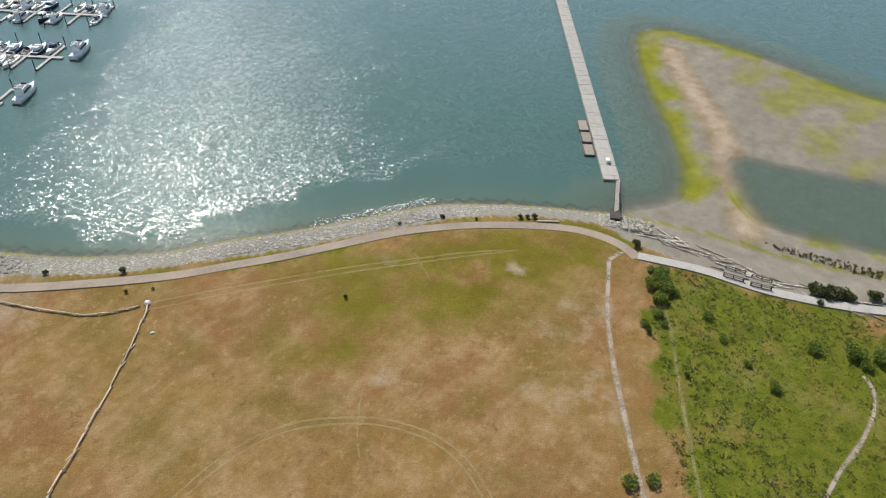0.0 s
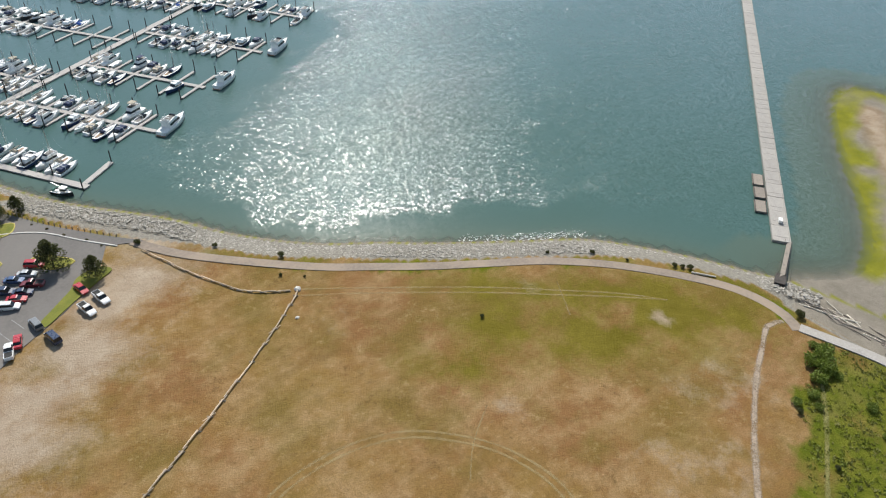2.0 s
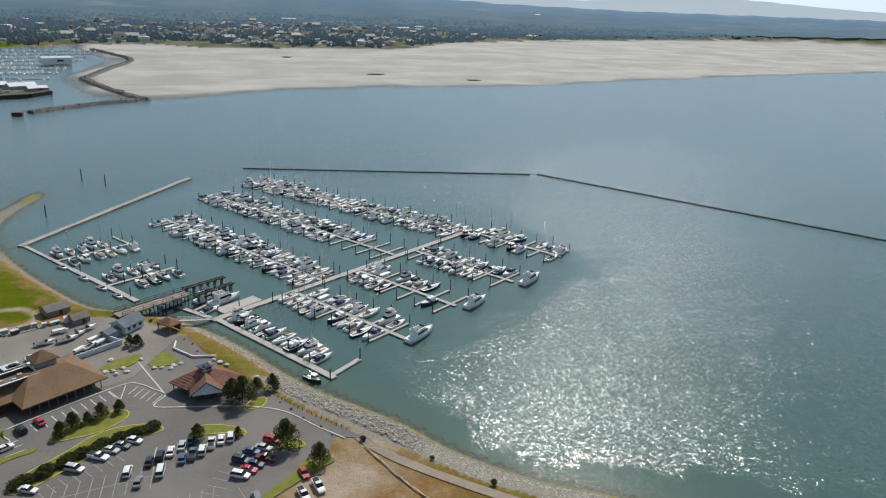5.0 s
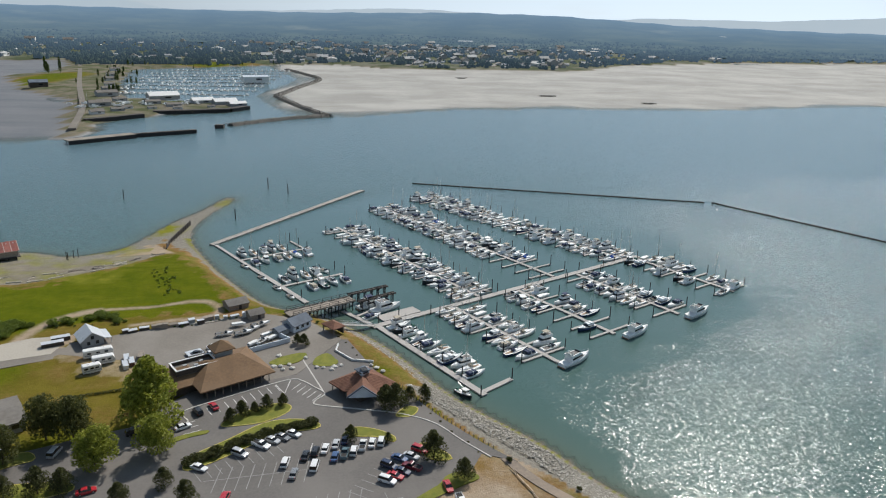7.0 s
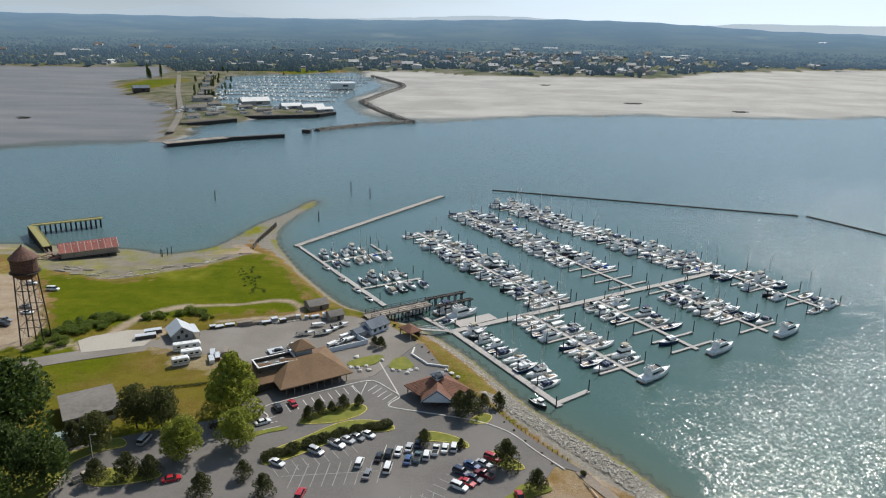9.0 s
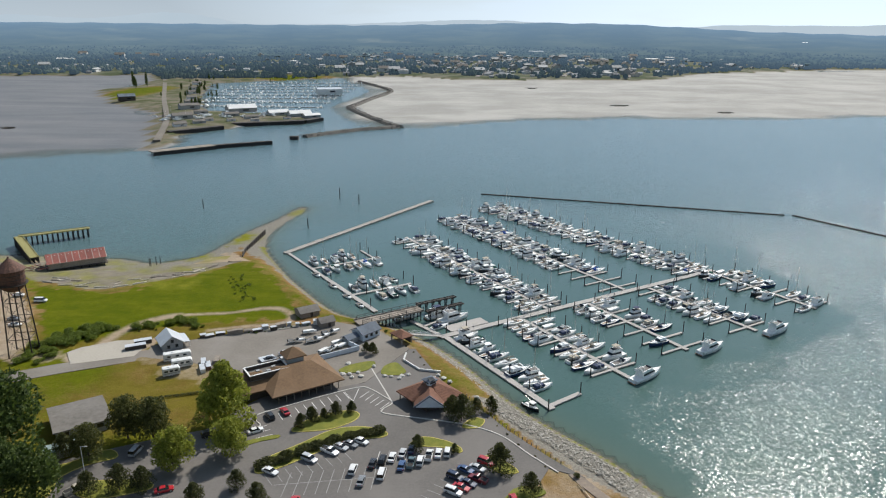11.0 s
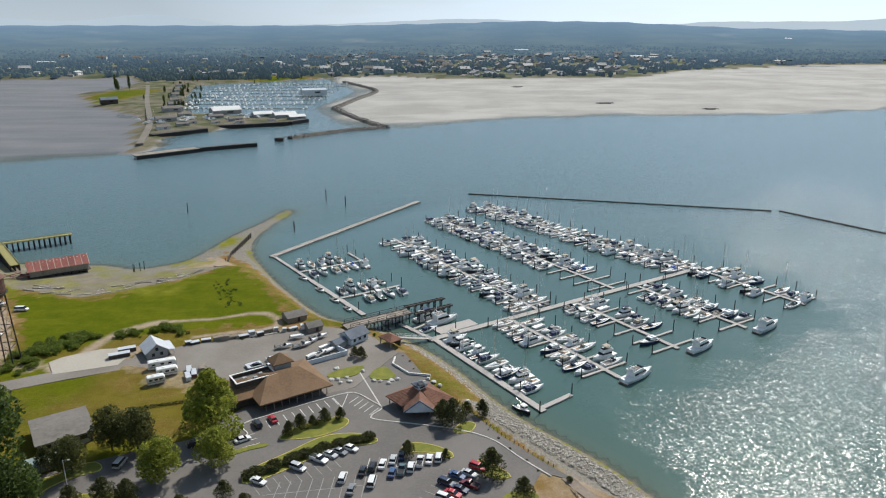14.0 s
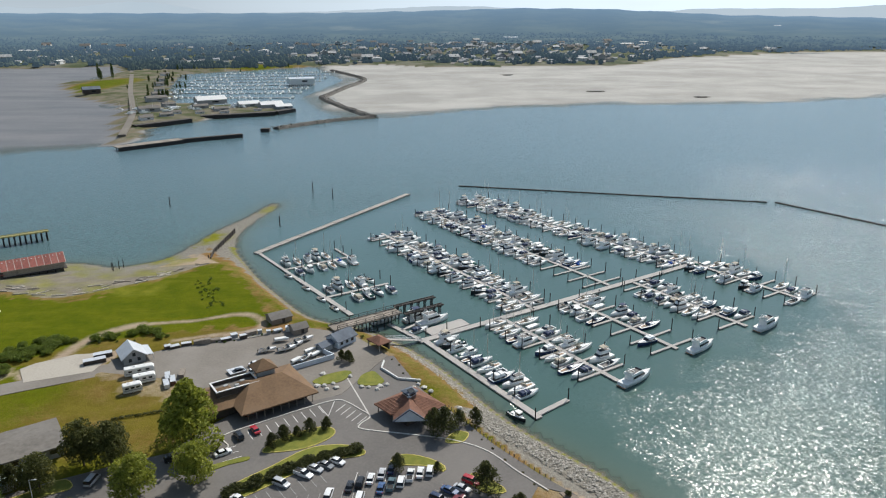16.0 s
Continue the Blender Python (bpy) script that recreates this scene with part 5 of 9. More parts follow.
# ---- boats ----
def hull_shape(L, B, low, high, full=0.9, deep=0.45):
    """Stations from stern to bow: half beam, sheer height, keel depth, place along the boat."""
    out = []
    for s in (0, 0.18, 0.38, 0.58, 0.76, 0.9, 0.97, 1.0):
        hb = B / 2 * (full + (1 - full) * s / 0.38 if s < 0.38 else max(0.02, 1 - ((s - 0.38) / 0.62) ** 2.3))
        out.append((-L / 2 + L * s, hb, low + (high - low) * s**1.7, -deep * (1 - s**4)))
    return out


def hull_mb(st):
    mb = MB()
    rings = []
    for x, hb, zs, zk in st:
        flare = 0.80 if hb > 0.3 else 0.4
        rings.append([(x, -hb, zs), (x, -hb * 0.97, zs * 0.55), (x, -hb * flare, 0.05), (x, 0, zk), (x, hb * flare, 0.05), (x, hb * 0.97, zs * 0.55), (x, hb, zs)])
    mb.loft(rings, closed=False, caps=False)
    mb.f.append(tuple(range(7)))
    return mb


def plan_mb(st, x0, x1, inset, z0, z1, rise=0.0):
    """A raised slab that follows the hull's plan between two places, inset from its edge."""
    xs = [x0 + (x1 - x0) * k / 5 for k in range(6)]
    X = [s[0] for s in st]
    rings = []
    for k, x in enumerate(xs):
        hb = max(0.06, float(np.interp(x, X, [s[1] for s in st])) - inset)
        zs = float(np.interp(x, X, [s[2] for s in st]))
        a, b = zs + z0, zs + z1 + rise * (k / 5)
        rings.append([(x, -hb, a), (x, -hb * 0.9, b), (x, hb * 0.9, b), (x, hb, a)])
    return MB().loft(rings)


def house_mb(x0, x1, w0, w1, z0, z1, rake_f=0.5, rake_a=0.15, tumble=0.9):
    """A cabin block with raked ends and sides that lean in."""
    a, b = w0 / 2, w1 / 2
    lo = [(x0, -a, z0), (x1, -b, z0), (x1, b, z0), (x0, a, z0)]
    hi = [(x0 + rake_a, -a * tumble, z1), (x1 - rake_f, -b * tumble, z1), (x1 - rake_f, b * tumble, z1), (x0 + rake_a, a * tumble, z1)]
    return MB().loft([lo, hi])


def rail_mb(st, x0, x1, h, inset=0.12):
    mb = MB()
    X = [s[0] for s in st]
    xs = [x0 + (x1 - x0) * k / 4 for k in range(5)]
    line = []
    for sg in (-1, 1):
        pts = [(x, sg * max(0.03, float(np.interp(x, X, [s[1] for s in st])) - inset), float(np.interp(x, X, [s[2] for s in st])) + h) for x in xs]
        pts = [(pts[0][0], pts[0][1], pts[0][2] - h)] + pts
        line += pts if sg < 0 else pts[::-1]
    # one bent tube from deck to bow to deck
    return mb.loft([[(x + dx, y + dy, z + dz) for dx, dy, dz in ((0, 0.03, 0), (0.02, 0, 0.03), (0, -0.03, 0), (-0.02, 0, -0.03))] for x, y, z in line])


def express_cruiser(L, B, hull_mat, canvas, label):
    """Low sleek cruiser: raked windscreen, radar arch and a canvas over the cockpit."""
    ob = thing("motorboat", label, "boat", group="boats in the marina")
    st = hull_shape(L, B, 1.05, 1.5)
    part("hull", hull_mb(st), hull_mat, ob, smooth=True)
    part("deck", plan_mb(st, -L * 0.02, L * 0.495, 0.06, -0.06, 0.06), DECK_GEL, ob)
    part("cabin", plan_mb(st, 0.02 * L, 0.36 * L, 0.45, 0.0, 0.42, -0.3), WHITE_GEL, ob)
    part("cockpit", plan_mb(st, -0.49 * L, -0.02 * L, 0.22, -0.55, -0.4), SOLE, ob)
    part("coaming", plan_mb(st, -0.495 * L, -0.44 * L, 0.05, -0.1, 0.05).add(*_side(st, L)), WHITE_GEL, ob)
    part("windscreen", house_mb(-0.06 * L, 0.14 * L, B * 0.82, B * 0.5, 1.45, 2.15, 0.9, 0.5, 0.86), SMOKED, ob)
    part("radar_arch", MB().tube((-0.2 * L, -B * 0.42, 1.1), (-0.16 * L, -B * 0.36, 2.5), 0.11).tube((-0.2 * L, B * 0.42, 1.1), (-0.16 * L, B * 0.36, 2.5), 0.11).tube((-0.16 * L, -B * 0.36, 2.5), (-0.16 * L, B * 0.36, 2.5), 0.12), WHITE_GEL, ob)
    if canvas:
        part("canvas_top", house_mb(-0.4 * L, 0.02 * L, B * 0.84, B * 0.8, 1.7, 2.4, 0.2, 0.55, 0.82), canvas, ob)
    part("bow_rail", rail_mb(st, 0.05 * L, 0.47 * L, 0.5), STEEL, ob)
    return ob


def _side(st, L):
    """The two side decks of a cockpit as one strip each."""
    v, f = [], []
    X = [s[0] for s in st]
    for sg in (-1, 1):
        for x in (-0.49 * L, -0.25 * L, 0.0):
            hb, zs = float(np.interp(x, X, [s[1] for s in st])), float(np.interp(x, X, [s[2] for s in st]))
            v += [(x, sg * hb, zs + 0.02), (x, sg * (hb - 0.28), zs + 0.02), (x, sg * (hb - 0.28), zs - 0.5)]
        k = len(v) - 9
        for i in (0, 3):
            f += [(k + i, k + i + 1, k + i + 4, k + i + 3), (k + i + 1, k + i + 2, k + i + 5, k + i + 4)]
    return v, f


def flybridge_cruiser(L, B, hull_mat, canvas, label, decks=1):
    """Tall cruiser with a glazed saloon and an open bridge above it."""
    ob = thing("cabin_cruiser" if L < 14 else "motor_yacht", label, "boat" if L < 14 else "yacht", group="boats in the marina")
    hi = 1.9 if L < 14 else 2.4
    st = hull_shape(L, B, 1.15 if L < 14 else 1.5, hi)
    zd = 1.25 if L < 14 else 1.6
    part("hull", hull_mb(st), hull_mat, ob, smooth=True)
    part("deck", plan_mb(st, -0.495 * L, 0.495 * L, 0.07, -0.07, 0.03), DECK_GEL, ob)
    part("fore_cabin", plan_mb(st, 0.12 * L, 0.38 * L, 0.5, 0.0, 0.45, -0.25), WHITE_GEL, ob)
    part("saloon", house_mb(-0.27 * L, 0.2 * L, B * 0.82, B * 0.62, zd, zd + 1.75, 0.9, 0.1, 0.9), WHITE_GEL, ob)
    part("saloon_glazing", house_mb(-0.24 * L, 0.19 * L, B * 0.845, B * 0.64, zd + 0.75, zd + 1.4, 0.52, 0.06, 0.945), SMOKED, ob)
    part("bridge", house_mb(-0.3 * L, 0.1 * L, B * 0.86, B * 0.6, zd + 1.78, zd + 2.5, 0.4, 0.05, 1.0), WHITE_GEL, ob)
    part("bridge_well", house_mb(-0.27 * L, 0.05 * L, B * 0.70, B * 0.46, zd + 2.3, zd + 2.52, 0.1, 0.05, 1.0), SOLE, ob)
    part("bridge_screen", house_mb(0.03 * L, 0.09 * L, B * 0.55, B * 0.45, zd + 2.5, zd + 2.9, 0.4, 0.1, 0.9), SMOKED, ob)
    part("cockpit", plan_mb(st, -0.48 * L, -0.28 * L, 0.3, -0.35, 0.05), DECK_GEL, ob)
    arch = MB()
    for sg in (-1, 1):
        arch.tube((-0.26 * L, sg * B * 0.38, zd + 2.4), (-0.2 * L, sg * B * 0.3, zd + 3.5), 0.08, n=4)
    arch.tube((-0.2 * L, -B * 0.3, zd + 3.5), (-0.2 * L, B * 0.3, zd + 3.5), 0.09, n=4).tube((-0.2 * L, 0, zd + 3.5), (-0.22 * L, 0, zd + 5.2), 0.03, n=4)
    part("radar_mast", arch, WHITE_GEL, ob)
    if canvas:
        part("bimini", house_mb(-0.22 * L, 0.03 * L, B * 0.7, B * 0.6, zd + 3.6, zd + 3.75, 0.15, 0.1, 0.9), canvas, ob)
        part("bimini_frame", MB().tube((-0.1 * L, -B * 0.33, zd + 2.5), (-0.05 * L, -B * 0.3, zd + 3.6), 0.025, n=4).tube((-0.1 * L, B * 0.33, zd + 2.5), (-0.05 * L, B * 0.3, zd + 3.6), 0.025, n=4), STEEL, ob)
    part("bow_rail", rail_mb(st, 0.0, 0.48 * L, 0.65), STEEL, ob)
    part("swim_step", MB().box((-0.52 * L, 0, 0.3), (0.05 * L, B * 0.8, 0.1)), TEAK, ob)
    if L >= 14:
        dinghy = hull_shape(3.2, 1.5, 0.5, 0.6, deep=0.1)
        part("dinghy", hull_mb(dinghy), DECK_GEL, ob, smooth=True, at=pose(-0.27 * L, 0, zd + 2.6, 0, 0, 90))
    return ob


def sailboat(L, B, hull_mat, cover, label, tall=13.5):
    ob = thing("sailboat", label, "sailboat", group="boats in the marina")
    st = hull_shape(L, B, 0.95, 1.25, full=0.62, deep=0.5)
    part("hull", hull_mb(st), hull_mat, ob, smooth=True)
    part("deck", plan_mb(st, -0.495 * L, 0.495 * L, 0.05, -0.05, 0.03), DECK_GEL, ob)
    part("coachroof", plan_mb(st, -0.12 * L, 0.28 * L, 0.55, 0.0, 0.42, -0.2), WHITE_GEL, ob)
    part("coachroof_window", plan_mb(st, -0.08 * L, 0.2 * L, 0.56, 0.14, 0.28, -0.06), SMOKED, ob)
    part("cockpit", plan_mb(st, -0.44 * L, -0.13 * L, 0.62, -0.3, 0.05), TEAK, ob)
    part("mast", MB().tube((0.08 * L, 0, 1.2), (0.07 * L, 0, tall), 0.09, 0.06).tube((0.08 * L, -1.0, tall * 0.55), (0.08 * L, 1.0, tall * 0.55), 0.03, n=4), SPAR, ob)
    part("boom", MB().tube((0.07 * L, 0, 2.1), (-0.36 * L, 0, 2.2), 0.07), SPAR, ob)
    rings = []
    for k in range(6):
        x, r = 0.065 * L - 0.42 * L * k / 5, 0.26 - 0.028 * k
        rings.append([(x, r * 0.6 * math.cos(t * 1.047), 2.32 + r * math.sin(t * 1.047)) for t in range(6)])
    part("sail_cover", MB().loft(rings), cover, ob)
    rig = MB()
    for p in ((0.49 * L, 0, 1.25), (-0.49 * L, 0, 1.0), (0.06 * L, -B * 0.46, 1.05), (0.06 * L, B * 0.46, 1.05)):
        rig.tube(p, (0.07 * L, 0, tall - 0.3), 0.018, n=3)
    part("rigging", rig, STEEL, ob)
    part("spray_hood", house_mb(-0.16 * L, -0.03 * L, B * 0.6, B * 0.5, 1.3, 1.9, 0.5, 0.1, 0.8), cover, ob)
    part("guard_rail", rail_mb(st, -0.48 * L, 0.48 * L, 0.55, 0.1), STEEL, ob)
    return ob


def runabout(L, B, hull_mat, cover, label):
    ob = thing("runabout", label, "boat", group="boats in the marina")
    st = hull_shape(L, B, 0.7, 0.95, deep=0.3)
    part("hull", hull_mb(st), hull_mat, ob, smooth=True)
    part("deck", plan_mb(st, 0.08 * L, 0.495 * L, 0.04, -0.05, 0.08), WHITE_GEL, ob)
    if cover:
        part("boat_cover", plan_mb(st, -0.49 * L, 0.3 * L, -0.03, -0.1, 0.45, 0.1), cover, ob)
    else:
        part("cockpit", plan_mb(st, -0.48 * L, 0.08 * L, 0.2, -0.4, -0.25), SOLE, ob)
        part("windscreen", house_mb(0.0, 0.16 * L, B * 0.8, B * 0.55, 0.85, 1.4, 0.6, 0.4, 0.85), SMOKED, ob)
        part("seat", MB().box((-0.15 * L, -0.4, 0.65), (0.6, 0.55, 0.5), taper=0.85).box((-0.15 * L, 0.4, 0.65), (0.6, 0.55, 0.5), taper=0.85), TAN_CANVAS, ob)
    part("outboard", MB().box((-0.535 * L, 0, 0.95), (0.45, 0.4, 0.6), taper=0.7).box((-0.55 * L, 0, 0.2), (0.18, 0.14, 1.1)), RUBBER, ob)
    return ob


def workboat(L, B, hull_mat, label):
    """Fishing boat with a wheelhouse forward, a mast and a boom over the work deck."""
    ob = thing("fishing_boat", label, "fishing boat", group="boats in the marina")
    st = hull_shape(L, B, 1.0, 1.9)
    part("hull", hull_mb(st), hull_mat, ob, smooth=True)
    part("work_deck", plan_mb(st, -0.49 * L, 0.49 * L, 0.12, -0.35, -0.2), DECK_GEL, ob)
    part("bulwark", rail_mb(st, -0.49 * L, 0.49 * L, 0.03, 0.02), WHITE_GEL, ob)
    part("wheelhouse", house_mb(-0.02 * L, 0.24 * L, B * 0.66, B * 0.55, 1.1, 3.2, 0.35, 0.05, 0.93), WHITE_GEL, ob)
    part("wheelhouse_glazing", house_mb(0.0, 0.235 * L, B * 0.675, B * 0.56, 2.2, 2.8, 0.22, 0.02, 0.965), SMOKED, ob)
    part("roof", MB().box((0.09 * L, 0, 3.26), (0.28 * L, B * 0.68, 0.12)), DECK_GEL, ob)
    part("mast", MB().tube((-0.05 * L, 0, 1.2), (-0.05 * L, 0, 7.5), 0.09, 0.05).tube((-0.05 * L, 0, 3.4), (-0.4 * L, 0, 4.6), 0.06, n=4), SPAR, ob)
    part("hatch", MB().box((-0.22 * L, 0, 1.1), (1.6, 1.4, 0.5), taper=0.95), DECK_GEL, ob)
    part("net_drum", MB().tube((-0.4 * L, -0.8, 1.5), (-0.4 * L, 0.8, 1.5), 0.5, n=10), GREEN_CANVAS, ob)
    return ob


KEEP = Matrix.Translation((0, 0, 0))
FLEET = [
    (express_cruiser(10.2, 3.3, WHITE_GEL, None, "white express cruiser with an open cockpit, moored in its berth"), 4, 10.2),
    (express_cruiser(9.4, 3.1, WHITE_GEL, TAN_CANVAS, "white express cruiser with a tan cockpit canvas, moored"), 2, 9.4),
    (express_cruiser(9.8, 3.2, WHITE_GEL, NAVY_CANVAS, "white express cruiser with a navy cockpit canvas, moored"), 2, 9.8),
    (express_cruiser(8.2, 2.9, NAVY_GEL, WHITE_GEL, "navy-hulled express cruiser with a white top, moored"), 1, 8.2),
    (flybridge_cruiser(11.4, 3.8, WHITE_GEL, None, "white flybridge cabin cruiser with dark windows, moored"), 4, 11.4),
    (flybridge_cruiser(10.6, 3.6, WHITE_GEL, TAN_CANVAS, "white flybridge cabin cruiser with a tan bimini, moored"), 2, 10.6),
    (flybridge_cruiser(12.4, 4.0, WHITE_GEL, NAVY_CANVAS, "large white flybridge cruiser with a navy bimini, moored"), 1, 12.4),
    (sailboat(10.4, 3.1, WHITE_GEL, BLUE_CANVAS, "white sailboat with a blue sail cover and bare mast", 13.5), 1, 10.4),
    (sailboat(9.2, 2.9, WHITE_GEL, TAN_CANVAS, "white sailboat with a tan sail cover and bare mast", 12.0), 4, 9.2),
    (sailboat(11.2, 3.3, NAVY_GEL, NAVY_CANVAS, "navy sailboat with a dark sail cover and bare mast", 14.5), 1, 11.2),
    (runabout(7.0, 2.4, WHITE_GEL, None, "small white open runabout with an outboard motor"), 2, 7.0),
    (runabout(7.4, 2.5, WHITE_GEL, BLUE_CANVAS, "small white boat under a bright blue cover"), 1, 7.4),
    (runabout(6.8, 2.4, WHITE_GEL, DECK_GEL, "small white boat under a pale cover"), 2, 6.8),
    (workboat(11.0, 3.6, WHITE_GEL, "white fishing boat with a wheelhouse and mast"), 1, 11.0),
    (workboat(10.0, 3.4, BLACK_GEL, "dark-hulled fishing boat with a white wheelhouse"), 1, 10.0),
]
PICK = [k for k, (_, n, _) in enumerate(FLEET) for _ in range(n)]
placed = set()


def moor(k, a, b, turn, scale=1.0, z=0.0):
    """The first berth takes the built boat, the others its copies."""
    x, y = marina(a, b)
    m = Matrix.Translation((x, y, z)) @ Matrix.Rotation(radians(DOCK_TURN + turn), 4, "Z") @ Matrix.Scale(scale, 4)
    if k in placed:
        return copy_thing(FLEET[k][0], m)
    placed.add(k)
    FLEET[k][0].matrix_basis = m
    return FLEET[k][0]


def empty_berth(a, b, way):
    """Berths that lie open: beside the inner end of the long rows and at some row ends."""
    if 95 < a < 103 and way < 0 and -38 < b < 0:
        return True
    if 95 < a < 103 and way > 0 and -24 < b < 0:
        return True
    if b > 0 and abs(a - 37) < 3 and (b > 56 or (way > 0 and 38 < b < 47)):
        return True
    if abs(a - 72.5) < 2 and (b > 51 or (way < 0 and 24 < b < 33) or (way > 0 and 47 < b)):
        return True
    if abs(a - 110.5) < 2 and (b > 52 or (way < 0 and 44 < b)):
        return True
    return abs(a - 154) < 2 and (b > 55 or (way < 0 and 24 < b < 30) or (way < 0 and 40 < b < 52) or (way > 0 and 30 < b < 42))


pick_rnd = random.Random(11)
for a, b, way, reach in BERTHS:
    free = pick_rnd.random()
    k = pick_rnd.choice(PICK)
    if k in (7, 11) and pick_rnd.random() < 0.7:
        k = 12 if k == 11 else 8
    turn = 0 if pick_rnd.random() < 0.72 else 180
    if empty_berth(a, b, way) or free < 0.05:
        continue
    L = FLEET[k][2]
    scale = min(1.12, (reach + 1.0) / L) * pick_rnd.uniform(0.84, 1.0)
    off = 1.3 + L * scale / 2 + pick_rnd.uniform(-0.2, 0.3)
    if way < 0:
        turn += 180 if pick_rnd.random() < 0.5 else 0
    moor(k, a + way * off, b + pick_rnd.uniform(-0.15, 0.15), turn + pick_rnd.uniform(-1.5, 1.5), scale)

for n_w, (a, b) in enumerate(WEST):
    k = (4, 8, 6, 5, 8, 2, 13, 1, 8, 7, 4, 0, 5, 8, 4, 10, 1, 14, 0, 2)[n_w]
    moor(k, a, b, (90 if n_w % 3 else -90) + pick_rnd.uniform(-3, 3), min(1.0, 11.0 / FLEET[k][2]))
for a, b in ((-14.9, -92.4), (-14.4, -73.5), (-14.2, -58), (-13.8, -45.7)):
    moor(10, a, b, -88 + pick_rnd.uniform(-4, 4), 0.85)

# the large yachts lying across the row ends
big = flybridge_cruiser(17.6, 5.0, WHITE_GEL, None, "large white motor yacht with a flybridge and dark windows", 2)
big.matrix_basis = Matrix.Translation((*marina(42.6, 64.6), 0)) @ Matrix.Rotation(radians(DOCK_TURN + 4), 4, "Z") @ Matrix.Diagonal((0.84, 0.84, 0.98, 1))
for a, b, s in ((80, 61.5, 0.92), (117, 63.5, 0.98)):
    copy_thing(big, Matrix.Translation((*marina(a, b), 0)) @ Matrix.Rotation(radians(DOCK_TURN + 2), 4, "Z") @ Matrix.Diagonal((s, s, s * 1.12, 1)))
for k, a, b, turn, s in ((4, 159.5, 54, 4, 1.0), (0, 149, 55, 0, 1.0), (13, -2.5, -24, 0, 1.15), (4, 12.5, -12.2, 0, 1.3), (2, 3.5, -8.2, 5, 0.9), (6, 9.5, -18.5, 0, 1.2), (14, -4.5, 60.5, -86, 0.75)):
    moor(k, a, b, turn, s)

# ---- vehicles ----
PAINTS = {}


def car_paint(key, colour, rough=0.3):
    if key not in PAINTS:
        m = surface(f"{key}_car_paint", colour, rough, 0.0, fine=2, coarse=0.5, amount=0.04)
        m.node_tree.nodes["Principled BSDF"].inputs["Coat Weight"].default_value = 0.5
        PAINTS[key] = m
    return PAINTS[key]


TINTS = {"white": (0.75, 0.75, 0.74), "silver": (0.48, 0.49, 0.50), "grey": (0.20, 0.21, 0.22), "black": (0.015, 0.015, 0.017), "red": (0.42, 0.02, 0.03), "maroon": (0.16, 0.02, 0.025),
         "navy": (0.02, 0.035, 0.08), "blue": (0.05, 0.10, 0.22), "teal": (0.10, 0.16, 0.18), "tan": (0.45, 0.40, 0.31)}
SHAPES = {  # length, width, belt height, roof height, bonnet end, screen top, rear glass top, tail (fractions from the front)
    "sedan": (4.7, 1.8, 0.95, 1.45, 0.27, 0.43, 0.72, 0.86),
    "suv": (4.8, 1.9, 1.08, 1.78, 0.25, 0.38, 0.92, 0.99),
    "van": (5.2, 1.98, 1.1, 1.95, 0.16, 0.3, 0.94, 0.99),
    "pickup": (5.6, 1.95, 1.08, 1.85, 0.27, 0.38, 0.54, 0.60),
}
WHEEL = MB().loft([[(0.33 * k * math.cos(t * 0.524), y, 0.33 * k * math.sin(t * 0.524)) for t in range(12)] for y, k in ((-0.11, 0.88), (-0.08, 1), (0.08, 1), (0.11, 0.88))]).mesh("tyre", TYRE)
HUB = MB().loft([[(0.21 * k * math.cos(t * 0.785), y, 0.21 * k * math.sin(t * 0.785)) for t in range(8)] for y, k in ((-0.115, 1), (0.115, 1))]).mesh("rim", RIM)


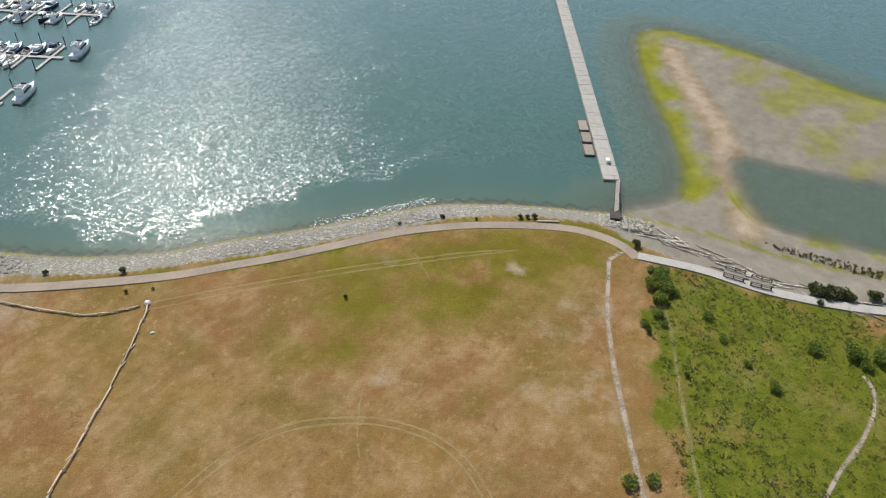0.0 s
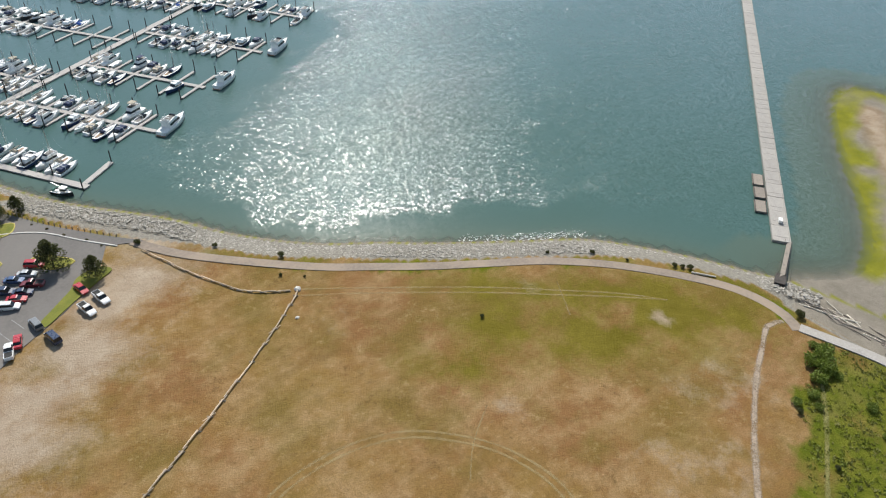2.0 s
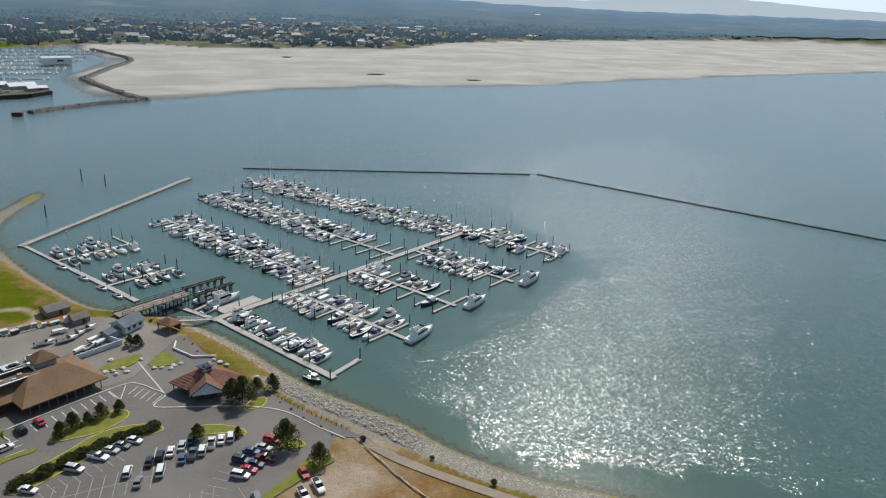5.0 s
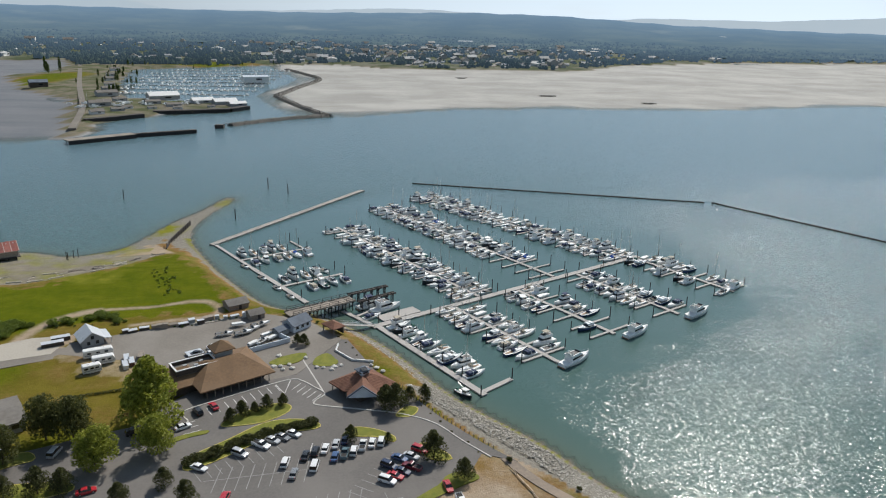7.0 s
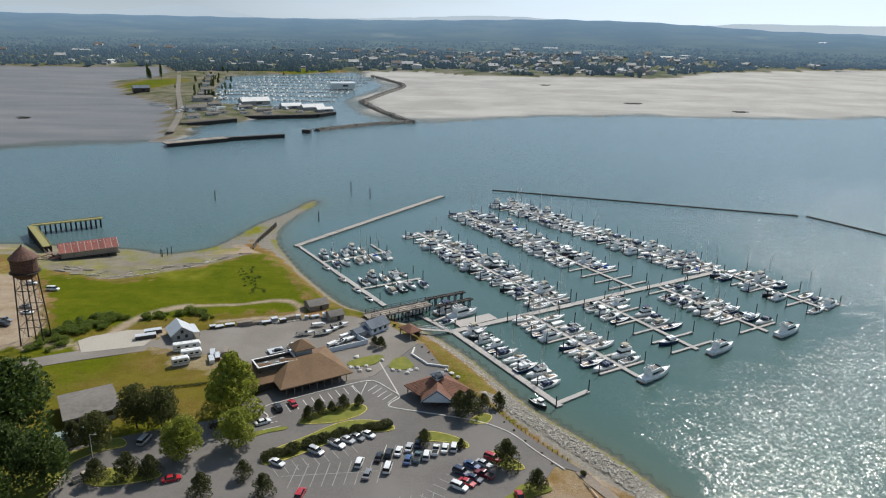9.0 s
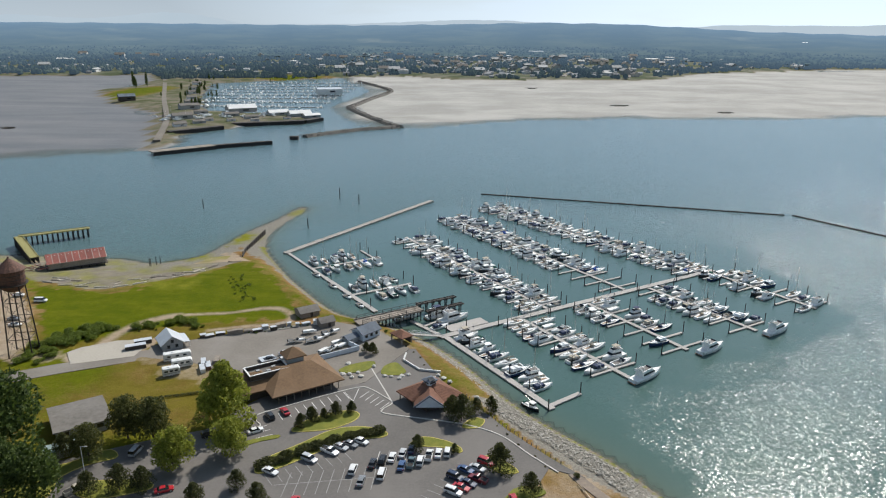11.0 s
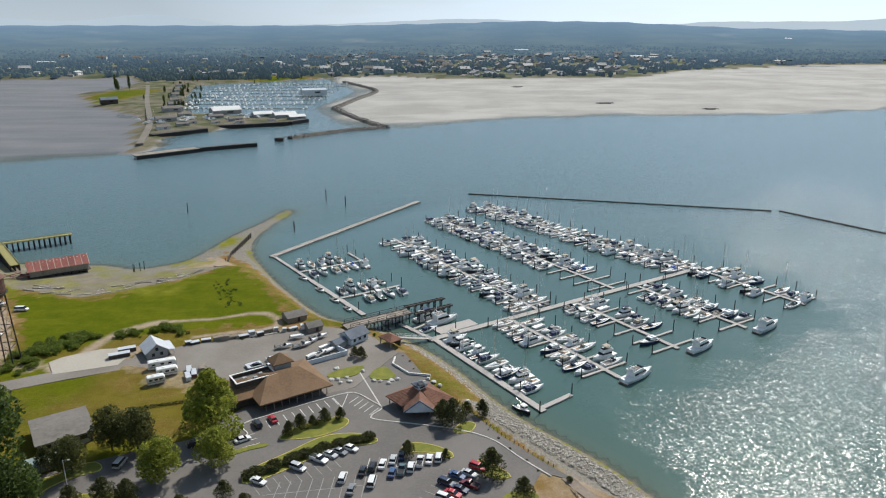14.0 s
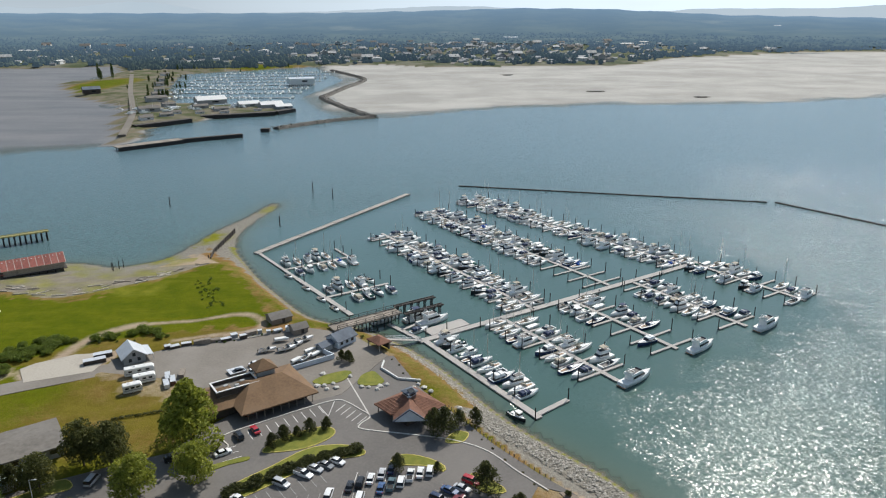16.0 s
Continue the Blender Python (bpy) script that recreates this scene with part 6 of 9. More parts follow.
def car(shape, tint, group="parked cars"):
    L, W, belt, roof, bon, top_f, top_r, tail = SHAPES[shape]
    words = {"sedan": "sedan", "suv": "sport utility car", "van": "van", "pickup": "pickup truck with an open bed"}[shape]
    ob = thing("pickup_truck" if shape == "pickup" else "van" if shape == "van" else "car", f"{tint} {words} parked on the asphalt", "pickup" if shape == "pickup" else "van" if shape == "van" else "car", group=group)
    X = lambda f: L / 2 - L * f
    paint = car_paint(tint, TINTS[tint])
    rings = []
    for f, z0, z1, w in ((0.0, 0.42, 0.62, 0.80), (0.02, 0.28, 0.74, 0.92), (0.10, 0.24, belt - 0.16, 0.98), (bon, 0.24, belt - 0.04, 1.0), (0.5, 0.24, belt, 1.0), (0.85, 0.24, belt, 1.0), (0.97, 0.28, belt - 0.04, 0.95), (1.0, 0.42, belt - 0.2, 0.86)):
        w = w * W / 2
        rings.append([(X(f), -w * 0.95, z0), (X(f), -w, (z0 + z1) / 2), (X(f), -w * 0.94, z1), (X(f), w * 0.94, z1), (X(f), w, (z0 + z1) / 2), (X(f), w * 0.95, z0)])
    part("body", MB().loft(rings), paint, ob)
    b, t = W / 2 * 0.92, W / 2 * 0.74
    glass = MB().loft([[(X(bon - 0.01), -b, belt - 0.05), (X(bon - 0.01), b, belt - 0.05), (X(tail), b, belt - 0.05), (X(tail), -b, belt - 0.05)],
                       [(X(top_f), -t, roof - 0.04), (X(top_f), t, roof - 0.04), (X(top_r), t, roof - 0.04), (X(top_r), -t, roof - 0.04)]])
    part("greenhouse", glass, CAR_GLASS, ob)
    lid = MB().loft([[(X(top_f - 0.01), -t * 1.03, roof - 0.06), (X(top_f - 0.01), t * 1.03, roof - 0.06), (X(top_r + 0.01), t * 1.03, roof - 0.06), (X(top_r + 0.01), -t * 1.03, roof - 0.06)],
                     [(X(top_f + 0.03), -t * 0.9, roof + 0.02), (X(top_f + 0.03), t * 0.9, roof + 0.02), (X(top_r - 0.03), t * 0.9, roof + 0.02), (X(top_r - 0.03), -t * 0.9, roof + 0.02)]])
    part("roof", lid, paint, ob)
    if shape == "pickup":
        x0, x1 = X(0.64), X(0.975)
        part("bed", MB().box(((x0 + x1) / 2, 0, belt + 0.012), (abs(x1 - x0), W * 0.78, 0.02)), RUBBER, ob, "black bed liner")
        part("bed_rail", MB().box(((x0 + x1) / 2, -W * 0.43, belt + 0.06), (abs(x1 - x0), 0.1, 0.14)).box(((x0 + x1) / 2, W * 0.43, belt + 0.06), (abs(x1 - x0), 0.1, 0.14)).box((x1, 0, belt + 0.05), (0.08, W * 0.8, 0.12)), paint, ob)
    for sg in (-1, 1):
        part("headlight", MB().box((X(0.025), sg * W * 0.36, 0.66), (0.12, 0.3, 0.14)), LAMP_CLEAR, ob)
        part("tail_light", MB().box((X(0.985), sg * W * 0.39, 0.8), (0.1, 0.16, 0.26)), LAMP_RED, ob)
        for f in (0.18, 0.80):
            w = part("tyre", WHEEL, None, ob, at=Matrix.Translation((X(f), sg * (W / 2 - 0.1), 0.33)))
            part("rim", HUB, None, w)
    return ob


CARS = {}


def park(shape, tint, x, y, heading, z=None):
    z = PAVE if z is None else z
    m = Matrix.Translation((x, y, z)) @ Matrix.Rotation(radians(heading), 4, "Z")
    if (shape, tint) in CARS:
        return copy_thing(CARS[shape, tint], m)
    ob = car(shape, tint)
    ob.matrix_basis = m
    CARS[shape, tint] = ob
    return ob


for row in (("sedan", "white", -46.2, 161.4, -28), ("suv", "silver", -37.1, 167.2, -30), ("pickup", "white", -32.2, 171.0, -31), ("sedan", "silver", -29.5, 173.2, -31), ("sedan", "grey", -27.0, 174.6, -31), ("sedan", "white", -24.2, 176.2, -31),
            ("suv", "white", -24.7, 162.6, 84), ("sedan", "grey", -22.0, 157.6, 84), ("sedan", "black", -19.9, 165.4, 84), ("suv", "black", -17.4, 167.2, 84), ("van", "white", -17.0, 160.8, 84),
            ("sedan", "white", -14.9, 168.4, 84), ("sedan", "silver", -12.2, 170.4, 84), ("sedan", "blue", -12.1, 164.6, 84), ("pickup", "teal", -9.6, 166.0, 84), ("sedan", "navy", -9.8, 172.4, 84), ("suv", "white", -7.2, 167.0, 84),
            ("pickup", "white", -4.9, 169.6, 84), ("sedan", "white", -2.4, 170.6, 84), ("suv", "white", 0.1, 171.3, 84),
            ("suv", "navy", 2.1, 160.0, -33), ("sedan", "blue", 4.9, 163.2, -33), ("sedan", "silver", 8.0, 164.0, -33), ("suv", "red", 10.4, 166.8, -33), ("pickup", "maroon", 8.0, 159.2, 147), ("sedan", "navy", 5.4, 157.4, -30), ("sedan", "red", 3.6, 155.6, -30), ("suv", "white", 1.6, 153.8, -30),
            ("suv", "red", -37.3, 148.8, 84), ("suv", "black", -53.0, 189.0, 124), ("sedan", "red", -49.1, 191.8, 124), ("sedan", "white", -55.2, 180.9, 34), ("sedan", "red", 16.6, 150.6, -78),
            ("van", "white", -7.0, 136.4, 76), ("pickup", "white", -2.0, 138.6, 76), ("sedan", "red", 0.2, 140.6, 76), ("suv", "grey", 4.8, 144.2, 98), ("van", "navy", 6.6, 137.4, 102), ("pickup", "white", 15.4, 142.4, -76), ("pickup", "white", 19.3, 144.6, -78),
            ("suv", "white", -11.7, 133.4, 74), ("pickup", "white", -16.6, 130.6, 74), ("sedan", "silver", -20.6, 127.2, 74),
            ("sedan", "red", -70.8, 153.0, 24), ("van", "silver", -85.0, 169.8, 84), ("suv", "black", -67.6, 178.6, 30), ("pickup", "tan", -93.0, 152.5, 50),
            ("sedan", "white", -58.0, 232.5, 30), ("suv", "white", -56.5, 227.0, 30), ("sedan", "black", -62.2, 227.4, 30)):
    park(*row)
for shape, tint, x, y in (("sedan", "white", -185, 287), ("van", "white", -172, 280.5), ("sedan", "grey", -172, 261), ("sedan", "white", -168, 255), ("pickup", "grey", -172, 247), ("suv", "black", -170, 243)):
    park(shape, tint, x, y, 2, LAND_Z + 0.06)


def caravan(L, label, x, y, heading, kind="caravan"):
    ob = thing("motorhome" if L > 8 else "caravan", label, kind, pose(x, y, PAVE, 0, 0, heading))
    W, H = 2.5, 3.0
    rings = []
    for xx, z0, z1 in ((-L / 2, 0.6, H - 0.2), (-L / 2 + 0.2, 0.45, H), (L / 2 - 0.5, 0.45, H), (L / 2, 0.6, H - 0.7)):
        rings.append([(xx, -W / 2, z0), (xx, -W / 2, z1 - 0.15), (xx, -W / 2 + 0.2, z1), (xx, W / 2 - 0.2, z1), (xx, W / 2, z1 - 0.15), (xx, W / 2, z0)])
    part("body", MB().loft(rings), WHITE_SIDING, ob)
    part("stripe", MB().box((0, -W / 2 - 0.005, 1.2), (L * 0.9, 0.02, 0.35)).box((0, W / 2 + 0.005, 1.2), (L * 0.9, 0.02, 0.35)), SIDING, ob)
    for xx in (-L * 0.3, 0.0, L * 0.27):
        part("window", MB().box((xx, -W / 2 - 0.01, 1.95), (1.1, 0.03, 0.6)).box((xx, W / 2 + 0.01, 1.95), (1.1, 0.03, 0.6)), WINDOW, ob)
    part("roof_vent", MB().box((-L * 0.15, 0, H + 0.1), (0.8, 0.7, 0.25), taper=0.8).box((L * 0.2, 0.3, H + 0.08), (0.45, 0.45, 0.2), taper=0.8), WHITE_GEL, ob)
    for xx in (-L * 0.12, L * 0.02) if L < 8 else (-L * 0.28, L * 0.33):
        for sg in (-1, 1):
            w = part("tyre", WHEEL, None, ob, at=Matrix.Translation((xx, sg * 1.1, 0.36)))
            part("rim", HUB, None, w)
    return ob


caravan(9.2, "long white motorhome parked beside the yard", -94.6, 227.2, 24, "motorhome")
caravan(6.8, "white caravan with a grey stripe, parked", -91.0, 221.8, 24)
caravan(5.6, "small white caravan parked on dry grass", -92.4, 215.6, 28)

# ---- trees, bushes and grass ----
def leaf_cloud(mb, rnd, c, r, n, size, squash=0.8):
    """Many small bent leaf clumps through an uneven ball."""
    for _ in range(n):
        while True:
            p = Vector((rnd.uniform(-1, 1), rnd.uniform(-1, 1), rnd.uniform(-1, 1)))
            if 0.25 < p.length < 1:
                break
        p = p * (p.length ** -0.35)
        q = Vector((c[0] + p.x * r, c[1] + p.y * r, c[2] + p.z * r * squash))
        u = Vector((rnd.gauss(0, 1), rnd.gauss(0, 1), rnd.gauss(0, 1))).normalized()
        w = u.orthogonal().normalized()
        s = size * rnd.uniform(0.6, 1.3)
        v = u.cross(w) * s * rnd.uniform(0.6, 1.0)
        w = w * s
        tip = u * s * 0.35
        mb.add([q - w, q - v * 0.8 + tip, q + w, q + v * 0.8 + tip], [(0, 1, 2), (0, 2, 3)])


def tree(kind, h, w, seed, leaf, label):
    """Tapered trunk, limbs and a crown of clumps whose outline is uneven."""
    rnd = random.Random(seed)
    ob = thing("pine_tree" if "pine" in label else "tree", label, "tree", group="trees by the car park")
    trunk = MB()
    bend = [Vector((0, 0, 0))]
    for k in range(4):
        bend.append(bend[-1] + Vector((rnd.uniform(-0.04, 0.04) * h, rnd.uniform(-0.04, 0.04) * h, h * 0.2)))
    for k in range(4):
        trunk.tube(bend[k], bend[k + 1], h * 0.022 * (1 - k * 0.2), h * 0.022 * (0.8 - k * 0.2) + 0.02, 7)
    crown = MB()
    blobs = []
    n = 13 if kind == "round" else 11
    for k in range(n):
        t = (k + 0.5) / n
        if kind == "round":
            z = h * (0.26 + 0.62 * t)
            rad = w / 2 * math.sin(math.pi * min(0.98, 0.22 + 0.72 * t)) ** 0.8 * 0.62
            br = w * rnd.uniform(0.20, 0.30)
        else:
            z = h * (0.15 + 0.74 * t)
            rad = w / 2 * (1.0 - t) ** 0.7 * 0.62 + 0.05 * w
            br = w * rnd.uniform(0.19, 0.29) * (1.15 - 0.5 * t)
        a = k * 2.4 + rnd.uniform(-0.5, 0.5)
        c = Vector((rad * math.cos(a), rad * math.sin(a), z))
        blobs.append((c, br))
    blobs.append((Vector((0, 0, h * 0.93)), w * 0.12))
    blobs.append((Vector((0, 0, h * 0.6)), w * 0.28))
    for c, br in blobs:
        base = bend[2] if c.z < h * 0.6 else bend[3]
        trunk.tube(base, c, h * 0.008, h * 0.003, 5)
        leaf_cloud(crown, rnd, c, br * 1.08, int(330 if w > 8 else 190), max(0.15, 0.034 * w), 0.85)
    part("trunk", trunk, BARK, ob)
    part("crown", crown, leaf, ob)
    return ob


def plant_out(proto, rows):
    """rows: x, y, scale, turn; the first takes the built one."""
    for k, (x, y, s, turn) in enumerate(rows):
        m = Matrix.Translation((x, y, PAVE - 0.1)) @ Matrix.Rotation(radians(turn), 4, "Z") @ Matrix.Scale(s, 4)
        if k == 0:
            proto.matrix_basis = m
        else:
            copy_thing(proto, m)


plant_out(tree("pine", 19.5, 17, 1, LEAF_LIGHT, "tall broad tree with light yellow-green leaves"), [(-64.9, 186.0, 1.0, 0)])
plant_out(tree("round", 12, 10, 2, LEAF_LIGHT, "round bright green tree beside the lane"), [(-58.7, 168.6, 0.98, 20), (-71.6, 162.6, 1.04, 150)])
plant_out(tree("round", 13.5, 9.6, 3, LEAF_OLIVE, "dense dark green tree"), [(-90.2, 177.0, 0.98, 0), (-82.5, 176.0, 1.03, 80), (-95.8, 165.4, 0.85, 200)])
plant_out(tree("round", 23, 20, 4, LEAF_MID, "very large dark-green broadleaf tree"), [(-119.8, 169.5, 1.0, 0)])
plant_out(tree("round", 15, 12, 5, LEAF_MID, "leafy green tree in the lane's grove"), [(-100.5, 148.0, 1.05, 0), (-110.7, 152, 0.95, 70), (-125, 150, 1.1, 140), (-131, 160, 1.2, 200), (-118, 140, 1.0, 260), (-108, 136, 0.9, 310), (-137, 176, 1.1, 30)])
plant_out(tree("pine", 6.6, 6.0, 6, LEAF_DARK, "dark shore pine with an open crown"), [(-103.1, 167.4, 1.1, 0), (-89.2, 151.6, 0.9, 40), (-82.1, 153.2, 1.05, 90), (-76.4, 153.4, 0.95, 130), (-61.2, 147.0, 0.95, 170),
                                                                                     (-46.2, 148.0, 0.9, 210), (-53.1, 154.8, 0.75, 250), (13.8, 163.4, 1.15, 300), (21.1, 154.2, 0.85, 15), (4.2, 188.6, 1.2, 60), (1.4, 191.4, 0.95, 100), (-8.3, 172.8, 0.68, 140), (8.5, 193.4, 0.7, 180)])
plant_out(tree("pine", 4.6, 3.9, 7, LEAF_DARK, "small dark shore pine on a planted island"), [(-40.1, 187.2, 1.1, 0), (-33.6, 190.8, 0.95, 60), (-29.1, 192.6, 0.8, 120), (-42.7, 184, 0.9, 180), (2.0, 171.8, 0.6, 240), (13.4, 194.8, 1.0, 300), (-36.8, 189.0, 0.7, 20), (-27.0, 233.6, 0.9, 10), (-29.5, 235.0, 0.8, 70)])


def bush(w, h, seed, leaf, label, name="bush"):
    rnd = random.Random(seed)
    ob = thing(name, label, "bush", group="bushes")
    stems, crown = MB(), MB()
    for k in range(6):
        a, r = k * 1.05 + rnd.uniform(-0.3, 0.3), w * rnd.uniform(0.12, 0.32)
        c = Vector((r * math.cos(a), r * math.sin(a), h * rnd.uniform(0.4, 0.65)))
        stems.tube((0, 0, -0.1), c, 0.04, 0.015, 4)
        leaf_cloud(crown, rnd, c, w * rnd.uniform(0.2, 0.34), 110, 0.062 * w, 0.8 * h / w * 1.3)
    part("stem", stems, BARK, ob)
    part("foliage", crown, leaf, ob)
    return ob


def bushes(proto, rows):
    first = True
    zs = heights(np.array([r[0] for r in rows]), np.array([r[1] for r in rows])).tolist()
    for (x, y, s, turn), z in zip(rows, zs):
        m = Matrix.Translation((x, y, z)) @ Matrix.Rotation(radians(turn), 4, "Z") @ Matrix.Scale(s, 4)
        if first:
            proto.matrix_basis, first = m, False
        else:
            copy_thing(proto, m)


row_rnd = random.Random(21)
# clipped hedge between the two rows of bays
hedge = []
for k in range(21):
    t = k / 20
    hedge.append((-48.6 + 30.0 * t + row_rnd.uniform(-1.3, 1.3), 163.6 + 17.6 * t - 3.0 * (t - 0.5) ** 2 * 0 + 4.6 * math.sin(math.pi * t) * 0.55 + row_rnd.uniform(-0.5, 0.5), row_rnd.uniform(0.85, 1.1), row_rnd.uniform(0, 360)))
bushes(bush(4.4, 2.4, 31, LEAF_DARK, "dark green hedge shrub on a planted island", "shrub"), hedge)
bushes(bush(2.0, 1.6, 32, LEAF_DARK, "low dark bush on the dry shore grass"), [(60.9, 134.4, 1.0, 0), (49.3, 148.4, 0.8, 70), (57.0, 127.6, 0.55, 10), (61.5, 123.6, 0.4, 100), (87, 86, 0.6, 40), (126.9, 87.4, 0.8, 40), (139.5, 70.5, 0.8, 0), (142.0, 67.5, 0.9, 80), (140.8, 69.0, 0.7, 200),
                                                                              (117.5, 94.6, 0.6, 30), (147.7, 40.4, 1.3, 0), (33.8, 161.2, 1.0, 50), (131.5, 79.5, 0.5, 0), (120.2, 24.8, 0.8, 0), (113, 13, 0.7, 0)])
bushes(bush(5.2, 3.4, 33, LEAF_DARK, "large dark bush beside the seaside walkway"), [(158.6, -4.6, 1.0, 0), (157.8, -1.6, 0.9, 60), (160.4, -8.0, 0.9, 100), (165.4, -13.6, 0.75, 160), (170, -19, 0.8, 200), (154.0, -3.6, 0.35, 0)])
bushes(bush(3.4, 2.0, 34, LEAF_BUSH, "bright green bush in the rough grass"), [(140.6, 30.4, 1.2, 0), (138.0, 29.6, 1.25, 40), (135.2, 30.6, 1.0, 80), (135.6, 27.4, 1.1, 120), (131.6, 27.0, 1.0, 160), (126.6, 25.4, 0.7, 190), (140.6, 33.2, 0.6, 220), (122.0, 26.6, 0.6, 250), (124.4, 23.0, 0.5, 280), (136, 24.6, 0.5, 10), (141, -14, 1.2, 70), (143, -19, 1.1, 20), (139, -17, 0.8, 50),
                                                                             (98, -24, 1.6, 10), (100.5, -27, 1.5, 40), (103, -30, 1.6, 80), (94.8, -26, 1.2, 100), (109, -31, 1.4, 130), (75.5, -16, 1.2, 150), (72.8, -18.6, 1.3, 190), (79.4, -19.6, 0.9, 220), (69.8, -17.2, 1.0, 300), (84.6, 8.2, 0.7, 0), (81.6, 11.4, 0.8, 0), (128, 10.5, 0.5, 0), (133, 16, 0.6, 0), (120.6, -3, 0.7, 50), (124, 3.8, 0.5, 90), (137.2, -6.6, 0.9, 20)])
field_rows = []
for k in range(90):
    if k < 56:
        t = row_rnd.random()
        x, y = -146 + 14 * t + row_rnd.uniform(-5, 5), 240 + 13 * t + row_rnd.uniform(-7, 5)
    elif k < 70:
        x, y = -152 + 13 * row_rnd.random(), 223 + 14 * row_rnd.random()
    else:
        t = row_rnd.random()
        x, y = -121 + 28 * t, 251 + 8 * math.sin(3.1 * t) + row_rnd.uniform(-3, 3)
    field_rows.append((x, y, row_rnd.choice((0.6, 0.8, 1.0, 1.25, 1.5)), row_rnd.uniform(0, 360)))
bushes(bush(3.6, 2.2, 35, LEAF_BUSH, "leafy green bramble bush at the field's edge", "bramble"), field_rows)
ring_rows = []
for k in range(46):
    t = row_rnd.random()
    ring_rows.append((-99 + 14 * t + row_rnd.uniform(-4, 4), 315 - 33 * t + row_rnd.uniform(-3, 3), row_rnd.uniform(0.5, 1.1), row_rnd.uniform(0, 360)))
ring_rows += [(-84 + 3.0 * k + row_rnd.uniform(-0.6, 0.6), 318 - 3.6 * k + row_rnd.uniform(-0.6, 0.6), 0.4, 0) for k in range(10)]
bushes(bush(2.6, 1.3, 36, LEAF_BUSH, "low green weeds in the mown field", "weed_clump"), ring_rows)
shore_rows = [(-16 + 42 * t + row_rnd.uniform(-0.8, 0.8), 240 - 74 * t + row_rnd.uniform(-0.8, 0.8), row_rnd.uniform(0.5, 1.0), row_rnd.uniform(0, 360)) for t in [k / 15 for k in range(16)]]
bushes(bush(1.8, 1.2, 37, LEAF_DRY, "low dry bush on the shore bank"), shore_rows)
yard_rows = [(-118 + 6 * k, 250 + row_rnd.uniform(-1, 3), 0.6, 0) for k in range(3)] + [(-76 + 3 * k, 250 + 1.2 * k + row_rnd.uniform(-1, 1), row_rnd.uniform(0.5, 0.8), 0) for k in range(8)] + [(-30 + 3 * k, 258 - 2.4 * k, 0.9, 60 * k) for k in range(4)]
bushes(bush(2.8, 1.8, 38, LEAF_MID, "green shrub along the yard's edge", "shrub"), yard_rows)

# rough tufts: too many to count
def scatter(n, box, seed, keep):
    rs = np.random.RandomState(seed)
    px, py = rs.uniform(box[0], box[1], n), rs.uniform(box[2], box[3], n)
    ok = keep(px, py)
    return list(zip(px[ok].tolist(), py[ok].tolist()))


tufts, tuft_rnd = MB(), random.Random(5)
for x, y in scatter(6500, (60, 158, -58, 34), 1, lambda px, py: (away(px, py, THICKET) > 1) & (away(px, py, [(143, 33), (131, 25.6), (107.3, 11.9), (72, -10)], False) > 1.1)):
    s = tuft_rnd.uniform(0.25, 0.6)
    leaf_cloud(tufts, tuft_rnd, (x, y, G + 0.04), s * 1.1, 5, s * 0.6, 0.2)
scrub = MB()
for x, y in scatter(2300, (60, 158, -58, 34), 3, lambda px, py: (away(px, py, THICKET) > 0) & (wave(px, py, 16, 31) > -0.1)):
    s = tuft_rnd.uniform(0.35, 0.95)
    leaf_cloud(scrub, tuft_rnd, (x, y, G + 0.06), s, 12, s * 0.34, 0.2)
tagged(part("scrub", scrub, LEAF_SCRUB, None, "low green bramble scrub in the rough grass"), category="scrub", kind="stuff")
tagged(part("grass_tufts", tufts, TUFT_GREEN, None, "rough green grass and weed tufts"), category="grass", kind="stuff")

# ---- the stone bank ----
rocks, rock_rnd = MB(), random.Random(8)
edge = [p for p in SHORE if p[1] > 40 and p[0] > -60 and p[1] < 292]
for (ax, ay), (bx, by) in zip(edge, edge[1:]):
    seg_v = Vector((bx - ax, by - ay))
    out = Vector((-seg_v.y, seg_v.x)).normalized()
    wide = 10.5 if ay < 205 else 5.0
    for _ in range(int(seg_v.length * wide * 2.6)):
        t, d = rock_rnd.random(), rock_rnd.uniform(1.5, wide)
        x, y = ax + seg_v.x * t + out.x * d, ay + seg_v.y * t + out.y * d
        r = rock_rnd.choice((0.16, 0.2, 0.24, 0.3, 0.4)) * rock_rnd.uniform(0.85, 1.15)
        rocks.rock((x, y, max(-0.1, LAND_Z * min(1, d / 11.0)) + 0.01), r, rock_rnd, 0.5)
tagged(part("shore_stones", rocks, RIPRAP, None, "grey broken riprap stones along the water"), category="rocks", kind="stuff")

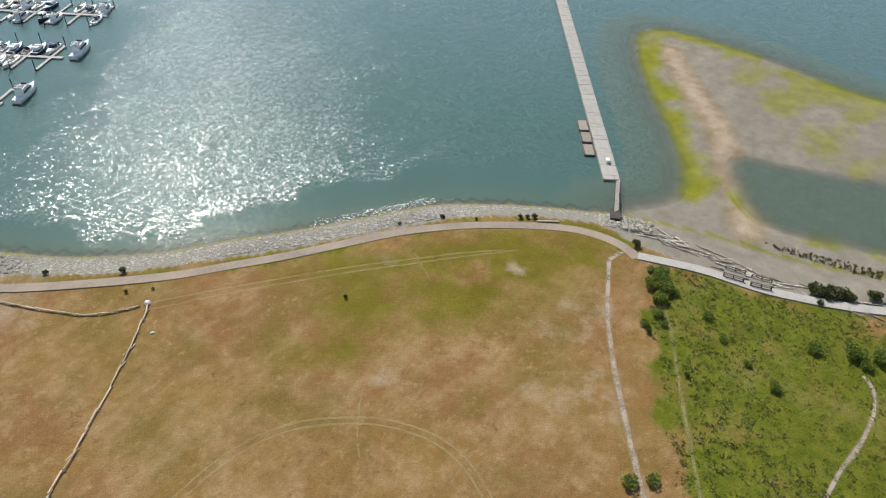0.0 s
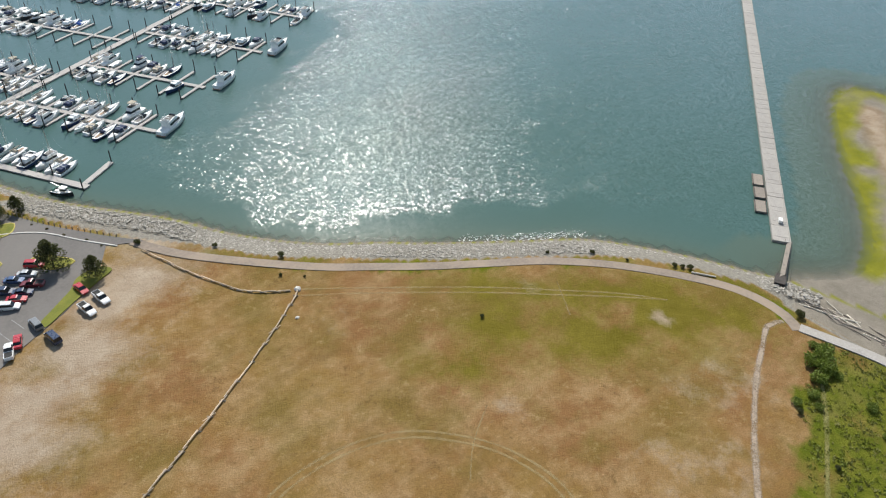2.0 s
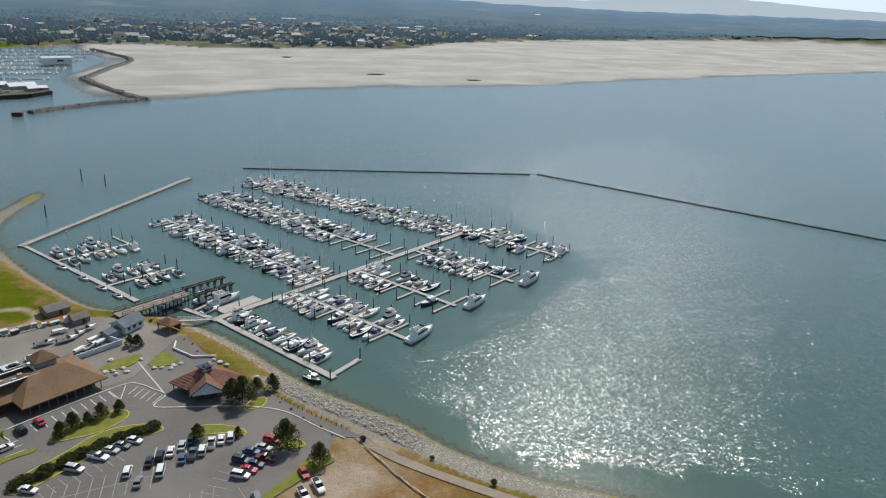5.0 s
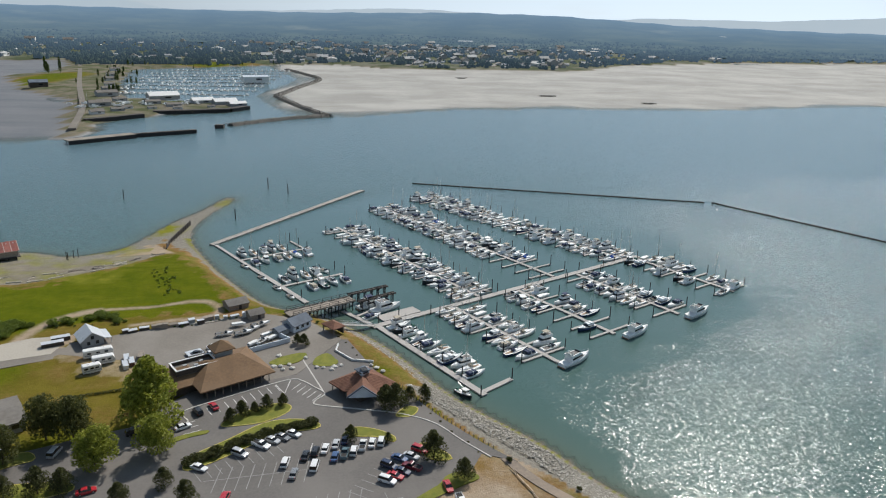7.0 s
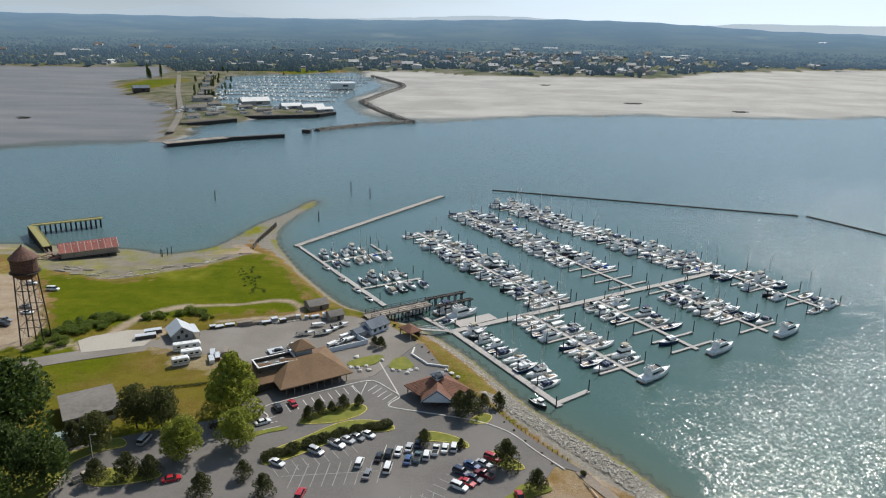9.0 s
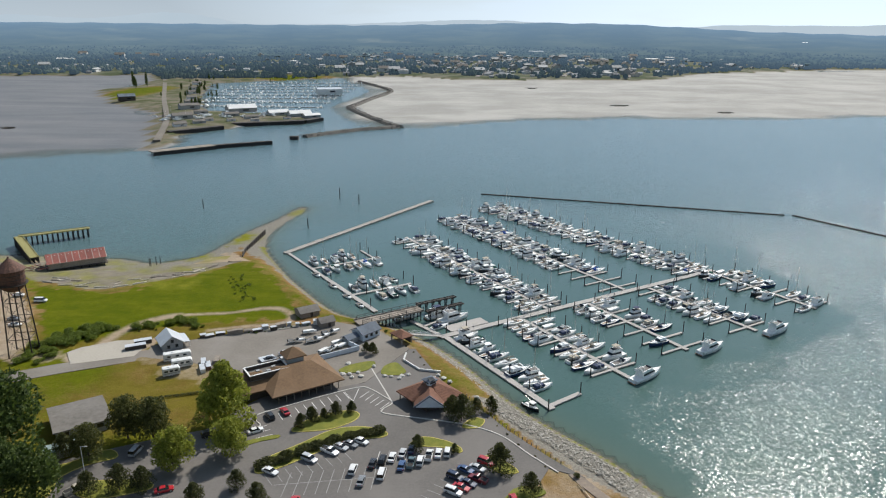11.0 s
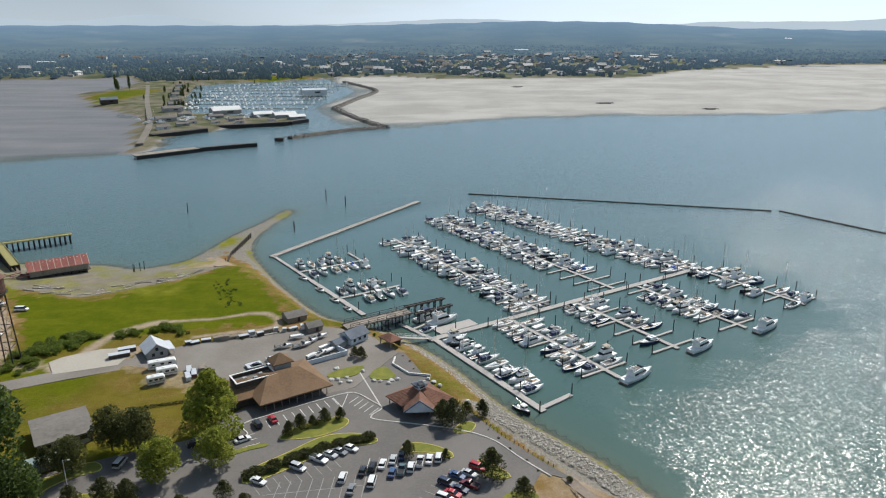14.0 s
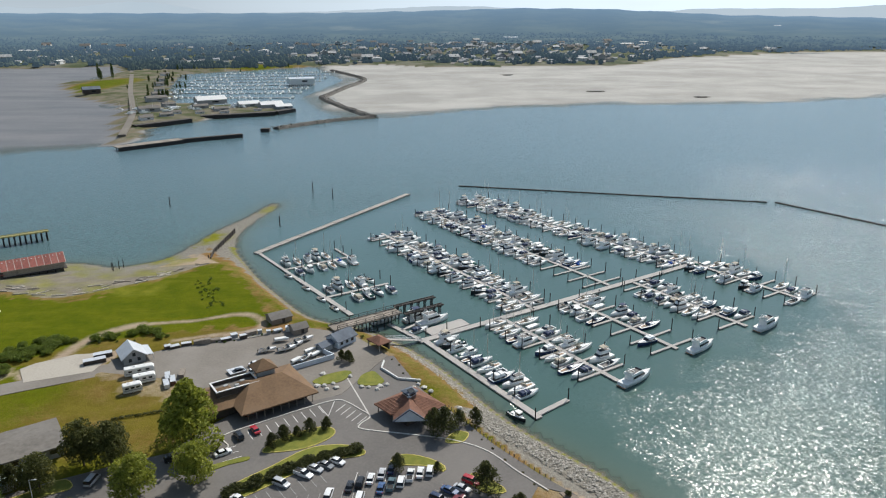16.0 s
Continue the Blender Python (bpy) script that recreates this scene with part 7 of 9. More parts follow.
# ---- the far harbour and town ----
def mound(name, line, width, top, label, seed):
    """A rubble jetty: a lofted bank with loose stones on it."""
    rnd = random.Random(seed)
    pts = spline(line, 9)
    ob = thing(name, label, "jetty")
    rings, stones = [], MB()
    for i, p in enumerate(pts):
        a, b = pts[max(i - 1, 0)], pts[min(i + 1, len(pts) - 1)]
        d = Vector((b[0] - a[0], b[1] - a[1])).normalized()
        n = Vector((-d.y, d.x))
        ring_pts = []
        for k, z in ((-0.5, -2.5), (-0.4, 0.3), (-0.2, top), (0.2, top), (0.4, 0.3), (0.5, -2.5)):
            w = width * k + rnd.uniform(-0.5, 0.5)
            ring_pts.append((p[0] + n.x * w, p[1] + n.y * w, z + rnd.uniform(-0.3, 0.3)))
        rings.append(ring_pts)
        for _ in range(16):
            w = rnd.uniform(-0.4, 0.4) * width
            stones.rock((p[0] + n.x * w + d.x * rnd.uniform(-5, 5), p[1] + n.y * w + d.y * rnd.uniform(-5, 5), top * min(1, 1.9 - abs(w) / width * 4.4) + 0.1), rnd.uniform(0.45, 0.95), rnd)
    part("bank", MB().loft(rings), DARK_STONE, ob)
    tagged(part("stone", stones, DARK_STONE, ob), kind="stuff")
    return ob


DARK_STONE = surface("dark_wet_stone", (0.13, 0.12, 0.105), 0.9, fine=1.0, coarse=0.1, amount=0.3, dirt=(0.07, 0.065, 0.05), dirt_amount=0.6)
mound("rubble_jetty", [(-158, 778), (-110, 832), (-62, 862)], 13, 2.6, "dark rubble jetty at the harbour mouth", 1)
mound("rubble_jetty", [(-62, 862), (-82, 905), (-120, 990), (-150, 1075)], 13, 2.6, "dark rubble jetty curving round the harbour", 2)
mound("rubble_jetty", [(-150, 1075), (-134, 1200), (-113, 1365), (-150, 1480), (-200, 1600)], 14, 2.8, "dark rubble jetty curving round the harbour", 3)


def quay(line, width, top, label, step=6.0, top_mat=DARK_WOOD):
    ob = thing("wharf", label, "wharf")
    for p, q in zip(line, line[1:]):
        p, q = Vector(p), Vector(q)
        d = q - p
        n = max(1, round(d.length / step))
        s, rz = d.length / n, math.atan2(d.y, d.x)
        me = MB().box((0, 0, top - 0.4), (s - 0.1, width, 0.8)).mesh("deck_panel", top_mat)
        pm = MB().tube((0, 0, -2), (0, 0, top - 0.6), 0.45, n=6).mesh("support_post", PILE)
        wall = MB().box((0, 0, top / 2 - 0.6), (s, 0.4, top + 0.6)).mesh("sheet_wall", PILE)
        nrm = Vector((-d.y, d.x)).normalized()
        for i in range(n):
            c = p + d * ((i + 0.5) / n)
            part("deck_panel", me, None, ob, at=Matrix.Translation((c.x, c.y, 0)) @ Matrix.Rotation(rz, 4, "Z"))
            w = c - nrm * width * 0.49
            part("sheet_wall", wall, None, ob, at=Matrix.Translation((w.x, w.y, 0)) @ Matrix.Rotation(rz, 4, "Z"))
            for k in (-0.46, 0.46):
                w = c + nrm * width * k
                part("support_post", pm, None, ob, at=Matrix.Translation((w.x, w.y, 0)))
    return ob


quay([(-277, 657), (-232, 698)], 13, 3.6, "wide timber wharf at the far harbour entrance", top_mat=OLD_WOOD)
quay([(-232, 698), (-182, 728)], 5, 3.6, "narrow dark timber wharf running into the channel")
quay([(-310, 786), (-266, 836)], 9, 4.2, "dark timber wharf in front of the far boat yards")
quay([(-262, 862), (-222, 876), (-182, 894), (-166, 922)], 10, 4.2, "dark timber wharf in front of the far boat yards")
part("fender", MB().box((-166, 762, 1.4), (9, 6, 4.4)), DARK_WOOD, thing("mooring_dolphin", "dark timber dolphin beside the jetty", "dolphin"))
structure("road", strip([(-297, 722), (-345, 874), (-400, 1015), (-457, 1158), (-560, 1430), (-660, 1690), (-748, 1922), (-900, 2300)], 7, 4.3, 30, z2=2.5), GRAVEL_ROAD, "tan road along the far spit", "road")


def far_shed(L, W, H, rise, wall, roof, label, name="warehouse"):
    ob = thing(name, label, "building" if name == "warehouse" else "house", group="far buildings")
    part("wall", gable_wall_mb(L, W, 0, H, rise * 0.9), wall, ob)
    part("roof", gable_mb(L + 0.8, W + 1.2, H, rise, 0.35), roof, ob)
    part("window", MB().box((L * 0.1, -W / 2 - 0.04, H * 0.55), (L * 0.22, 0.1, H * 0.3)), WINDOW, ob)
    return ob


def set_down(proto, rows):
    zs = heights(np.array([float(r[0]) for r in rows]), np.array([float(r[1]) for r in rows])).tolist()
    for k, ((x, y, turn, s), z) in enumerate(zip(rows, zs)):
        m = Matrix.Translation((x, y, max(z, 3.6) - 0.3)) @ Matrix.Rotation(radians(turn), 4, "Z") @ Matrix.Scale(s, 4)
        if k:
            copy_thing(proto, m)
        else:
            proto.matrix_basis = m


set_down(far_shed(38, 22, 6, 4.5, SIDING, WHITE_SIDING, "large white-roofed boat shed by the far harbour"), [(-285, 985, 30, 1.0), (-226, 948, 28, 0.7), (-196, 938, 28, 0.75), (-178, 925, 28, 0.55)])
set_down(far_shed(24, 12, 5, 2.6, SIDING, GREY_ROOF, "long grey harbour shed"), [(-335, 900, 32, 1.0), (-282, 930, 30, 0.75), (-365, 1010, 35, 1.1), (-300, 858, 35, 0.6), (-250, 905, 28, 0.7), (-385, 1080, 32, 0.9), (-330, 955, 30, 0.7)])
set_down(far_shed(16, 9, 4, 2.2, WHITE_SIDING, GREY_ROOF, "small white harbour workshop"), [(-312, 828, 40, 0.9), (-296, 880, 30, 0.8), (-318, 852, 20, 0.7), (-268, 880, 30, 0.7), (-345, 935, 30, 0.8), (-240, 884, 28, 0.7), (-205, 904, 28, 0.6), (-410, 1150, 30, 1.0), (-440, 1240, 32, 1.2), (-470, 1330, 30, 1.0), (-500, 1440, 30, 1.2)])
set_down(far_shed(42, 26, 9, 2.0, WHITE_SIDING, METAL_ROOF, "white covered boat house in the far harbour", "boathouse"), [(-212, 1268, 20, 1.0)])
set_down(far_shed(17, 13, 5, 2.5, DARK_SIDING, SLATE_ROOF, "dark house on the far spit"), [(-500, 1120, 30, 1.4)])


def far_boat(L, B, mast, label):
    ob = thing("sailboat" if mast else "motorboat", label, "boat", group="boats in the far harbour")
    st = hull_shape(L, B, 1.1, 1.6)
    part("hull", hull_mb(st), WHITE_GEL, ob)
    part("deck", plan_mb(st, -0.49 * L, 0.49 * L, 0.1, -0.1, 0.02), DECK_GEL, ob)
    part("cabin", house_mb(-0.2 * L, 0.2 * L, B * 0.8, B * 0.6, 1.2, 2.2 if mast else 3.4, 0.5, 0.1, 0.85), WHITE_GEL, ob)
    if mast:
        part("mast", MB().tube((0, 0, 1.2), (0, 0, mast), 0.14, 0.1, 5), SPAR, ob)
    return ob


far_protos = [far_boat(12, 4, 0, "white motorboat moored in the far harbour"), far_boat(11, 3.4, 15, "white sailboat moored in the far harbour"), far_boat(15, 4.6, 0, "large white boat moored in the far harbour")]
far_rnd = random.Random(14)
used = set()
far_dock = thing("far_docks", "grey floating docks of the far harbour", "dock")
for r in range(8):
    t = r / 7
    p, q = Vector((-385 - 60 * t, 1090 + 400 * t)), Vector((-190 + 5 * t, 1075 + 480 * t))
    if r == 7:
        p = Vector((-420, 1520))
    d = q - p
    rz = math.atan2(d.y, d.x)
    c = (p + q) / 2
    part("dock", MB().box((0, 0, 0.4), (d.length, 2.6, 0.7)), DOCK_DECK, far_dock, at=Matrix.Translation((c.x, c.y, 0)) @ Matrix.Rotation(rz, 4, "Z"))
    n = int(d.length / 9)
    for i in range(n):
        for sg in (-1, 1):
            if far_rnd.random() < 0.3:
                continue
            k = far_rnd.choice((0, 0, 1, 1, 1, 2))
            w = p + d * ((i + 0.5) / n) + Vector((-d.y, d.x)).normalized() * sg * 8.5
            m = Matrix.Translation((w.x, w.y, 0)) @ Matrix.Rotation(rz + radians(90 + 180 * (sg > 0) + far_rnd.uniform(-5, 5)), 4, "Z") @ Matrix.Scale(far_rnd.uniform(0.65, 1.15), 4)
            if k in used:
                copy_thing(far_protos[k], m)
            else:
                used.add(k)
                far_protos[k].matrix_basis = m

# boats laid up and small stores on the far harbour's ground
for k in range(46):
    t = far_rnd.random()
    x, y = -372 + 190 * t + far_rnd.uniform(-8, 8), 878 + 78 * t + far_rnd.uniform(-14, 40)
    m = Matrix.Translation((x, y, 4.6)) @ Matrix.Rotation(radians(far_rnd.choice((25, 115, 205)) + far_rnd.uniform(-12, 12)), 4, "Z") @ Matrix.Scale(far_rnd.uniform(0.6, 1.1), 4)
    tagged(copy_thing(far_protos[far_rnd.choice((0, 1, 2))], m), "boat laid up ashore in the far boat yard", group="boats ashore")

# houses of the far town
town_rnd = random.Random(17)
rows = [[], [], [], []]
spots = np.random.RandomState(7)
cand_a = np.stack([spots.uniform(-1500, 1150, 900), spots.uniform(1700, 3300, 900)], 1)
dist = away(cand_a[:, 0], cand_a[:, 1], FAR)
bear = np.degrees(np.arctan2(cand_a[:, 0], cand_a[:, 1]))
weight = 0.25 + 0.75 * np.exp(-((bear - 4) / 12) ** 2)
for (x, y), dd, ww in zip(cand_a.tolist(), dist.tolist(), weight.tolist()):
    if dd > 25 and math.hypot(x, y) < 2750 and town_rnd.random() < ww * (0.5 if y < 2600 else 0.25) and sum(map(len, rows)) < 250:
        rows[town_rnd.choice((0, 0, 1, 1, 2, 2, 3))].append((x, y, town_rnd.choice((10, 14, 100, 104)) + town_rnd.uniform(-6, 6), town_rnd.uniform(0.9, 1.5)))
PALE_ROOF = surface("pale_far_roof", (0.40, 0.40, 0.39), 0.8, fine=0.5, amount=0.12, piece=0.25)
set_down(far_shed(15, 9.5, 5.5, 3.2, WHITE_SIDING, GREY_ROOF, "white house with a grey roof in the far town", "house"), rows[0])
set_down(far_shed(13, 9, 5, 3.0, SIDING, PALE_ROOF, "grey house with a pale roof in the far town", "house"), rows[1])
set_down(far_shed(14, 10, 5, 3.4, surface("tan_siding", (0.50, 0.48, 0.44), 0.7, amount=0.1), GREY_ROOF, "tan house with a grey roof in the far town", "house"), rows[2])
set_down(far_shed(32, 18, 6, 1.6, WHITE_SIDING, PALE_ROOF, "long pale commercial building in the far town"), rows[3])
set_down(far_shed(70, 30, 8, 2.0, WHITE_SIDING, METAL_ROOF, "very long white building beyond the far town"), [(330, 2900, 5, 0.8), (1600, 3400, -25, 0.7), (1780, 3380, -25, 0.5), (-900, 2700, 15, 0.5), (-280, 2680, 5, 0.7), (250, 2420, 5, 0.7), (-40, 2250, 8, 0.6)])

# streets of the far town
for k, (p, q) in enumerate((((268, 1760), (420, 2330)), ((420, 1745), (560, 2300)), ((60, 1720), (160, 2300)), ((-160, 1800), (-90, 2350)), ((560, 1880), (760, 2420)))):
    pts = [(p[0] + (q[0] - p[0]) * i / 8, p[1] + (q[1] - p[1]) * i / 8) for i in range(9)]
    zs = heights(np.array([a for a, _ in pts]), np.array([b for _, b in pts])).tolist()
    d = Vector((q[0] - p[0], q[1] - p[1])).normalized()
    mb = MB().loft([[(x - d.y * 5, y + d.x * 5, z - 1), (x - d.y * 5, y + d.x * 5, z + 1.2), (x + d.y * 5, y - d.x * 5, z + 1.2), (x + d.y * 5, y - d.x * 5, z - 1)] for (x, y), z in zip(pts, zs)])
    structure("road", mb, YARD_PAVE, "pale street running up through the far town", "street")

# the many smaller houses between them
wall_mb, roof_mb, small_rnd = MB(), MB(), random.Random(19)
more = np.random.RandomState(23)
hx, hy = more.uniform(-1500, 1200, 2600), more.uniform(1700, 2700, 2600)
hz, hd = heights(hx, hy), away(hx, hy, FAR)
hb = np.degrees(np.arctan2(hx, hy))
ok = (hd > 20) & (np.hypot(hx, hy) < 2700) & (more.uniform(0, 1, 2600) < 0.10 + 0.8 * np.exp(-((hb - 3) / 11) ** 2)) & (wave(hx, hy, 300, 41) > -0.35)
for x, y, z in zip(hx[ok].tolist(), hy[ok].tolist(), hz[ok].tolist()):
    turn, s = small_rnd.choice((12, 102)) + small_rnd.uniform(-8, 8), small_rnd.uniform(0.7, 1.25)
    ca, sa = math.cos(radians(turn)), math.sin(radians(turn))
    L, W, H = 6.5 * s, 4.5 * s, 4.2 * s
    at = lambda u, v, w: (x + ca * u - sa * v, y + sa * u + ca * v, z + w)
    wall_mb.box((x, y, z + H / 2 - 0.5), (2 * L, 2 * W, H + 1), turn)
    roof_mb.loft([[at(u, -W - 0.5, H), at(u, 0, H + 2.6 * s), at(u, W + 0.5, H), at(u, 0, H + 0.1)] for u in (-L - 0.4, L + 0.4)])
# house tones kept light and grey to stand in for haze
tagged(part("far_house_walls", wall_mb, island_surface("far_house_paint", (0.30, 0.31, 0.31), (0.74, 0.75, 0.75)), None, "walls of many small houses in the far town"), category="houses", kind="stuff")
tagged(part("far_house_roofs", roof_mb, island_surface("far_house_roofing", (0.16, 0.165, 0.17), (0.44, 0.445, 0.45)), None, "roofs of many small houses in the far town"), category="houses", kind="stuff")

# woods of the far shore: dense clumps, all with the backdrop's painted haze glow
def wood_mass(n_wood, r0, r1, power, seed, thin, tall=1.0):
    ws, wood_rnd, mb = np.random.RandomState(seed), random.Random(seed), MB()
    rr = r0 + (r1 - r0) * ws.uniform(0, 1, n_wood) ** power
    bb = np.radians(ws.uniform(-38, 55, n_wood))
    wx, wy = rr * np.sin(bb), rr * np.cos(bb)
    patch = wave(wx, wy, 260, 12) + 0.5 * wave(wx, wy, 90, 13)
    town_gap = 0.62 * np.exp(-(((np.degrees(bb) - 5) / 12) ** 2)) * (rr < 2750)
    keep = (away(wx, wy, FAR) > 10) & (patch > thin + town_gap) & (wy > 1000)
    wx, wy = wx[keep], wy[keep]
    wz = heights(wx, wy)
    for x, y, z in zip(wx.tolist(), wy.tolist(), wz.tolist()):
        h, r = wood_rnd.uniform(6, 14) * tall, wood_rnd.uniform(3.5, 7.5)
        n, turn = 5, wood_rnd.uniform(0, 6.28)
        prof = ((0.0, 0.75), (0.35, 1.0), (0.7, 0.55), (1.0, 0.05)) if wood_rnd.random() < 0.4 else ((0.05, 0.6), (0.35, 1.0), (0.75, 0.8), (1.0, 0.2))
        mb.loft([[(x + r * k * wood_rnd.uniform(0.7, 1.25) * math.cos(turn + 6.283 * i / n), y + r * k * wood_rnd.uniform(0.7, 1.25) * math.sin(turn + 6.283 * i / n), z - 1 + h * t * wood_rnd.uniform(0.94, 1.06)) for i in range(n)] for t, k in prof])
    return mb


tagged(part("backdrop_town_woods", wood_mass(15000, 1690, 2700, 1.1, 9, -0.35), HILLS, None, "dark woods and garden trees round the far town, with painted haze glow"), category="woods", kind="stuff")
tagged(part("backdrop_woods", wood_mass(9000, 2600, 3150, 1.0, 10, -0.6, 0.8), HILLS, None, "woods on the distant hills, with blue haze painted as glow"), category="woods", kind="stuff")

# single trees on the far spit
plant_far = [(-575, 1330), (-560, 1345), (-588, 1352), (-505, 1560), (-490, 1590), (-430, 1180), (-450, 1260), (-420, 1130), (-480, 1300), (-520, 1500), (-395, 1060), (-470, 1180), (-370, 1500), (-300, 1640), (-240, 1690)]
tree_rnd = random.Random(47)
for k in range(34):
    t = tree_rnd.random()
    plant_far.append((-395 - 190 * t + tree_rnd.uniform(12, 70), 1040 + 520 * t + tree_rnd.uniform(-20, 20)))
far_tree = tree("round", 17, 9, 41, LEAF_MID, "dark tree on the far spit")
for k, (x, y) in enumerate(plant_far):
    m = Matrix.Translation((x, y, 3.6)) @ Matrix.Rotation(k * 1.3, 4, "Z") @ (Matrix.Diagonal((0.75, 0.75, 1.35, 1)) if k < 3 else Matrix.Scale(0.28 + 0.04 * (k % 9), 4))
    if k:
        copy_thing(far_tree, m)
    else:
        far_tree.matrix_basis = m

# low islets on the far flats, and marker piles in the channel
for x, y, L in ((262, 1132, 18), (395, 1047, 12), (160, 1453, 14), (-509, 824, 6)):
    mound("mud_islet", [(x - L / 2, y), (x, y + 1), (x + L / 2, y)], 9, 1.6, "low dark weed-covered islet on the flats", int(L))
for x, y, h in ((-162, 457, 6.5), (-77, 490, 7.5), (-61.5, 473, 7.0), (-84.3, 411.5, 6.0)):
    pile(x, y, top=h, r=0.3, group="channel marker piles")

# pale mountains: upright strips just behind the hills, sized by view angle
mount = MB()
for b0, b1, top_a, seed in ((-34, -15, 1.05, 1), (17, 50, 0.75, 2), (-16, 18, 0.55, 3)):
    rnd = random.Random(seed)
    rings = []
    for k in range(60):
        t = k / 59
        b = radians(b0 + (b1 - b0) * t)
        h = 115 + 4860 * math.tan(radians(top_a * math.sin(math.pi * t) ** 0.6 * (0.72 + 0.28 * math.sin(9 * t + seed)) + rnd.uniform(-0.03, 0.03)))
        rings.append([(4860 * math.sin(b), 4860 * math.cos(b), 60), (4860 * math.sin(b), 4860 * math.cos(b), h)])
    mount.loft(rings, closed=False, caps=False)


def mountain_material():
    m, n, l, bsdf = nodes_of("mountain_haze_glow")
    pos = n.new("ShaderNodeNewGeometry").outputs["Position"]
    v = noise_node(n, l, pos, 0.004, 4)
    # haze painted as an even pale blue glow over a near-black base
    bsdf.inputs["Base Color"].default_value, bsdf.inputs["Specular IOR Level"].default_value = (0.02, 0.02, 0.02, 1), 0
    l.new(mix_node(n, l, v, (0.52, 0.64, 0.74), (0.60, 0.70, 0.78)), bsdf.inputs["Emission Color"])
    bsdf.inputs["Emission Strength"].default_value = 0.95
    return m


structure("backdrop_mountains", mount, mountain_material(), "pale blue mountains behind the hills, haze painted as glow", "mountains")

# ---- markings, islands and kerbs of the car park ----
def line_mark(p, q, w, material, parent, name="bay_line", z=PAVE + 0.012):
    p, q = Vector(p), Vector(q)
    d = (q - p).normalized()
    n = Vector((-d.y, d.x)) * w / 2
    part(name, MB().prism([tuple(p + n), tuple(p - n), tuple(q - n), tuple(q + n)], z - 0.01, z), material, parent)


marks = tagged(new("bay_markings"), "white painted bay lines on the asphalt", "road marking", kind="structure")
# upper row beside the restaurant
for k in range(9):
    t = k / 8
    a = Vector((-51.2 + 17.9 * t, 191.8 + 13.2 * t))
    line_mark(a, a + Vector((2.3, -3.9)), 0.22, PAINT, marks)
for k in range(5):
    a = Vector((-25.2 + 1.75 * k, 205.9 - 1.75 * k))
    line_mark(a, a + Vector((-2.4, -4.0)), 0.22, PAINT, marks)
line_mark((-33, 205.3), (-29.5, 199.4), 0.22, PAINT, marks)
line_mark((-28.7, 207.9), (-29.5, 199.4), 0.22, PAINT, marks)
for k in range(3):
    a = Vector((-57.2 + 1.4 * k, 182.4 - 2.4 * k))
    line_mark(a, a + Vector((4.4, 2.4)), 0.2, PAINT, marks)
# worn double rows of bays in the main lot
for k in range(9):
    x = -41.2 + 2.75 * k
    line_mark((x, 151.4 + 0.42 * k), (x + 0.5, 161.6 + 0.42 * k), 0.2, FADED_PAINT, marks)
line_mark((-44, 156.2), (-18, 160.2), 0.18, FADED_PAINT, marks)
for k in range(11):
    x = -33 + 2.75 * k
    line_mark((x, 134.5 + 0.75 * k), (x + 0.9, 144.5 + 0.75 * k), 0.18, FADED_PAINT, marks)
line_mark((-34, 139.0), (-4, 147.0), 0.16, FADED_PAINT, marks)
for k in range(8):
    a = Vector((-8 + 1.55 * k, 150.5 + 2.3 * k))
    line_mark(a, a + Vector((4.6, -2.8)), 0.18, FADED_PAINT, marks)
for k in range(9):
    a = Vector((-47.5 + 2.35 * k, 160.4 + 1.45 * k))
    line_mark(a, a + Vector((2.9, -4.2)), 0.18, FADED_PAINT, marks)
for k in range(7):
    a = Vector((-18.5 + 2.6 * k, 172.0 + 0.4 * k))
    line_mark(a, a + Vector((-0.5, -5.2)), 0.18, PAINT if k % 3 == 0 else FADED_PAINT, marks)
for k in range(8):
    a = Vector((-20 + 3.2 * k, 124.5 + 2.9 * k))
    line_mark(a, a + Vector((-1.5, 4.8)), 0.18, FADED_PAINT, marks)


def kerb_line(points, material, label, w=0.32, h=0.17, step=1.5):
    ob = strip(points, w, PAVE + h, step, z2=PAVE - 0.05)
    return structure("kerb", ob, material, label, "kerb")


kerb_line([(-57.9, 181.2), (-54.7, 184.4), (-57.6, 189.6), (-49.7, 195.8), (-37.1, 203.9), (-28.6, 208.4), (-25, 207.4), (-20.8, 203.2), (-17.2, 198.8), (-19.9, 194.4), (-18.8, 192.1), (-7.6, 189.5), (5.9, 186.1), (15.5, 180.5), (22.7, 171.1), (29.3, 163.2)], KERB, "pale concrete kerb round the car park", 0.4, step=1.0)
line_mark((-26.5, 223), (-17.8, 200.5), 0.4, KERB, marks, "paving_band")


def island(points, label, kerbed=True):
    """A raised planted bed with its kerb."""
    pts = spline(points, 1.2, True)
    bed = structure("planted_island", MB().prism(pts, PAVE - 0.1, PAVE + 0.16), LAWN, label, "planted island")
    if kerbed:
        part("kerb", strip(pts + [pts[0]], 0.22, PAVE + 0.2, 0, z2=PAVE - 0.05), YELLOW_KERB, bed)
    return bed


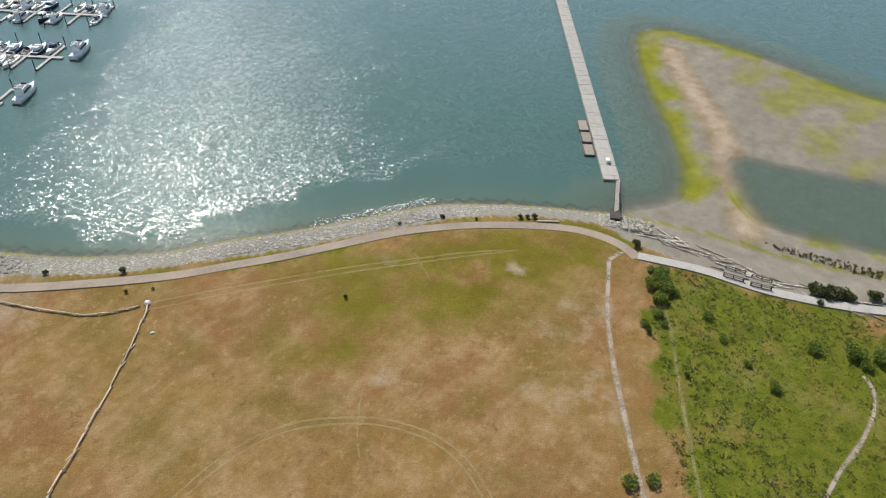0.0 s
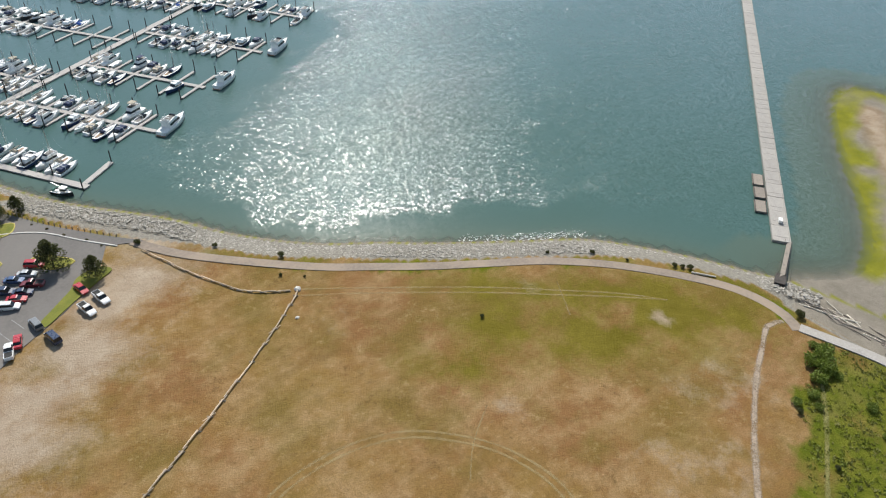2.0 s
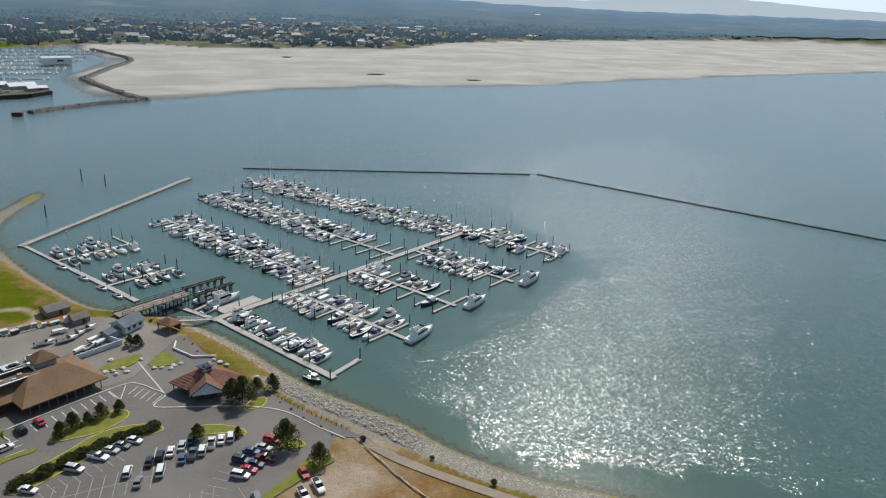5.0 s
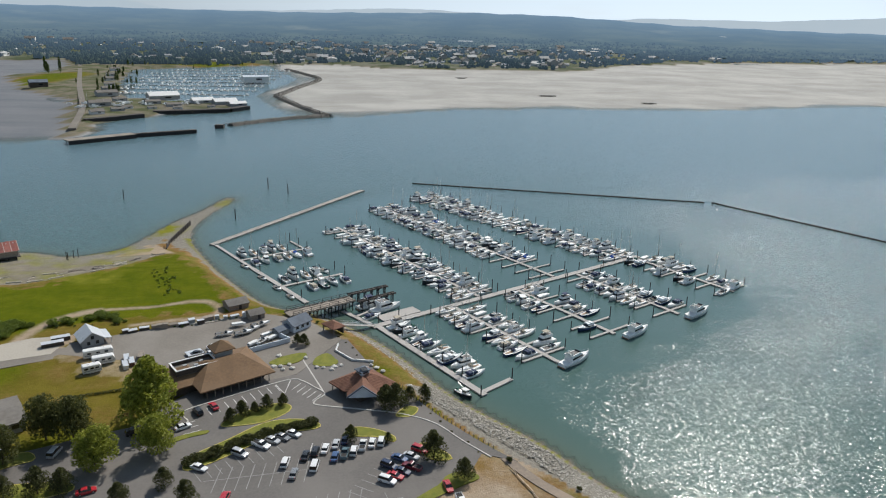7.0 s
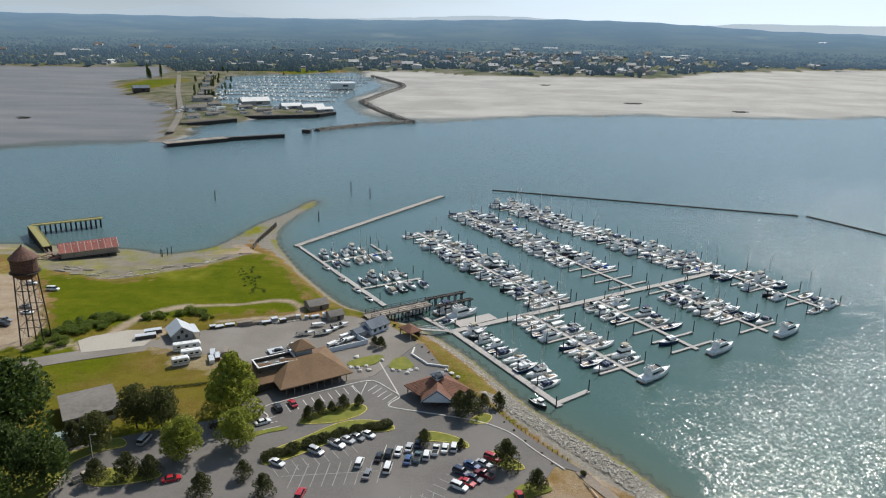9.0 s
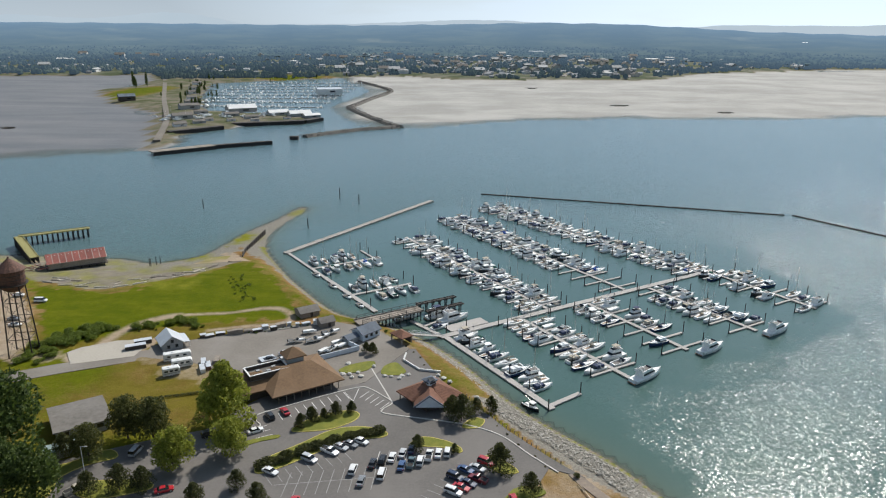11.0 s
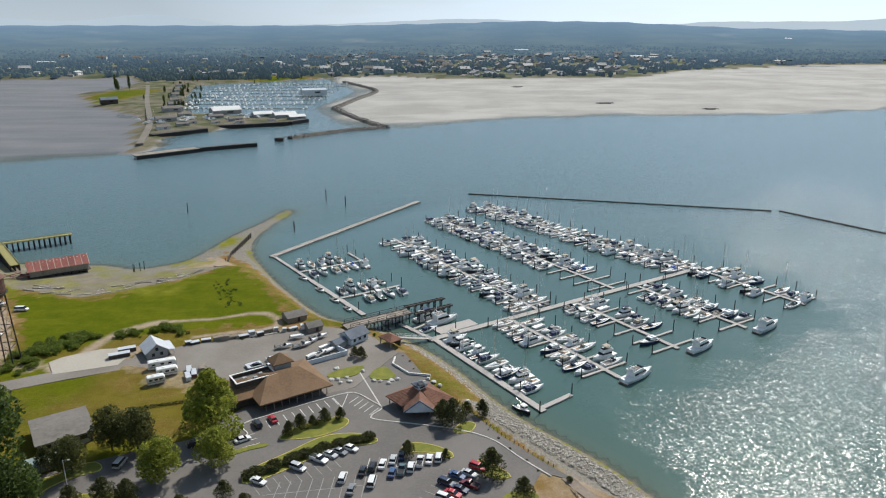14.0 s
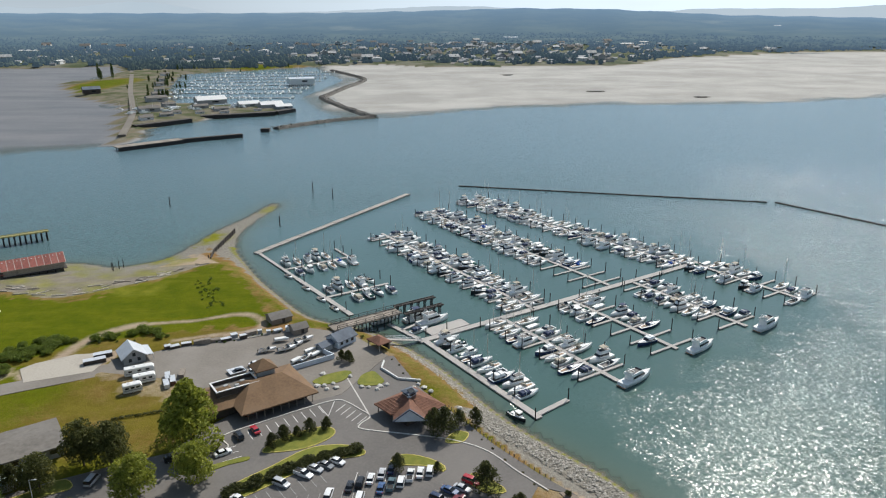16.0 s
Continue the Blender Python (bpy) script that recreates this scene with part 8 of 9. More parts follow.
def lawn_material():
    m, n, l, bsdf = nodes_of("clipped_lawn")
    pos = n.new("ShaderNodeNewGeometry").outputs["Position"]
    a, b = noise_node(n, l, pos, 0.5, 4), noise_node(n, l, pos, 4.0, 4, 0.7)
    col = mix_node(n, l, remap(n, l, a, 0.35, 0.65), (0.145, 0.165, 0.014), (0.22, 0.215, 0.024))
    col = mix_node(n, l, remap(n, l, b, 0.4, 0.75, 0, 0.6), col, (0.075, 0.09, 0.016))
    l.new(col, bsdf.inputs["Base Color"])
    bsdf.inputs["Roughness"].default_value = 0.9
    bump_node(n, l, bsdf, b, 0.7, 0.2)
    return m


LAWN = lawn_material()
island([(-45, 181.8), (-40, 181.6), (-33.5, 183.2), (-27.8, 187.6), (-26.6, 191.6), (-30, 193.6), (-36, 191.4), (-42, 187.4)], "planted island with small pines and yellow kerb")
island([(-50.5, 162.0), (-47.5, 161.4), (-39.8, 167.2), (-31.9, 174.2), (-26.1, 177.6), (-18.6, 179.0), (-17.2, 181.0), (-20, 183.4), (-26, 184.4), (-33.4, 182.4), (-41.6, 174.6), (-49.2, 167.4)], "long planted island with a dark hedge")
island([(-10.5, 175.2), (-7.2, 179.3), (-0.6, 177.6), (3.9, 173.9), (3.4, 171.6), (-0.5, 174.0), (-6, 174.6)], "small grass island with yellow kerb")
island([(9.6, 167.9), (12, 170.6), (18.4, 164.4), (17.8, 162.4), (13.2, 163.0)], "small grass island under a pine")
island([(17.0, 155.8), (22.0, 157.4), (25.0, 154.4), (20.0, 151.3), (12.5, 146.4), (6.5, 142.4), (5.0, 143.8), (10.0, 148.3), (14.5, 152.2)], "narrow grass verge beside the car park", False)
island([(-37.2, 220.2), (-33.8, 224.4), (-27.6, 227.4), (-25.2, 226), (-27.8, 220.4), (-33.9, 218.4)], "clipped yellow-green lawn ringed by boulders", False)
island([(-22.4, 218.2), (-21.8, 224), (-18.3, 226.7), (-15.6, 223), (-14.2, 219.7), (-16.8, 217.2)], "clipped yellow-green lawn ringed by boulders", False)
island([(4.4, 185.0), (7.4, 190.0), (11.0, 189.0), (9.0, 184.8)], "small green bed beside the visitor building")
island([(-58.0, 175.0), (-53.0, 178.0), (-48.2, 179.6), (-48.0, 178.0), (-52.6, 176.0), (-57.4, 173.0)], "grass verge beside the lane", False)

island([(-99, 152), (-99.8, 157.6), (-97, 162.2), (-93, 165.2), (-89.4, 167), (-90, 169.4), (-94, 170.6), (-104, 163), (-118, 166), (-124, 150), (-110, 138), (-100, 140)], "shaded planted bank below the workshop")
island([(-93.6, 152.4), (-92.0, 156.2), (-84, 157.4), (-77, 157.2), (-74.4, 154.4), (-80, 151.4), (-88, 149.6)], "planted verge with pines beside the lane")
boulder_rnd = random.Random(23)
stones = [MB().rock((0, 0, 0.2), 0.95, boulder_rnd, 0.6).mesh("boulder", STONE) for _ in range(4)]
for k, (x, y) in enumerate(((-35.3, 217.4), (-33, 217.4), (-30.4, 218.8), (-32, 215.0), (-29.1, 216.0), (-21.2, 216.4), (-18.9, 216), (-16.1, 214.6), (-15.3, 216.6), (-13.2, 217.4), (-4.6, 215.5), (-3.3, 217.3), (-1.5, 215.4), (0.6, 212.9), (-3.3, 213), (-25.4, 223.4), (-34.6, 225.4), (9.2, 202.4), (13, 199.2), (14.4, 195.6))):
    tagged(part("boulder", stones[k % 4], None, None, "pale rounded boulder at the lawn's edge", at=pose(x, y, PAVE, 0, 0, 40 * k)), category="boulder", group="boulders")

wall_run = thing("low_wall", "low white boundary wall by the shore garden", "wall")
for p, q in zip(((-15, 233.6), (-15.6, 228.4), (-9.7, 221.0)), ((-15.6, 228.4), (-9.7, 221.0), (-2.5, 219.6))):
    part("wall_section", strip([p, q], 0.4, PAVE + 0.7, 0, z2=PAVE - 0.1), WHITE_SIDING, wall_run)
yard_wall = thing("yard_fence", "pale blue-grey fence wall round the boat yard", "fence")
for p, q in (((-46.2, 227.4), (-32.2, 236.6)), ((-32.2, 236.6), (-37.4, 241.6))):
    part("fence_panel", strip([p, q], 0.3, PAVE + 1.7, 0, z2=PAVE - 0.1), BLUE_WHITE, yard_wall)

# boats and trailers stored in the yard
for k, x, y, turn, s in ((10, -56.0, 242.4, 20, 0.8), (10, -49.4, 243.4, 28, 0.85), (12, -52.6, 250.6, 15, 0.8), (10, -44.6, 250.6, 30, 0.9), (0, -41.6, 236.4, 60, 0.6), (12, -44.4, 234.4, 50, 0.75), (10, -47.2, 246.6, 35, 0.8), (12, -41.0, 241.6, 40, 0.7), (12, -38.6, 239.0, 50, 0.7)):
    src = FLEET[k][0]
    copy_thing(src, Matrix.Translation((x, y, PAVE + 0.55)) @ Matrix.Rotation(radians(turn), 4, "Z") @ Matrix.Scale(s, 4))
    tr = thing("boat_trailer", "galvanised boat trailer standing in the yard", "trailer", pose(x, y, PAVE, 0, 0, turn), "boat trailers")
    part("frame", MB().tube((-2.4, -0.6, 0.45), (2.6, 0, 0.45), 0.06, n=4).tube((-2.4, 0.6, 0.45), (2.6, 0, 0.45), 0.06, n=4).box((-1.0, 0, 0.4), (0.12, 1.8, 0.12)), STEEL, tr)
    for sg in (-1, 1):
        w = part("tyre", WHEEL, None, tr, at=Matrix.Translation((-1.0, sg * 0.95, 0.33)))
        part("rim", HUB, None, w)


def crate_pile(x, y, turn, L, W, H, mat, label, name="storage_box"):
    ob = thing(name, label, "storage", pose(x, y, LAND_Z + 0.1, 0, 0, turn), "yard clutter")
    part("body", MB().box((0, 0, H / 2), (L, W, H), taper=0.98), mat, ob)
    part("lid", MB().box((0, 0, H + 0.04), (L + 0.1, W + 0.1, 0.1)), METAL_ROOF if mat is not OLD_WOOD else OLD_WOOD, ob)
    return ob


clutter = random.Random(29)
for k in range(16):
    t = k / 15
    crate_pile(-92 + 46 * t + clutter.uniform(-0.8, 0.8), 246.5 + 15 * t + clutter.uniform(-0.8, 0.8), 20 + clutter.uniform(-15, 15), clutter.uniform(1.4, 4.2), clutter.uniform(1.2, 2.2), clutter.uniform(0.8, 2.0), clutter.choice((WHITE_SIDING, SIDING, OLD_WOOD, DARK_SIDING)), "stored box and timber along the yard's edge")
for x, y, L in ((-113.0, 236.0, 7.0), (-112.2, 240.6, 6.0)):
    crate_pile(x, y, 26, L, 2.4, 1.4, DARK_WOOD, "flat timber trailer beside the house", "flat_trailer")
for x, y, turn, mat in ((-84.4, 224.0, 110, SIDING), (-82.0, 221.6, 112, RUST), (-80.4, 226.0, 100, OLD_WOOD), (-83.2, 219.2, 115, WHITE_SIDING)):
    crate_pile(x, y, turn, 4.6, 1.6, 1.3, mat, "heap of stored materials beside the yard")
logs_n = thing("log_row", "long bleached logs lined along the yard", "logs", pose(-70, 252.6, LAND_Z + 0.25))
for k in range(5):
    part("log", MB().tube((-6 + 1.0 * k, 0.7 * k - 1.5, 0), (6 + 1.4 * k, 0.7 * k + 1.6, 0.05), 0.28, 0.2, 7), DRIFT, logs_n)

# ---- the meadow: log fence, tracks, drift wood ----
fence_rnd = random.Random(31)


def log_fence(points, label, piece=5.2):
    ob = thing("log_fence", label, "fence")
    pts = spline(points, piece)
    for k, (p, q) in enumerate(zip(pts, pts[1:])):
        p, q = Vector(p), Vector(q)
        j = Vector((fence_rnd.uniform(-0.25, 0.25), fence_rnd.uniform(-0.25, 0.25)))
        zp, zq = LAND_Z + fence_rnd.uniform(0.3, 0.5), LAND_Z + fence_rnd.uniform(0.3, 0.5)
        part("rail_log", MB().tube((*(p + j), zp), (*(q + j * 0.4 + (p - q) * fence_rnd.uniform(0.0, 0.16)), zq), 0.19, 0.14, 7), FENCE_LOG, ob)
        e = (q - p) * 0.5
        j = Vector((fence_rnd.uniform(-0.5, 0.5), fence_rnd.uniform(-0.5, 0.5)))
        part("rail_log", MB().tube((*(p - e * 0.5 + j), zp - 0.12), (*(p + e * 0.7 - j), zq - 0.1), 0.12, 0.09, 7), FENCE_LOG, ob)
        part("block", MB().tube((p.x - 0.5, p.y + 0.4, LAND_Z + 0.15), (p.x + 0.5, p.y - 0.4, LAND_Z + 0.15), 0.13, n=6), OLD_WOOD, ob)
    return ob


log_fence([(57.4, 119.8), (53.5, 116.4), (42.6, 108.3), (28.2, 98.9), (16.8, 92.0), (-4, 80)], "zigzag fence of overlapping brown logs across the meadow")
log_fence([(55.5, 121.2), (50.4, 124.4), (46.3, 128.4), (44.4, 132.0), (41.0, 139.0), (37.4, 147.8), (33.4, 158.6)], "low log fence between meadow and path", 4.0)
tagged(part("boulder", stones[1], None, None, "pale boulder at the end of the log fence", at=pose(57.8, 120.4, LAND_Z, 0, 0, 0)), category="boulder", group="boulders")
tagged(part("boulder", stones[2], None, None, "pale boulder lying in the dry meadow", at=pose(52.6, 111.6, LAND_Z, 0, 0, 60) @ Matrix.Scale(0.7, 4)), category="boulder", group="boulders")


def track_material(name, colour, strength):
    """A worn line in the grass that breaks up at its edges."""
    m, n, l, bsdf = nodes_of(name)
    pos = n.new("ShaderNodeNewGeometry").outputs["Position"]
    a, b = noise_node(n, l, pos, 2.6, 4, 0.7), noise_node(n, l, pos, 0.25, 3)
    l.new(mix_node(n, l, remap(n, l, a, 0.3, 0.7), tuple(0.8 * c for c in colour), colour), bsdf.inputs["Base Color"])
    bsdf.inputs["Roughness"].default_value = 0.95
    v = math_node(n, l, "ADD", math_node(n, l, "MULTIPLY", a, 0.6), math_node(n, l, "MULTIPLY", b, 0.9))
    worn = n.new("ShaderNodeAttribute")
    worn.attribute_name = "worn"
    l.new(math_node(n, l, "MULTIPLY", worn.outputs["Fac"], remap(n, l, v, 0.6, 0.85, strength * 0.45, strength)), bsdf.inputs["Alpha"])
    return m


STRAW = track_material("pressed_straw_track", (0.42, 0.315, 0.15), 0.5)
DUST = track_material("dusty_foot_path", (0.40, 0.32, 0.24), 0.95)
GRASSY = track_material("trodden_grass_track", (0.26, 0.24, 0.08), 0.75)


def track(points, width, material, label, lift=0.03):
    pts = spline(points, 2.0)
    zs = heights(np.array([p[0] for p in pts]), np.array([p[1] for p in pts])) + lift
    mb, n = MB(), len(pts)
    v = []
    for i, p in enumerate(pts):
        a, b = pts[max(i - 1, 0)], pts[min(i + 1, n - 1)]
        d = Vector((b[0] - a[0], b[1] - a[1])).normalized()
        w = width / 2 * (0.92 + 0.16 * math.sin(i * 0.9) * math.sin(i * 0.37))
        v += [(p[0] - d.y * w * k, p[1] + d.x * w * k, zs[i]) for k in (1.5, 0.6, -0.6, -1.5)]
    mb.add(v, [(4 * i + k, 4 * i + k + 1, 4 * i + k + 5, 4 * i + k + 4) for i in range(n - 1) for k in range(3)])
    ob = structure("track", mb, material, label, "track")
    worn = ob.data.attributes.new("worn", "FLOAT_COLOR", "POINT")
    worn.data.foreach_set("color", np.repeat(np.tile([0.0, 1.0, 1.0, 0.0], n), 4).astype(np.float32))
    return ob


arc = [(14, 66), (22, 72), (30.1, 74.6), (41.5, 74.4), (52.4, 70.8), (60.5, 63.6), (66.5, 54.2), (68.7, 42), (64.2, 30), (56, 20)]
mid_arc = Vector((40, 45))
for k in (1.0, 0.945):
    track([tuple(mid_arc + (Vector(p) - mid_arc) * k) for p in arc], 0.55, STRAW, "pale circling wheel track in dry grass")
for off in (0.0, 1.7):
    track([(56.6 + off, 118.4 + off), (70.9 + off * 0.6, 108.8 + off), (92.4 + off * 0.6, 93 + off), (107.5 + off * 0.6, 80.6 + off * 0.8), (119 + off * 0.6, 71 + off * 0.5), (127.2, 63.4)], 0.5, STRAW, "pale double wheel track in dry grass", 0.034)
track([(104.2, 74), (110.6, 84.6)], 0.3, STRAW, "faint foot track crossing the meadow", 0.04)
track([(70.4, 65.5), (62, 60), (56, 54)], 0.3, STRAW, "faint foot track crossing the meadow", 0.04)
track([(143, 42), (138.4, 43.2), (131, 40), (121, 35.3), (107.3, 27.2), (92.7, 17), (80.8, 8.2), (66, -4)], 1.2, DUST, "dusty pale foot path through the meadow")
track([(143, 33), (139.3, 31.4), (131, 25.6), (121.6, 19.7), (107.3, 11.9), (87, 0), (72, -10)], 0.9, GRASSY, "trodden track through rough grass", 0.07)
track([(136, -17), (133.4, -19.5), (126.2, -21.0), (116.4, -20.4), (109, -19), (101.7, -18.2), (90, -17)], 0.9, DUST, "narrow pale path through brambles", 0.06)

# drift logs along the beach below the walkway
drift_rnd = random.Random(37)
for k in range(95):
    t = drift_rnd.random() ** 1.1
    x = 152.5 + 5.5 * drift_rnd.random() + 10 * max(0, t - 0.7) + (2 if k % 3 else 0)
    y = 47 - 62 * t
    turn = math.atan2(-62, 6) + drift_rnd.uniform(-0.5, 0.5)
    L, r = drift_rnd.uniform(1.5, 8.0), drift_rnd.uniform(0.09, 0.24)
    z = float(heights(np.array([x]), np.array([y]))[0]) + r * 0.8
    c, s = math.cos(turn) * L / 2, math.sin(turn) * L / 2
    mb = MB().tube((-c, -s, 0), (c * 0.3, s * 0.3, 0.05), r, r * 0.85, 7).tube((c * 0.3, s * 0.3, 0.05), (c, s + 0.2, 0), r * 0.85, r * 0.6, 7)
    tagged(part("drift_log", mb, DRIFT if k % 2 else OLD_WOOD, None, "bleached drift log lying on the beach", at=Matrix.Translation((x, y, z))), category="log", group="drift logs")
reeds, reed_rnd = MB(), random.Random(53)
for k in range(150):
    t = reed_rnd.random() ** 0.6
    x, y = 173 + 6 * t + reed_rnd.uniform(-1.6, 1.6) * (0.4 + t), 17 - 32 * t + reed_rnd.uniform(-1, 1)
    leaf_cloud(reeds, reed_rnd, (x, y, 0.55), 0.4, 5, 0.28, 0.8)
tagged(part("marsh_reeds", reeds, LEAF_DRY, None, "dark marsh reed stubs on the beach mud"), category="reeds", kind="stuff")
log2 = MB().tube((-3, 0, 0), (3, 0.4, 0), 0.3, 0.2, 7)
for x, y, turn in ((142.4, 63.6, -58), (72.6, -22.6, 40), (-172, 300.5, 10), (-164, 299.4, -6), (-155, 298.8, 5), (-147, 300.2, 24), (-140, 304.6, 32), (-182, 304, -20), (-126, 313.6, 36), (-119, 322, 44)):
    z = float(heights(np.array([x]), np.array([y]))[0]) + 0.25
    tagged(part("drift_log", log2, DRIFT, None, "bleached drift log lying on the ground", at=pose(x, y, z, 0, 0, turn)), category="log", group="drift logs")

# two timber look-out platforms on the seaside walkway
for x, y, turn in ((149.6, 16.0, -80), (150.4, 9.6, -76)):
    ob = thing("viewing_deck", "small timber viewing deck with railings over the beach", "deck", pose(x + 1.4, y, 0, 0, 0, turn))
    part("deck", MB().box((0, 0.6, LAND_Z + 0.35), (5.0, 3.4, 0.25)), OLD_WOOD, ob)
    for sx in (-2.3, 0, 2.3):
        for sy in (-0.9, 2.1):
            part("post", MB().box((sx, sy, LAND_Z - 0.2), (0.22, 0.22, 3.2)), DARK_WOOD, ob)
    for sy in (-0.9, 2.1):
        part("rail", MB().box((0, sy, LAND_Z + 1.35), (5.0, 0.14, 0.14)).box((0, sy, LAND_Z + 0.85), (5.0, 0.1, 0.12)), DARK_WOOD, ob)

# landing of the long pier: ramp, side floats, gear
ramp = thing("pier_ramp", "weathered ramp from the stony bank to the float pier", "gangway")
part("walkway", MB().loft([[(x - 0.9, y, z), (x + 0.9, y - 0.5, z), (x + 0.9, y - 0.5, z - 0.25), (x - 0.9, y, z - 0.25)] for x, y, z in ((160.0, 52.0, 2.4), (177.0, 59.4, 0.95))]), OLD_WOOD, ramp)
for sg in (-1, 1):
    part("handrail", MB().tube((160 - 0.4 * sg, 52 + 0.85 * sg, 3.3), (177 - 0.4 * sg, 59.4 + 0.85 * sg, 1.9), 0.06, n=4).tube((160 - 0.4 * sg, 52 + 0.85 * sg, 2.3), (160 - 0.4 * sg, 52 + 0.85 * sg, 3.3), 0.06, n=4), DARK_WOOD, ramp)
part("abutment", MB().box((158.8, 51.4, 1.6), (4.4, 2.6, 1.4), 25), DARK_WOOD, ramp)
for x, y, L in ((202.6, 81.6, 6.6), (196.2, 77.0, 6.2), (189.5, 72.6, 6.4)):
    fl = thing("side_float", "small weathered timber float beside the pier", "float", pose(x - 1.6, y + 2.0, 0, 0, 0, 35), "side floats")
    part("deck", MB().box((0, 0, 0.45), (L, 3.4, 0.5)), OLD_WOOD, fl)
    for k in (-1, 1):
        part("bull_rail", MB().box((0, 1.55 * k, 0.8), (L, 0.2, 0.2)), DARK_WOOD, fl)
box_ob = thing("gear_box", "pale gear box standing on the pier", "box", pose(184.6, 66.4, 0.85, 0, 0, 35))
part("body", MB().box((0, 0, 0.45), (1.6, 1.0, 0.9)), DECK_GEL, box_ob)
part("lid", MB().box((0, 0, 0.93), (1.7, 1.1, 0.08)), WHITE_GEL, box_ob)

# timber groyne and stakes of the north beach
groyne = thing("timber_groyne", "dark timber groyne at the end of the sand spit", "groyne")
for p, q in zip(((-106, 349), (-108, 362), (-107.5, 378), (-106.5, 398))[:-1], ((-108, 362), (-107.5, 378), (-106.5, 398))):
    part("planking", strip([p, q], 0.5, 2.6, 0, z2=-0.5), DARK_WOOD, groyne)
for k in range(12):
    part("post", MB().tube((-107.4 + 0.1 * k, 350 + 4.2 * k, -0.8), (-107.4 + 0.1 * k, 350 + 4.2 * k, 3.2), 0.2, n=6), PILE, groyne)
for x, y in ((-149.2, 337.6), (-146.6, 339.4), (-147.9, 336.0), (-145.4, 341.6)):
    pile(x, y, top=4.4, group="beach stakes")
# shore posts between path and bank
for k in range(26):
    t = k / 25
    x, y = 30.6 - 24.6 * t - 1.6 * math.sin(math.pi * t), 167.5 + 36 * t
    tagged(part("post", MB().tube((0, 0, 0), (0, 0, 1.0), 0.12, n=6), OLD_WOOD, None, "short timber post on the shore bank", at=Matrix.Translation((x, y, LAND_Z))), category="post", group="shore posts")
lamp = thing("lamp_post", "slim pale lamp post beside the lane", "lamp post", pose(-93.4, 158.5, PAVE))
part("pole", MB().tube((0, 0, 0), (0, 0, 9), 0.12, 0.07, 8), METAL_ROOF, lamp)
part("arm", MB().tube((0, 0, 8.9), (1.2, 0, 9.1), 0.05, n=5), METAL_ROOF, lamp)
part("head", MB().box((1.4, 0, 9.08), (0.7, 0.3, 0.14), taper=0.8), SIDING, lamp)

# dark clipped hedge line across the dry grass, and a green bush clump by the caravans
low_hedge = thing("low_hedge", "long low dark hedge across the dry grass", "hedge")
hedge_mb, hedge_rnd = MB(), random.Random(43)
for k in range(26):
    t = k / 25
    leaf_cloud(hedge_mb, hedge_rnd, (-92.3 + 13.9 * t, 199.3 + 4.4 * t, LAND_Z + 0.4), 0.55, 16, 0.25, 0.7)
part("foliage", hedge_mb, LEAF_DARK, low_hedge)

# pale concrete apron in front of the house
APRON = [(-130, 222.6), (-136, 232), (-133, 236), (-122.5, 242.4), (-113, 243.4), (-110, 238), (-111, 229.5)]
LAP = [(104.5, 115.6), (113, 109.6), (121.6, 104.2), (128, 100.2), (135, 96.2)]
RUIN, BUOY = (-197, 322), (614, 762)
NORTH = [(-182, 308), (-156, 302), (-128, 316), (-103, 338)]
structure("pavement", MB().prism(APRON, LAND_Z - 0.2, LAND_Z + 0.14), APRON_SLAB := surface("sun_bleached_concrete", (0.40, 0.365, 0.31), 0.9, fine=1.5, coarse=0.12, amount=0.12, dirt=(0.36, 0.33, 0.28), dirt_amount=0.6), "pale dusty concrete apron beside the field", "apron")

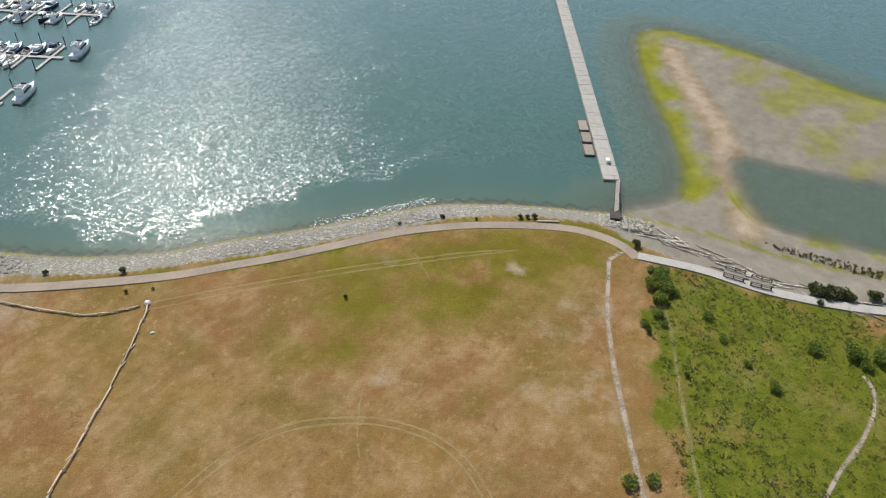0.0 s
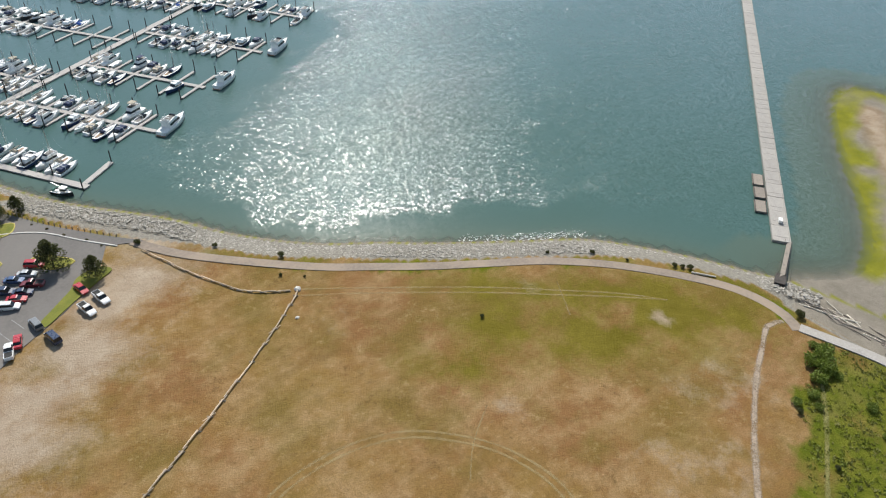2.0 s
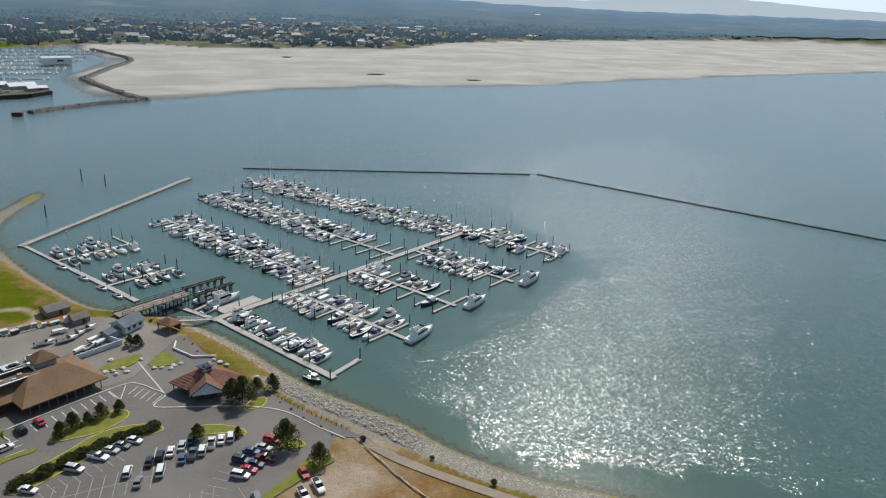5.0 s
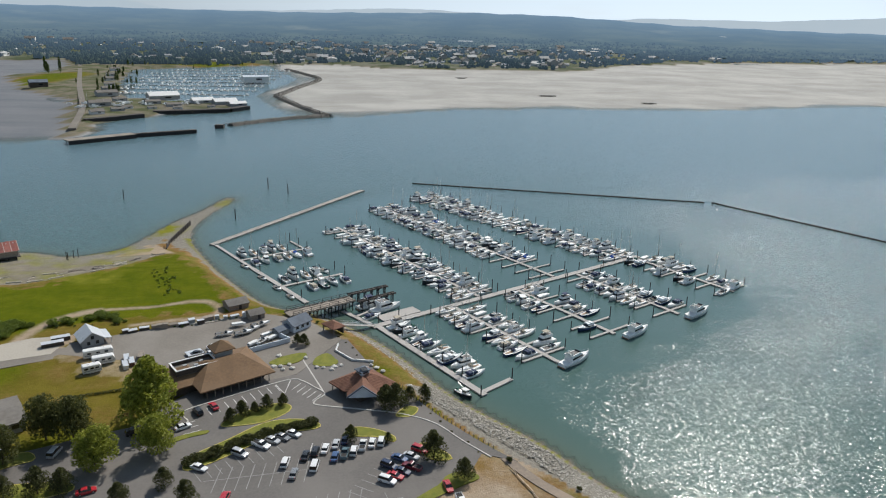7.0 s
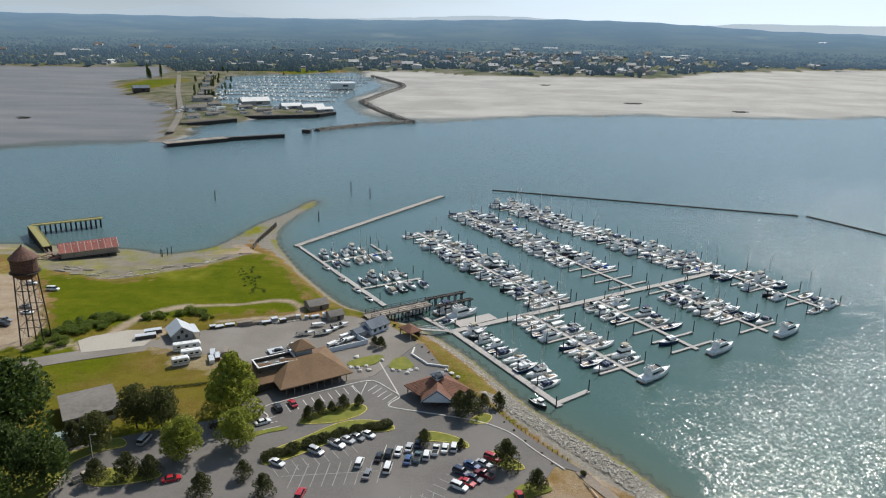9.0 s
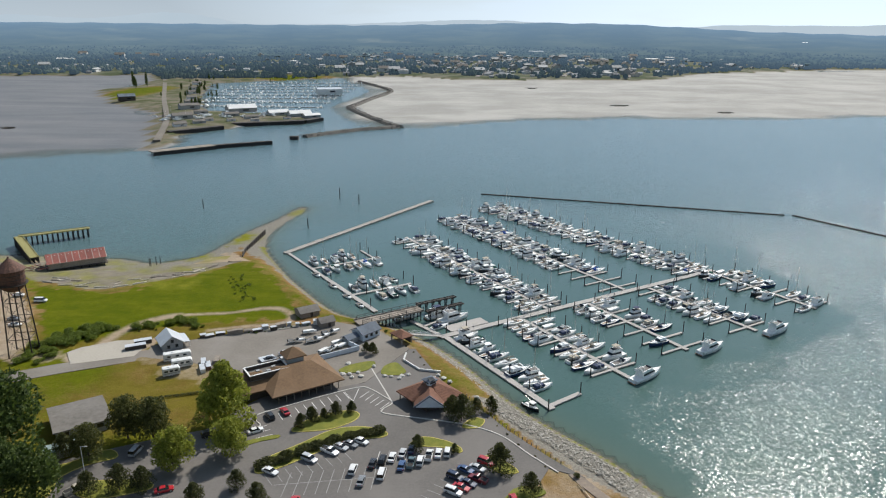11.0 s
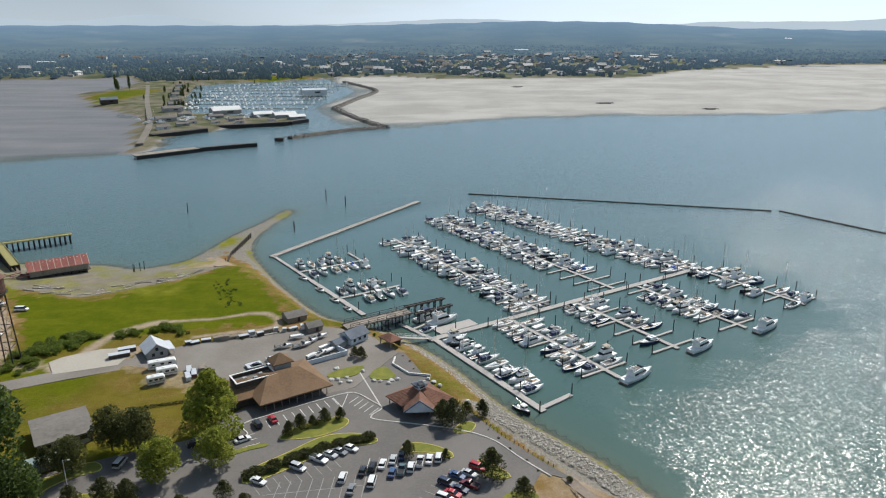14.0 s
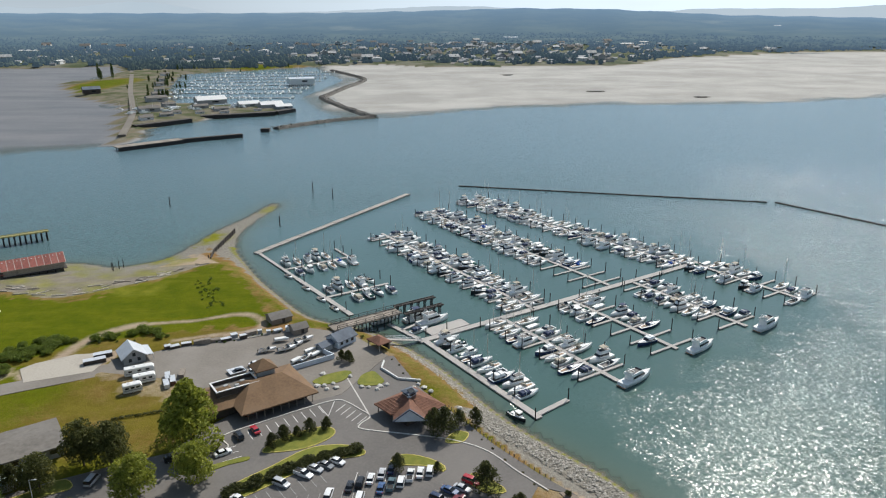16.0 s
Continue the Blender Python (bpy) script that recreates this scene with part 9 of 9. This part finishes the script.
# white flecks added for the sun's sparkle on small waves at the stones
foam, sparkle_rnd = MB(), random.Random(61)
for k in range(260):
    t = sparkle_rnd.random()
    i = min(int(t * (len(LAP) - 1)), len(LAP) - 2)
    p = Vector(LAP[i]).lerp(Vector(LAP[i + 1]), t * (len(LAP) - 1) - i)
    x, y = p.x + sparkle_rnd.gauss(0.6, 0.9), p.y + sparkle_rnd.gauss(0.6, 0.9)
    L, w, a = sparkle_rnd.uniform(0.08, 0.34), sparkle_rnd.uniform(0.03, 0.08), radians(-36) + sparkle_rnd.gauss(0, 0.25)
    ca, sa = math.cos(a), math.sin(a)
    foam.loft([[(x + ca * u * L - sa * v * w * k2, y + sa * u * L + ca * v * w * k2, zz) for u, v, k2 in ((-1, 0, 1), (-0.3, -1, 1), (0.5, -0.8, 1), (1, 0, 1), (0.4, 0.9, 1), (-0.4, 1, 1))] for zz in (-0.02, 0.06)])
tagged(part("shore_sparkle", foam, surface("foam", (0.82, 0.83, 0.82), 0.6, amount=0.08), None, "white flecks in place of sun sparkle along the stony bank"), category="foam", kind="stuff")

# timbers of the ruined pier head, and drift wood along the north beach
ruin = thing("timber_heap", "collapsed rusty-brown timbers beside the old shed", "timber heap", pose(RUIN[0], RUIN[1], LAND_Z))
ruin_rnd = random.Random(67)
for k in range(22):
    a, L = ruin_rnd.uniform(0, 3.14), ruin_rnd.uniform(2.0, 5.5)
    x, y, z = ruin_rnd.uniform(-5, 5), ruin_rnd.uniform(-4, 4), ruin_rnd.uniform(0.0, 0.9)
    c, d = math.cos(a) * L / 2, math.sin(a) * L / 2
    part("timber", MB().tube((x - c, y - d, z), (x + c, y + d, z + ruin_rnd.uniform(-0.2, 0.5)), 0.17, 0.15, 5), ruin_rnd.choice((RUST, OLD_WOOD, RED_METAL)), ruin)
for k in range(34):
    t = ruin_rnd.random()
    x, y = np.interp(t, [0, 0.3, 0.6, 1], [p[0] for p in NORTH]), np.interp(t, [0, 0.3, 0.6, 1], [p[1] for p in NORTH])
    x, y = float(x) + ruin_rnd.uniform(-2, 2), float(y) + ruin_rnd.uniform(-1.0, 5.5)
    z = float(heights(np.array([x]), np.array([y]))[0]) + 0.2
    tagged(part("drift_log", log2, DRIFT if k % 3 else OLD_WOOD, None, "bleached drift log lying on the ground", at=pose(x, y, z, 0, 0, 20 + ruin_rnd.uniform(-45, 45)) @ Matrix.Scale(ruin_rnd.uniform(0.4, 1.0), 4)), category="log", group="drift logs")
# small buoy, stood in for by a short pile
pile(*BUOY, top=2.2, r=0.5, group="channel marker piles")
